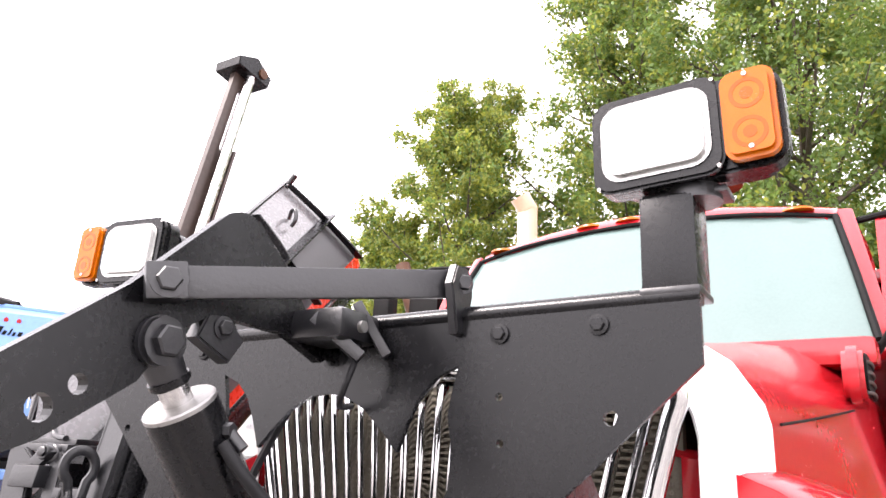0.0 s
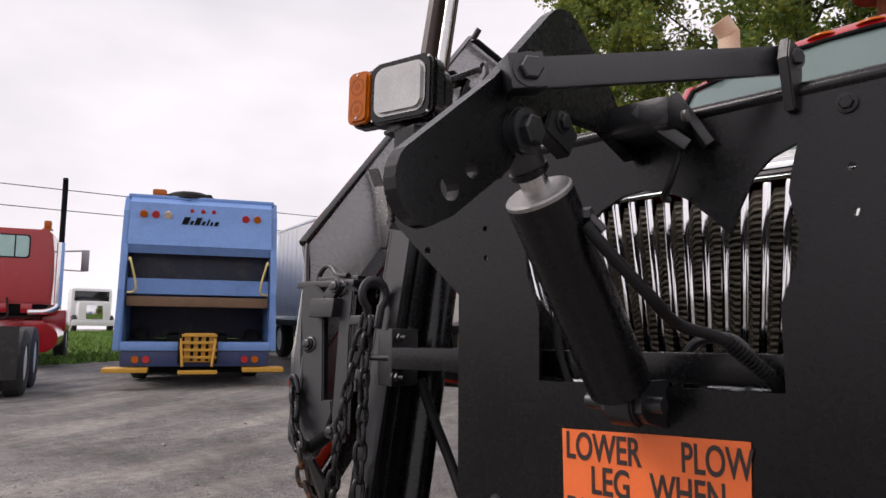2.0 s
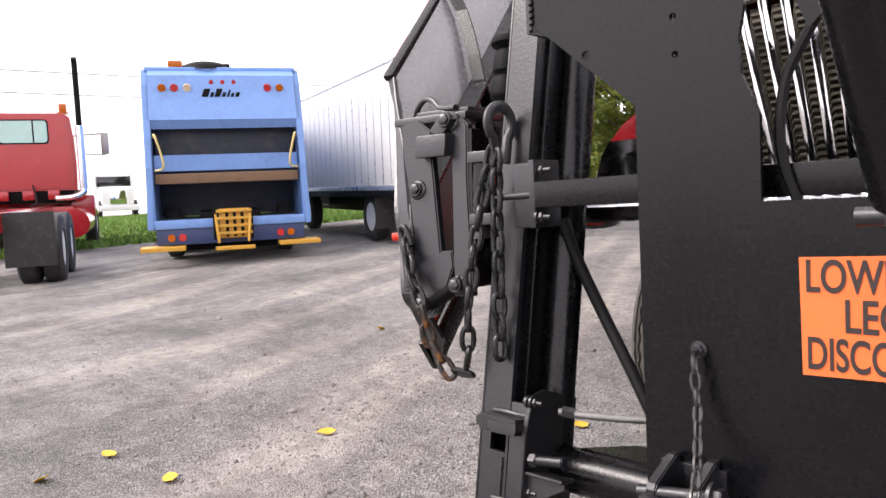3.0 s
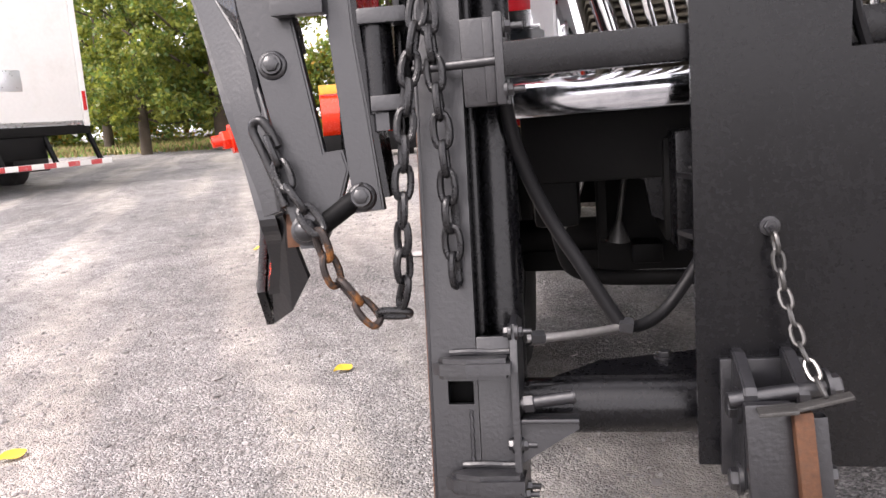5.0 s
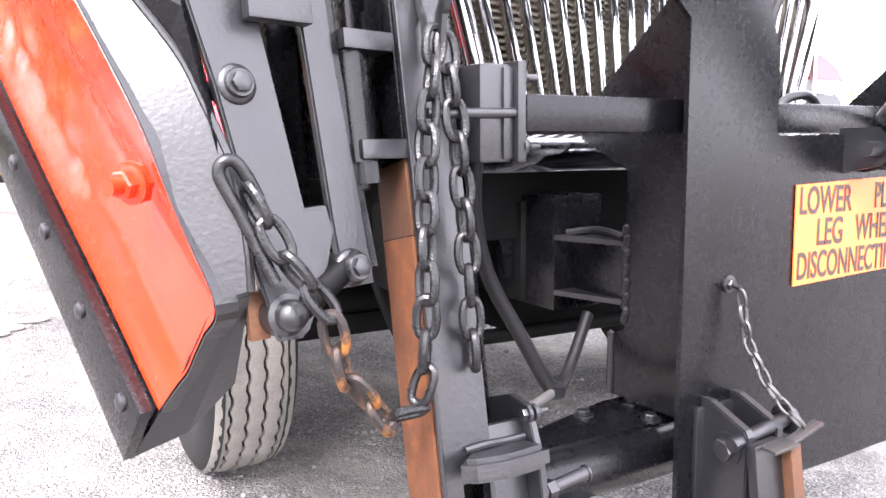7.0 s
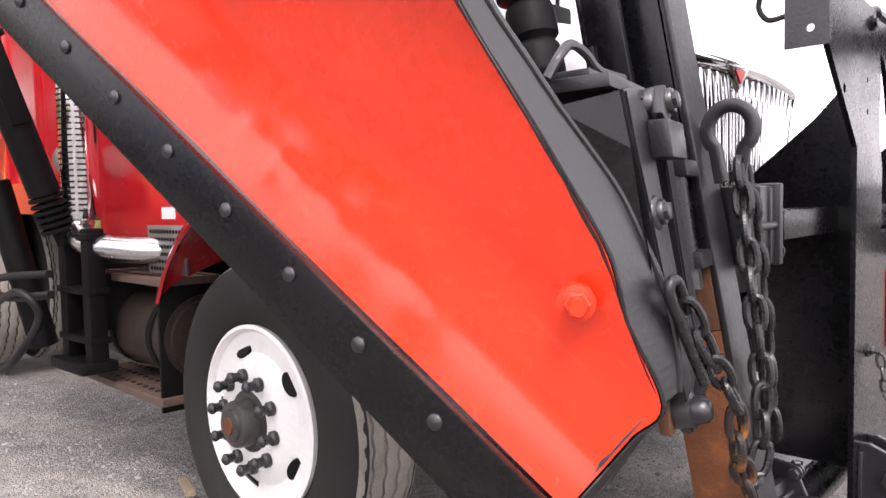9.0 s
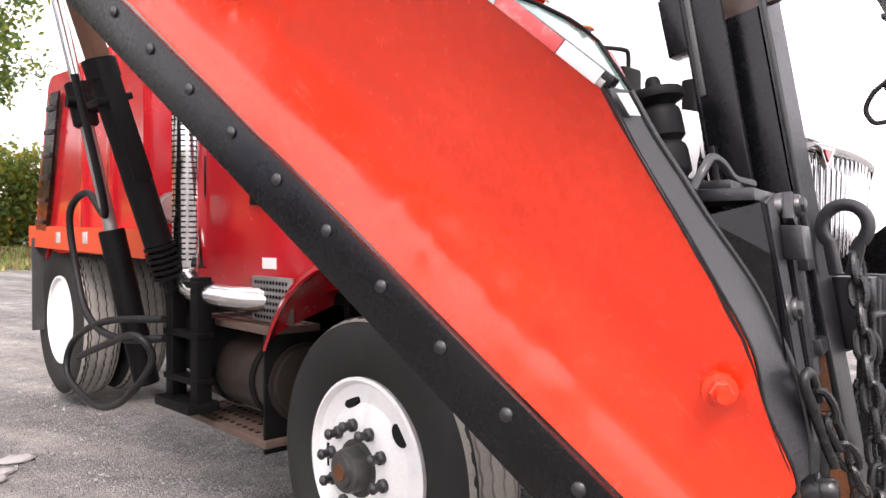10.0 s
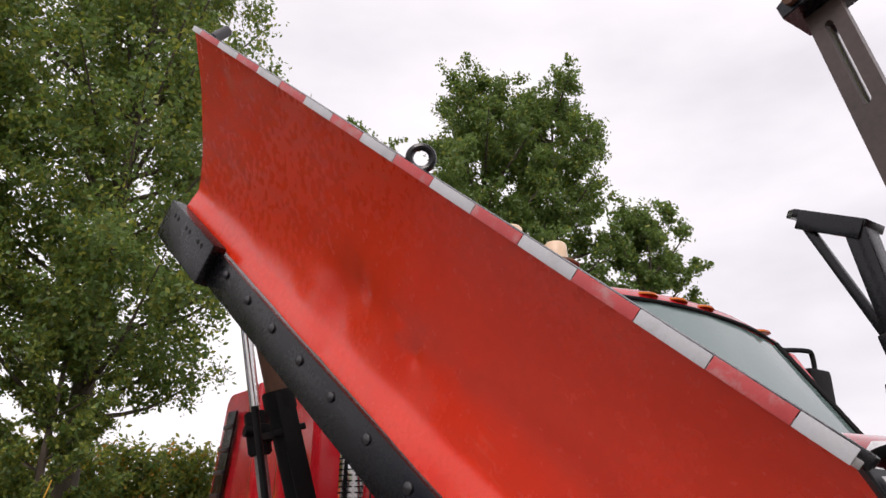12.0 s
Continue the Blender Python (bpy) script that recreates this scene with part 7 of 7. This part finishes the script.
def build_box_truck():
    b = thing("box_truck", "white box truck with ribbed side and striped underride bar", "truck", parked(-8.72, 8.17, 70.0))
    part("rear_wall", box(-1.25, 1.25, 0.0, 0.06, 0.98, 3.20, 0.01), CREAM_BOX, b, "off-white roller door rear")
    part("box_body", box(-1.25, 1.25, 0.06, 6.6, 0.98, 3.20, 0.02), CREAM_BOX, b)
    for k in range(16):
        part("side_rib", box(-1.256, -1.249, 0.28 + 0.40 * k, 0.31 + 0.40 * k, 1.06, 3.12, 0.002), ALU, b)
    part("roof_rail", box(-1.27, 1.27, 0.0, 6.62, 3.16, 3.22, 0.02), ALU, b)
    part("lower_rail", box(-1.268, 1.268, 0.0, 6.6, 0.97, 1.06, 0.01), ALU, b)
    part("door_frame", join(box(-1.26, -1.16, -0.03, 0.0, 0.96, 3.21, 0.01), box(1.16, 1.26, -0.03, 0.0, 0.96, 3.21, 0.01), box(-1.26, 1.26, -0.03, 0.0, 3.11, 3.21, 0.01)), CREAM_BOX, b)
    part("placard", box(-0.10, 0.26, -0.008, 0.0, 1.50, 1.80, 0.002), ALU, b, "grey square placard")
    for xx in (-1.21, 1.21):
        part("side_marker", box(xx - 0.03, xx + 0.03, -0.036, -0.03, 1.20, 1.50, 0.004), LENS_RED, b)
    part("frame_edge", box(-1.26, 1.26, -0.02, 6.4, 0.84, 0.98, 0.01), DARK, b)
    bar_ = part("underride_bar", box(-1.3, 1.4, -0.25, -0.18, 0.36, 0.44, 0.006), CREAM_BOX, b, "white underride bar with red stripes")
    for k in range(7):
        part("red_stripe", box(-1.28 + 0.385 * k, -1.09 + 0.385 * k, -0.254, -0.25, 0.362, 0.438, 0.0005), TAPE_RED, bar_)
    for xx in (-1.1, -0.3, 0.5, 1.25):
        part("bar_post", bar((xx, -0.2, 0.40), (xx, 0.1, 0.95), 0.06, 0.06, 0.006), DARK, b)
    part("tail_lamp", box(-0.85, -0.65, -0.05, 0.0, 0.68, 0.83, 0.02), LENS_RED, b)
    for s in (-1, 1):
        plain_wheel(b, s * 0.97, 1.9, 0.46)
        plain_wheel(b, s * 0.97, 6.6, 0.46)
        part("mud_flap", box(s * 0.95 - 0.30, s * 0.95 + 0.30, 1.20, 1.215, 0.25, 0.90, 0.004), RUBBER, b)
    part("undercarriage", box(-0.5, 0.5, 0.0, 7.5, 0.50, 0.84, 0.03), DARK, b)
    part("cab", box(-1.1, 1.1, 6.7, 8.3, 0.6, 2.4, 0.15), WHITE, b)


build_box_truck()


def build_far_truck():
    x, y = yard(68.9, 47)
    f = thing("far_truck", "white tractor unit parked beyond the grass", "truck", Matrix.Translation((x, y, ground_height(x, y))) @ pose(0, 0, 0, 0, 0, 76))
    part("cab", box(-1.15, 1.15, 1.6, 3.4, 0.9, 2.7, 0.25), WHITE, f)
    part("windscreen", box(-0.95, 0.95, 1.55, 1.62, 1.9, 2.5, 0.05), GLASS_DARK, f)
    part("bonnet", box(-0.9, 0.9, 0.0, 1.7, 0.7, 1.85, 0.25), WHITE, f)
    part("grille", box(-0.45, 0.45, -0.03, 0.02, 0.8, 1.6, 0.03), CHROME, f)
    part("bumper", box(-1.15, 1.15, -0.15, 0.05, 0.4, 0.75, 0.05), WHITE, f)
    for s in (-1, 1):
        plain_wheel(f, s * 0.98, 0.8)


build_far_truck()


def build_yellow_plow():
    x, y = yard(-5.0, 15.5, (-2.72, -0.28))
    p = thing("yellow_plow", "yellow snow plow blade standing in the yard", "snow plow", Matrix.Translation((x - 0.1, y, ground_height(x - 0.1, y))) @ pose(0, 0, 0, 0, 0, -10))
    rows = [[Vector((xx, 0.35 - 0.28 * math.sin(math.pi * k / 8), 0.12 + 1.0 * k / 8)) for xx in (-2.4, -1.2, 0, 0.8)] for k in range(9)]
    part("blade", thick(loft(rows), 0.02), YELLOW, p)
    part("cutting_edge", box(-2.4, 0.8, 0.30, 0.34, 0.0, 0.18, 0.004), DARK, p)
    for xx in (-1.8, -0.9, 0.0, 0.7):
        part("rib", box(xx - 0.03, xx + 0.03, 0.0, 0.25, 0.15, 1.05, 0.006), YELLOW, p)
    part("marker_rod", rod((0.2, 0.2, 1.1), (0.35, 0.2, 1.75), 0.012), YELLOW, p)
    x, y = yard(9.9, 13.0, (-0.95, -1.33))
    q = thing("orange_plow", "orange and black snow plow parked behind", "snow plow", Matrix.Translation((x - 0.35, y, ground_height(x - 0.35, y))) @ pose(0, 0, 0, 0, 0, 20))
    rows = [[Vector((xx, 0.30 - 0.25 * math.sin(math.pi * k / 8), 0.45 + 0.75 * k / 8)) for xx in (-1.5, -0.7, 0, 0.7, 1.5)] for k in range(9)]
    part("blade", thick(loft(rows), 0.02), WING_RED, q)
    part("deflector", box(-1.5, 1.5, 0.2, 0.25, 1.18, 1.34, 0.01), YELLOW, q)
    part("cutting_edge", box(-1.5, 1.5, 0.20, 0.30, 0.12, 0.46, 0.01), DARK, q)
    part("stand", box(-0.1, 0.1, 0.3, 0.9, 0.0, 0.3, 0.01), DARK, q)


build_yellow_plow()


def build_wires():
    for x, y in ((-38, -14), (-23.6, 48.4)):
        u = thing("utility_pole", "grey wooden utility pole carrying the power lines", "pole", Matrix.Translation((x, y, ground_height(x, y))))
        part("mast", rod((0, 0, 0), (0, 0, 8.5), 0.16, 0.11, 14), WOOD, u)
        part("crossarm", bar((-0.9, 0, 7.6), (0.9, 0, 7.6), 0.1, 0.12), WOOD, u)
    for z, dz in ((3.6, 0.0), (2.9, 0.3)):
        w = thing("power_line", "thin dark overhead power line", "cable")
        pts = []
        for k in range(13):
            x, y = -38 + 1.2 * k, -14 + 5.2 * k
            pts.append((x, y, 7.4 - dz * 3 + 0.05 * (k - 6) ** 2 / 6))
        part("cable", pipe(pts, 0.02, 6, 2), WIRE, w)


build_wires()


# ---- trees ----
def leaf_quads(pos, rng, size):
    """One small leaf, a bent diamond, at each place."""
    n = len(pos)
    u = rng.normal(size=(n, 3)) + np.array([0, 0, -0.3])
    u /= np.linalg.norm(u, axis=1)[:, None]
    v = np.cross(u, rng.normal(size=(n, 3)))
    v /= np.linalg.norm(v, axis=1)[:, None]
    s = size * rng.uniform(0.55, 1.3, n)[:, None]
    return np.stack([pos - u * s, pos + v * s * 0.55, pos + u * s, pos - v * s * 0.55], 1).reshape(-1, 3)


def leaf_cloud(centres, rng, size, squash=0.75):
    """Leaves scattered softly round clump centres: (centre, radius, leaves)."""
    pos = [np.array(c) + rng.normal(size=(n, 3)) * (0.5 * r) * np.array([1, 1, squash]) for c, r, n in centres]
    return leaf_quads(np.concatenate(pos), rng, size)


def quad_mesh(name, verts, mats, pick=None):
    n = len(verts) // 4
    me = bpy.data.meshes.new(name)
    me.vertices.add(4 * n)
    me.vertices.foreach_set("co", verts.astype(np.float32).ravel())
    me.loops.add(4 * n)
    me.loops.foreach_set("vertex_index", np.arange(4 * n, dtype=np.int32))
    me.polygons.add(n)
    me.polygons.foreach_set("loop_start", np.arange(0, 4 * n, 4, dtype=np.int32))
    for m in mats:
        me.materials.append(m)
    if pick is not None:
        me.polygons.foreach_set("material_index", pick(n))
    me.update(calc_edges=True)
    return me


def cloud_mesh(name, data, mats, pick=None):
    me = bpy.data.meshes.new(name)
    me.from_pydata(data[0], [], data[1])
    for m in mats:
        me.materials.append(m)
    if pick is not None:
        me.polygons.foreach_set("material_index", pick(len(me.polygons)))
    me.update()
    return me


def build_tree(x, y, height, spread, seed, mats, share, leaf=0.06, limbs=70, per=700, low=0.1):
    """A trunk with rising limbs; leaves sit along the outer part of every limb and its side twigs."""
    rng = np.random.default_rng(seed)
    rnd = random.Random(seed)
    z0 = ground_height(x, y)
    t = thing("tree", "tall leafy deciduous tree turning slightly yellow", "tree", Matrix.Translation((x, y, z0 - 0.05)), group="trees round the yard")
    wood = [pipe([(0, 0, 0), (0.05, 0.05, height * 0.3), (0.12, 0.1, height * 0.6), (0.15, 0.0, height * 0.96)], 0.018 * height, 10, 5, 0.015)]
    pos = []
    for k in range(limbs):
        f = low + (1 - low) * (k + rnd.random()) / limbs
        reach = spread * (math.sin(math.pi * (0.20 + 0.70 * f)) ** 0.8) * rnd.uniform(0.45, 1.05)
        a = 2.4 * k + rnd.uniform(-0.5, 0.5)
        rise = reach * rnd.uniform(0.35, 0.95) * (0.5 + f)
        c = np.array([reach * math.cos(a), reach * math.sin(a), min(height * 1.02, height * f + 0.3 * rise)])
        root = np.array([0.12 * f, 0.05, max(0.12 * height, c[2] - rise)])
        mid = (root + c) / 2 + np.array([0, 0, -0.10 * reach])
        if k % 2 == 0:
            wood.append(pipe([tuple(root), tuple(mid), tuple(c)], 0.0045 * height, 5, 3, 0.008))
        for twig in range(7):
            u = rnd.uniform(0.35, 1.0)
            base = (1 - u) ** 2 * root + 2 * u * (1 - u) * mid + u * u * c
            way = np.array([rnd.gauss(0, 1), rnd.gauss(0, 1), rnd.gauss(0.5, 0.6)])
            way *= spread * rnd.uniform(0.10, 0.24) / np.linalg.norm(way)
            n = int(per / 8 * rnd.uniform(0.6, 1.4))
            s = rng.uniform(0, 1.1, n)[:, None]
            pos.append(base + s * way + rng.normal(size=(n, 3)) * (0.045 * spread * (1.15 - 0.6 * s)))
    part("trunk", join(*wood), BARK, t)
    part("crown", quad_mesh("crown", leaf_quads(np.concatenate(pos), rng, leaf), mats, lambda n: (rng.random(n) < share).astype(np.int32)), None, t)
    return t


TREES = [(-0.5, 18.5, 18.0, 4.9, 11, 0.24, 0.075, 135, 950, 0.24), (-1.2, 17.0, 6.6, 1.7, 21, 0.45, 0.055, 60, 800, 0.05), (-5.2, 18.8, 16.5, 4.0, 13, 0.35, 0.08, 110, 800, 0.22),
         (-9.3, 16.0, 11.6, 3.2, 14, 0.60, 0.065, 110, 1100, 0.06), (7.25, 13.3, 12.2, 2.6, 15, 0.10, 0.055, 110, 1000, 0.14), (9.0, 12.6, 12.4, 2.5, 16, 0.10, 0.055, 100, 1000, 0.14), (-14.5, 19.0, 8.5, 2.6, 17, 0.50, 0.07, 60, 800, 0.08),
         (4.6, 14.6, 10.4, 1.8, 18, 0.12, 0.055, 60, 900, 0.14), (10.9, 11.3, 8.8, 1.9, 19, 0.08, 0.055, 60, 900, 0.2), (-11.2, 15.6, 8.0, 1.8, 20, 0.7, 0.06, 50, 800, 0.06)]
for tx, ty, th, ts, seed, share, leaf, limbs, per, low in TREES:
    build_tree(tx, ty, th, ts, seed, [LEAF, LEAF_LIGHT], share, leaf, limbs, per, low)


def build_hedge():
    rng = np.random.default_rng(5)
    rnd = random.Random(5)
    h = thing("hedge", "dense wild hedge with yellowing leaves along the yard", "hedge", kind="stuff")
    centres = []
    for k in range(180):
        u = k / 119
        x = -24 + 40 * u + rnd.uniform(-0.5, 0.5)
        y = 21.5 + 5 * math.sin(u * 2.2) + rnd.uniform(-1.0, 1.5) - 2.5 * (1 - u)
        z = ground_height(x, y)
        for j in range(3):
            centres.append(((x, y, z + rnd.uniform(0.1 + 0.85 * j, 1.1 + 0.85 * j)), rnd.uniform(0.55, 0.95), 330))
    part("leaves", quad_mesh("hedge_leaves", leaf_cloud(centres, rng, 0.10, 0.9), [LEAF, LEAF_LIGHT, LEAF_YELLOW], lambda n: np.where(rng.random(n) < 0.38, 0, np.where(rng.random(n) < 0.86, 1, 2)).astype(np.int32)), None, h)


build_hedge()


# ---- grass, stones and leaves on the ground ----
def build_grass():
    rng = np.random.default_rng(9)
    def blades(zone, n, h, w):
        x0, x1, y0, y1 = zone
        xs, ys = rng.uniform(x0, x1, n), rng.uniform(y0, y1, n)
        verts, faces = [], []
        for k in range(n):
            z = ground_height(xs[k], ys[k])
            a = rng.uniform(0, 6.28)
            hh = h * rng.uniform(0.5, 1.3)
            dx, dy = w * math.cos(a), w * math.sin(a)
            b = len(verts)
            verts += [(xs[k] - dx, ys[k] - dy, z - 0.02), (xs[k] + dx, ys[k] + dy, z - 0.02), (xs[k] + rng.normal() * 0.4 * hh, ys[k] + rng.normal() * 0.4 * hh, z + hh)]
            faces.append((b, b + 1, b + 2))
        return verts, faces
    g = thing("grass", "mown green grass strip behind the trucks", "grass", kind="stuff")
    part("blades", cloud_mesh("grass", blades((-44, -17.5, -8, 20), 110000, 0.13, 0.06), [GRASS]), None, g)
    d = thing("dry_grass", "dry straw-coloured grass along the hedge foot", "grass", kind="stuff")
    part("blades", cloud_mesh("dry_grass", blades((-22, 14, 16.0, 24), 36000, 0.13, 0.035), [DRY_GRASS, GRASS], lambda n: (rng.random(n) < 0.30).astype(np.int32)), None, d)


build_grass()


def build_stones():
    rng = np.random.default_rng(21)
    s = thing("gravel_stones", "loose grey crushed stones over the yard", "gravel", kind="stuff")
    ico = bmesh.new()
    bmesh.ops.create_icosphere(ico, subdivisions=1, radius=1.0)
    ico.verts.ensure_lookup_table()
    bv = np.array([v.co[:] for v in ico.verts])
    bf = [tuple(v.index for v in f.verts) for f in ico.faces]
    ico.free()
    verts, faces = [], []
    zones = ((-3.6, 0.6, -0.2, 3.6, 14000, 0.0040), (-7, 0.5, -0.5, 9, 7000, 0.0055), (-4.2, -0.9, 0.2, 6.0, 6000, 0.0048))
    for x0, x1, y0, y1, n, size in zones:
        for k in range(n):
            x, y = rng.uniform(x0, x1), rng.uniform(y0, y1)
            r = size * rng.lognormal(0, 0.42)
            p = bv * (1 + rng.uniform(-0.3, 0.3, bv.shape)) * (r * np.array([rng.uniform(0.8, 1.4), rng.uniform(0.7, 1.2), rng.uniform(0.5, 0.8)]))
            a = rng.uniform(0, 6.28)
            rot = np.array([[math.cos(a), -math.sin(a), 0], [math.sin(a), math.cos(a), 0], [0, 0, 1]])
            b = len(verts)
            verts.extend((p @ rot.T + (x, y, ground_height(x, y) + r * 0.22)).tolist())
            faces.extend([(b + i, b + j, b + q) for i, j, q in bf])
    part("stones", cloud_mesh("stones", (verts, faces), [STONE]), None, s)


build_stones()


def build_fallen_leaves():
    rnd = random.Random(4)
    spots = [(-1.72, 1.46), (-2.59, 0.62), (-3.02, -0.5), (-3.11, -0.2), (-2.62, -0.14), (-3.21, 4.02), (-1.63, 6.27), (-1.29, 7.29), (-4.4, 2.5)]
    mesh = None
    for x, y in spots:
        t = thing("fallen_leaf", "yellow fallen leaf lying on the gravel", "leaf", Matrix.Translation((x, y, ground_height(x, y) + 0.012)) @ pose(0, 0, 0, rnd.uniform(-14, 14), rnd.uniform(-14, 14), rnd.uniform(0, 360)), group="fallen leaves")
        if mesh is None:
            rows = [[Vector((c * w, y_, 0.006 * abs(c) + 0.008 * math.sin(y_ * 40))) for c in (-1, -0.5, 0, 0.5, 1)] for y_, w in ((-0.045, 0.004), (-0.03, 0.022), (-0.01, 0.032), (0.012, 0.026), (0.03, 0.014), (0.048, 0.001))]
            mesh = mesh_of(thick(loft(rows), 0.0012), "leaf_blade", FALLEN, True)
        part("blade", mesh, FALLEN, t)
    w = thing("wood_scrap", "splintered scrap of weathered wood on the gravel", "wood", Matrix.Translation((-1.06, 2.26, 0.02)) @ pose(0, 0, 0, 2, 4, 70))
    part("board", box(-0.11, 0.11, -0.018, 0.018, -0.012, 0.012, 0.004), WOOD, w)
    for x, y, s in ((-1.82, 3.66, 0.06), (-1.74, 3.76, 0.05), (-1.62, 3.92, 0.06)):
        st = thing("flat_stone", "flat grey stone lying on the gravel", "stone", Matrix.Translation((x, y, ground_height(x, y) + s * 0.2)))
        bm = bmesh.new()
        bmesh.ops.create_icosphere(bm, subdivisions=2, radius=s)
        for v in bm.verts:
            v.co *= 1 + 0.25 * noise.noise(v.co * 30 + Vector((x, y, 0)))
            v.co.z *= 0.4
            v.co.x *= 1.5
        part("stone", bm, STONE, st, smooth=False)


build_fallen_leaves()
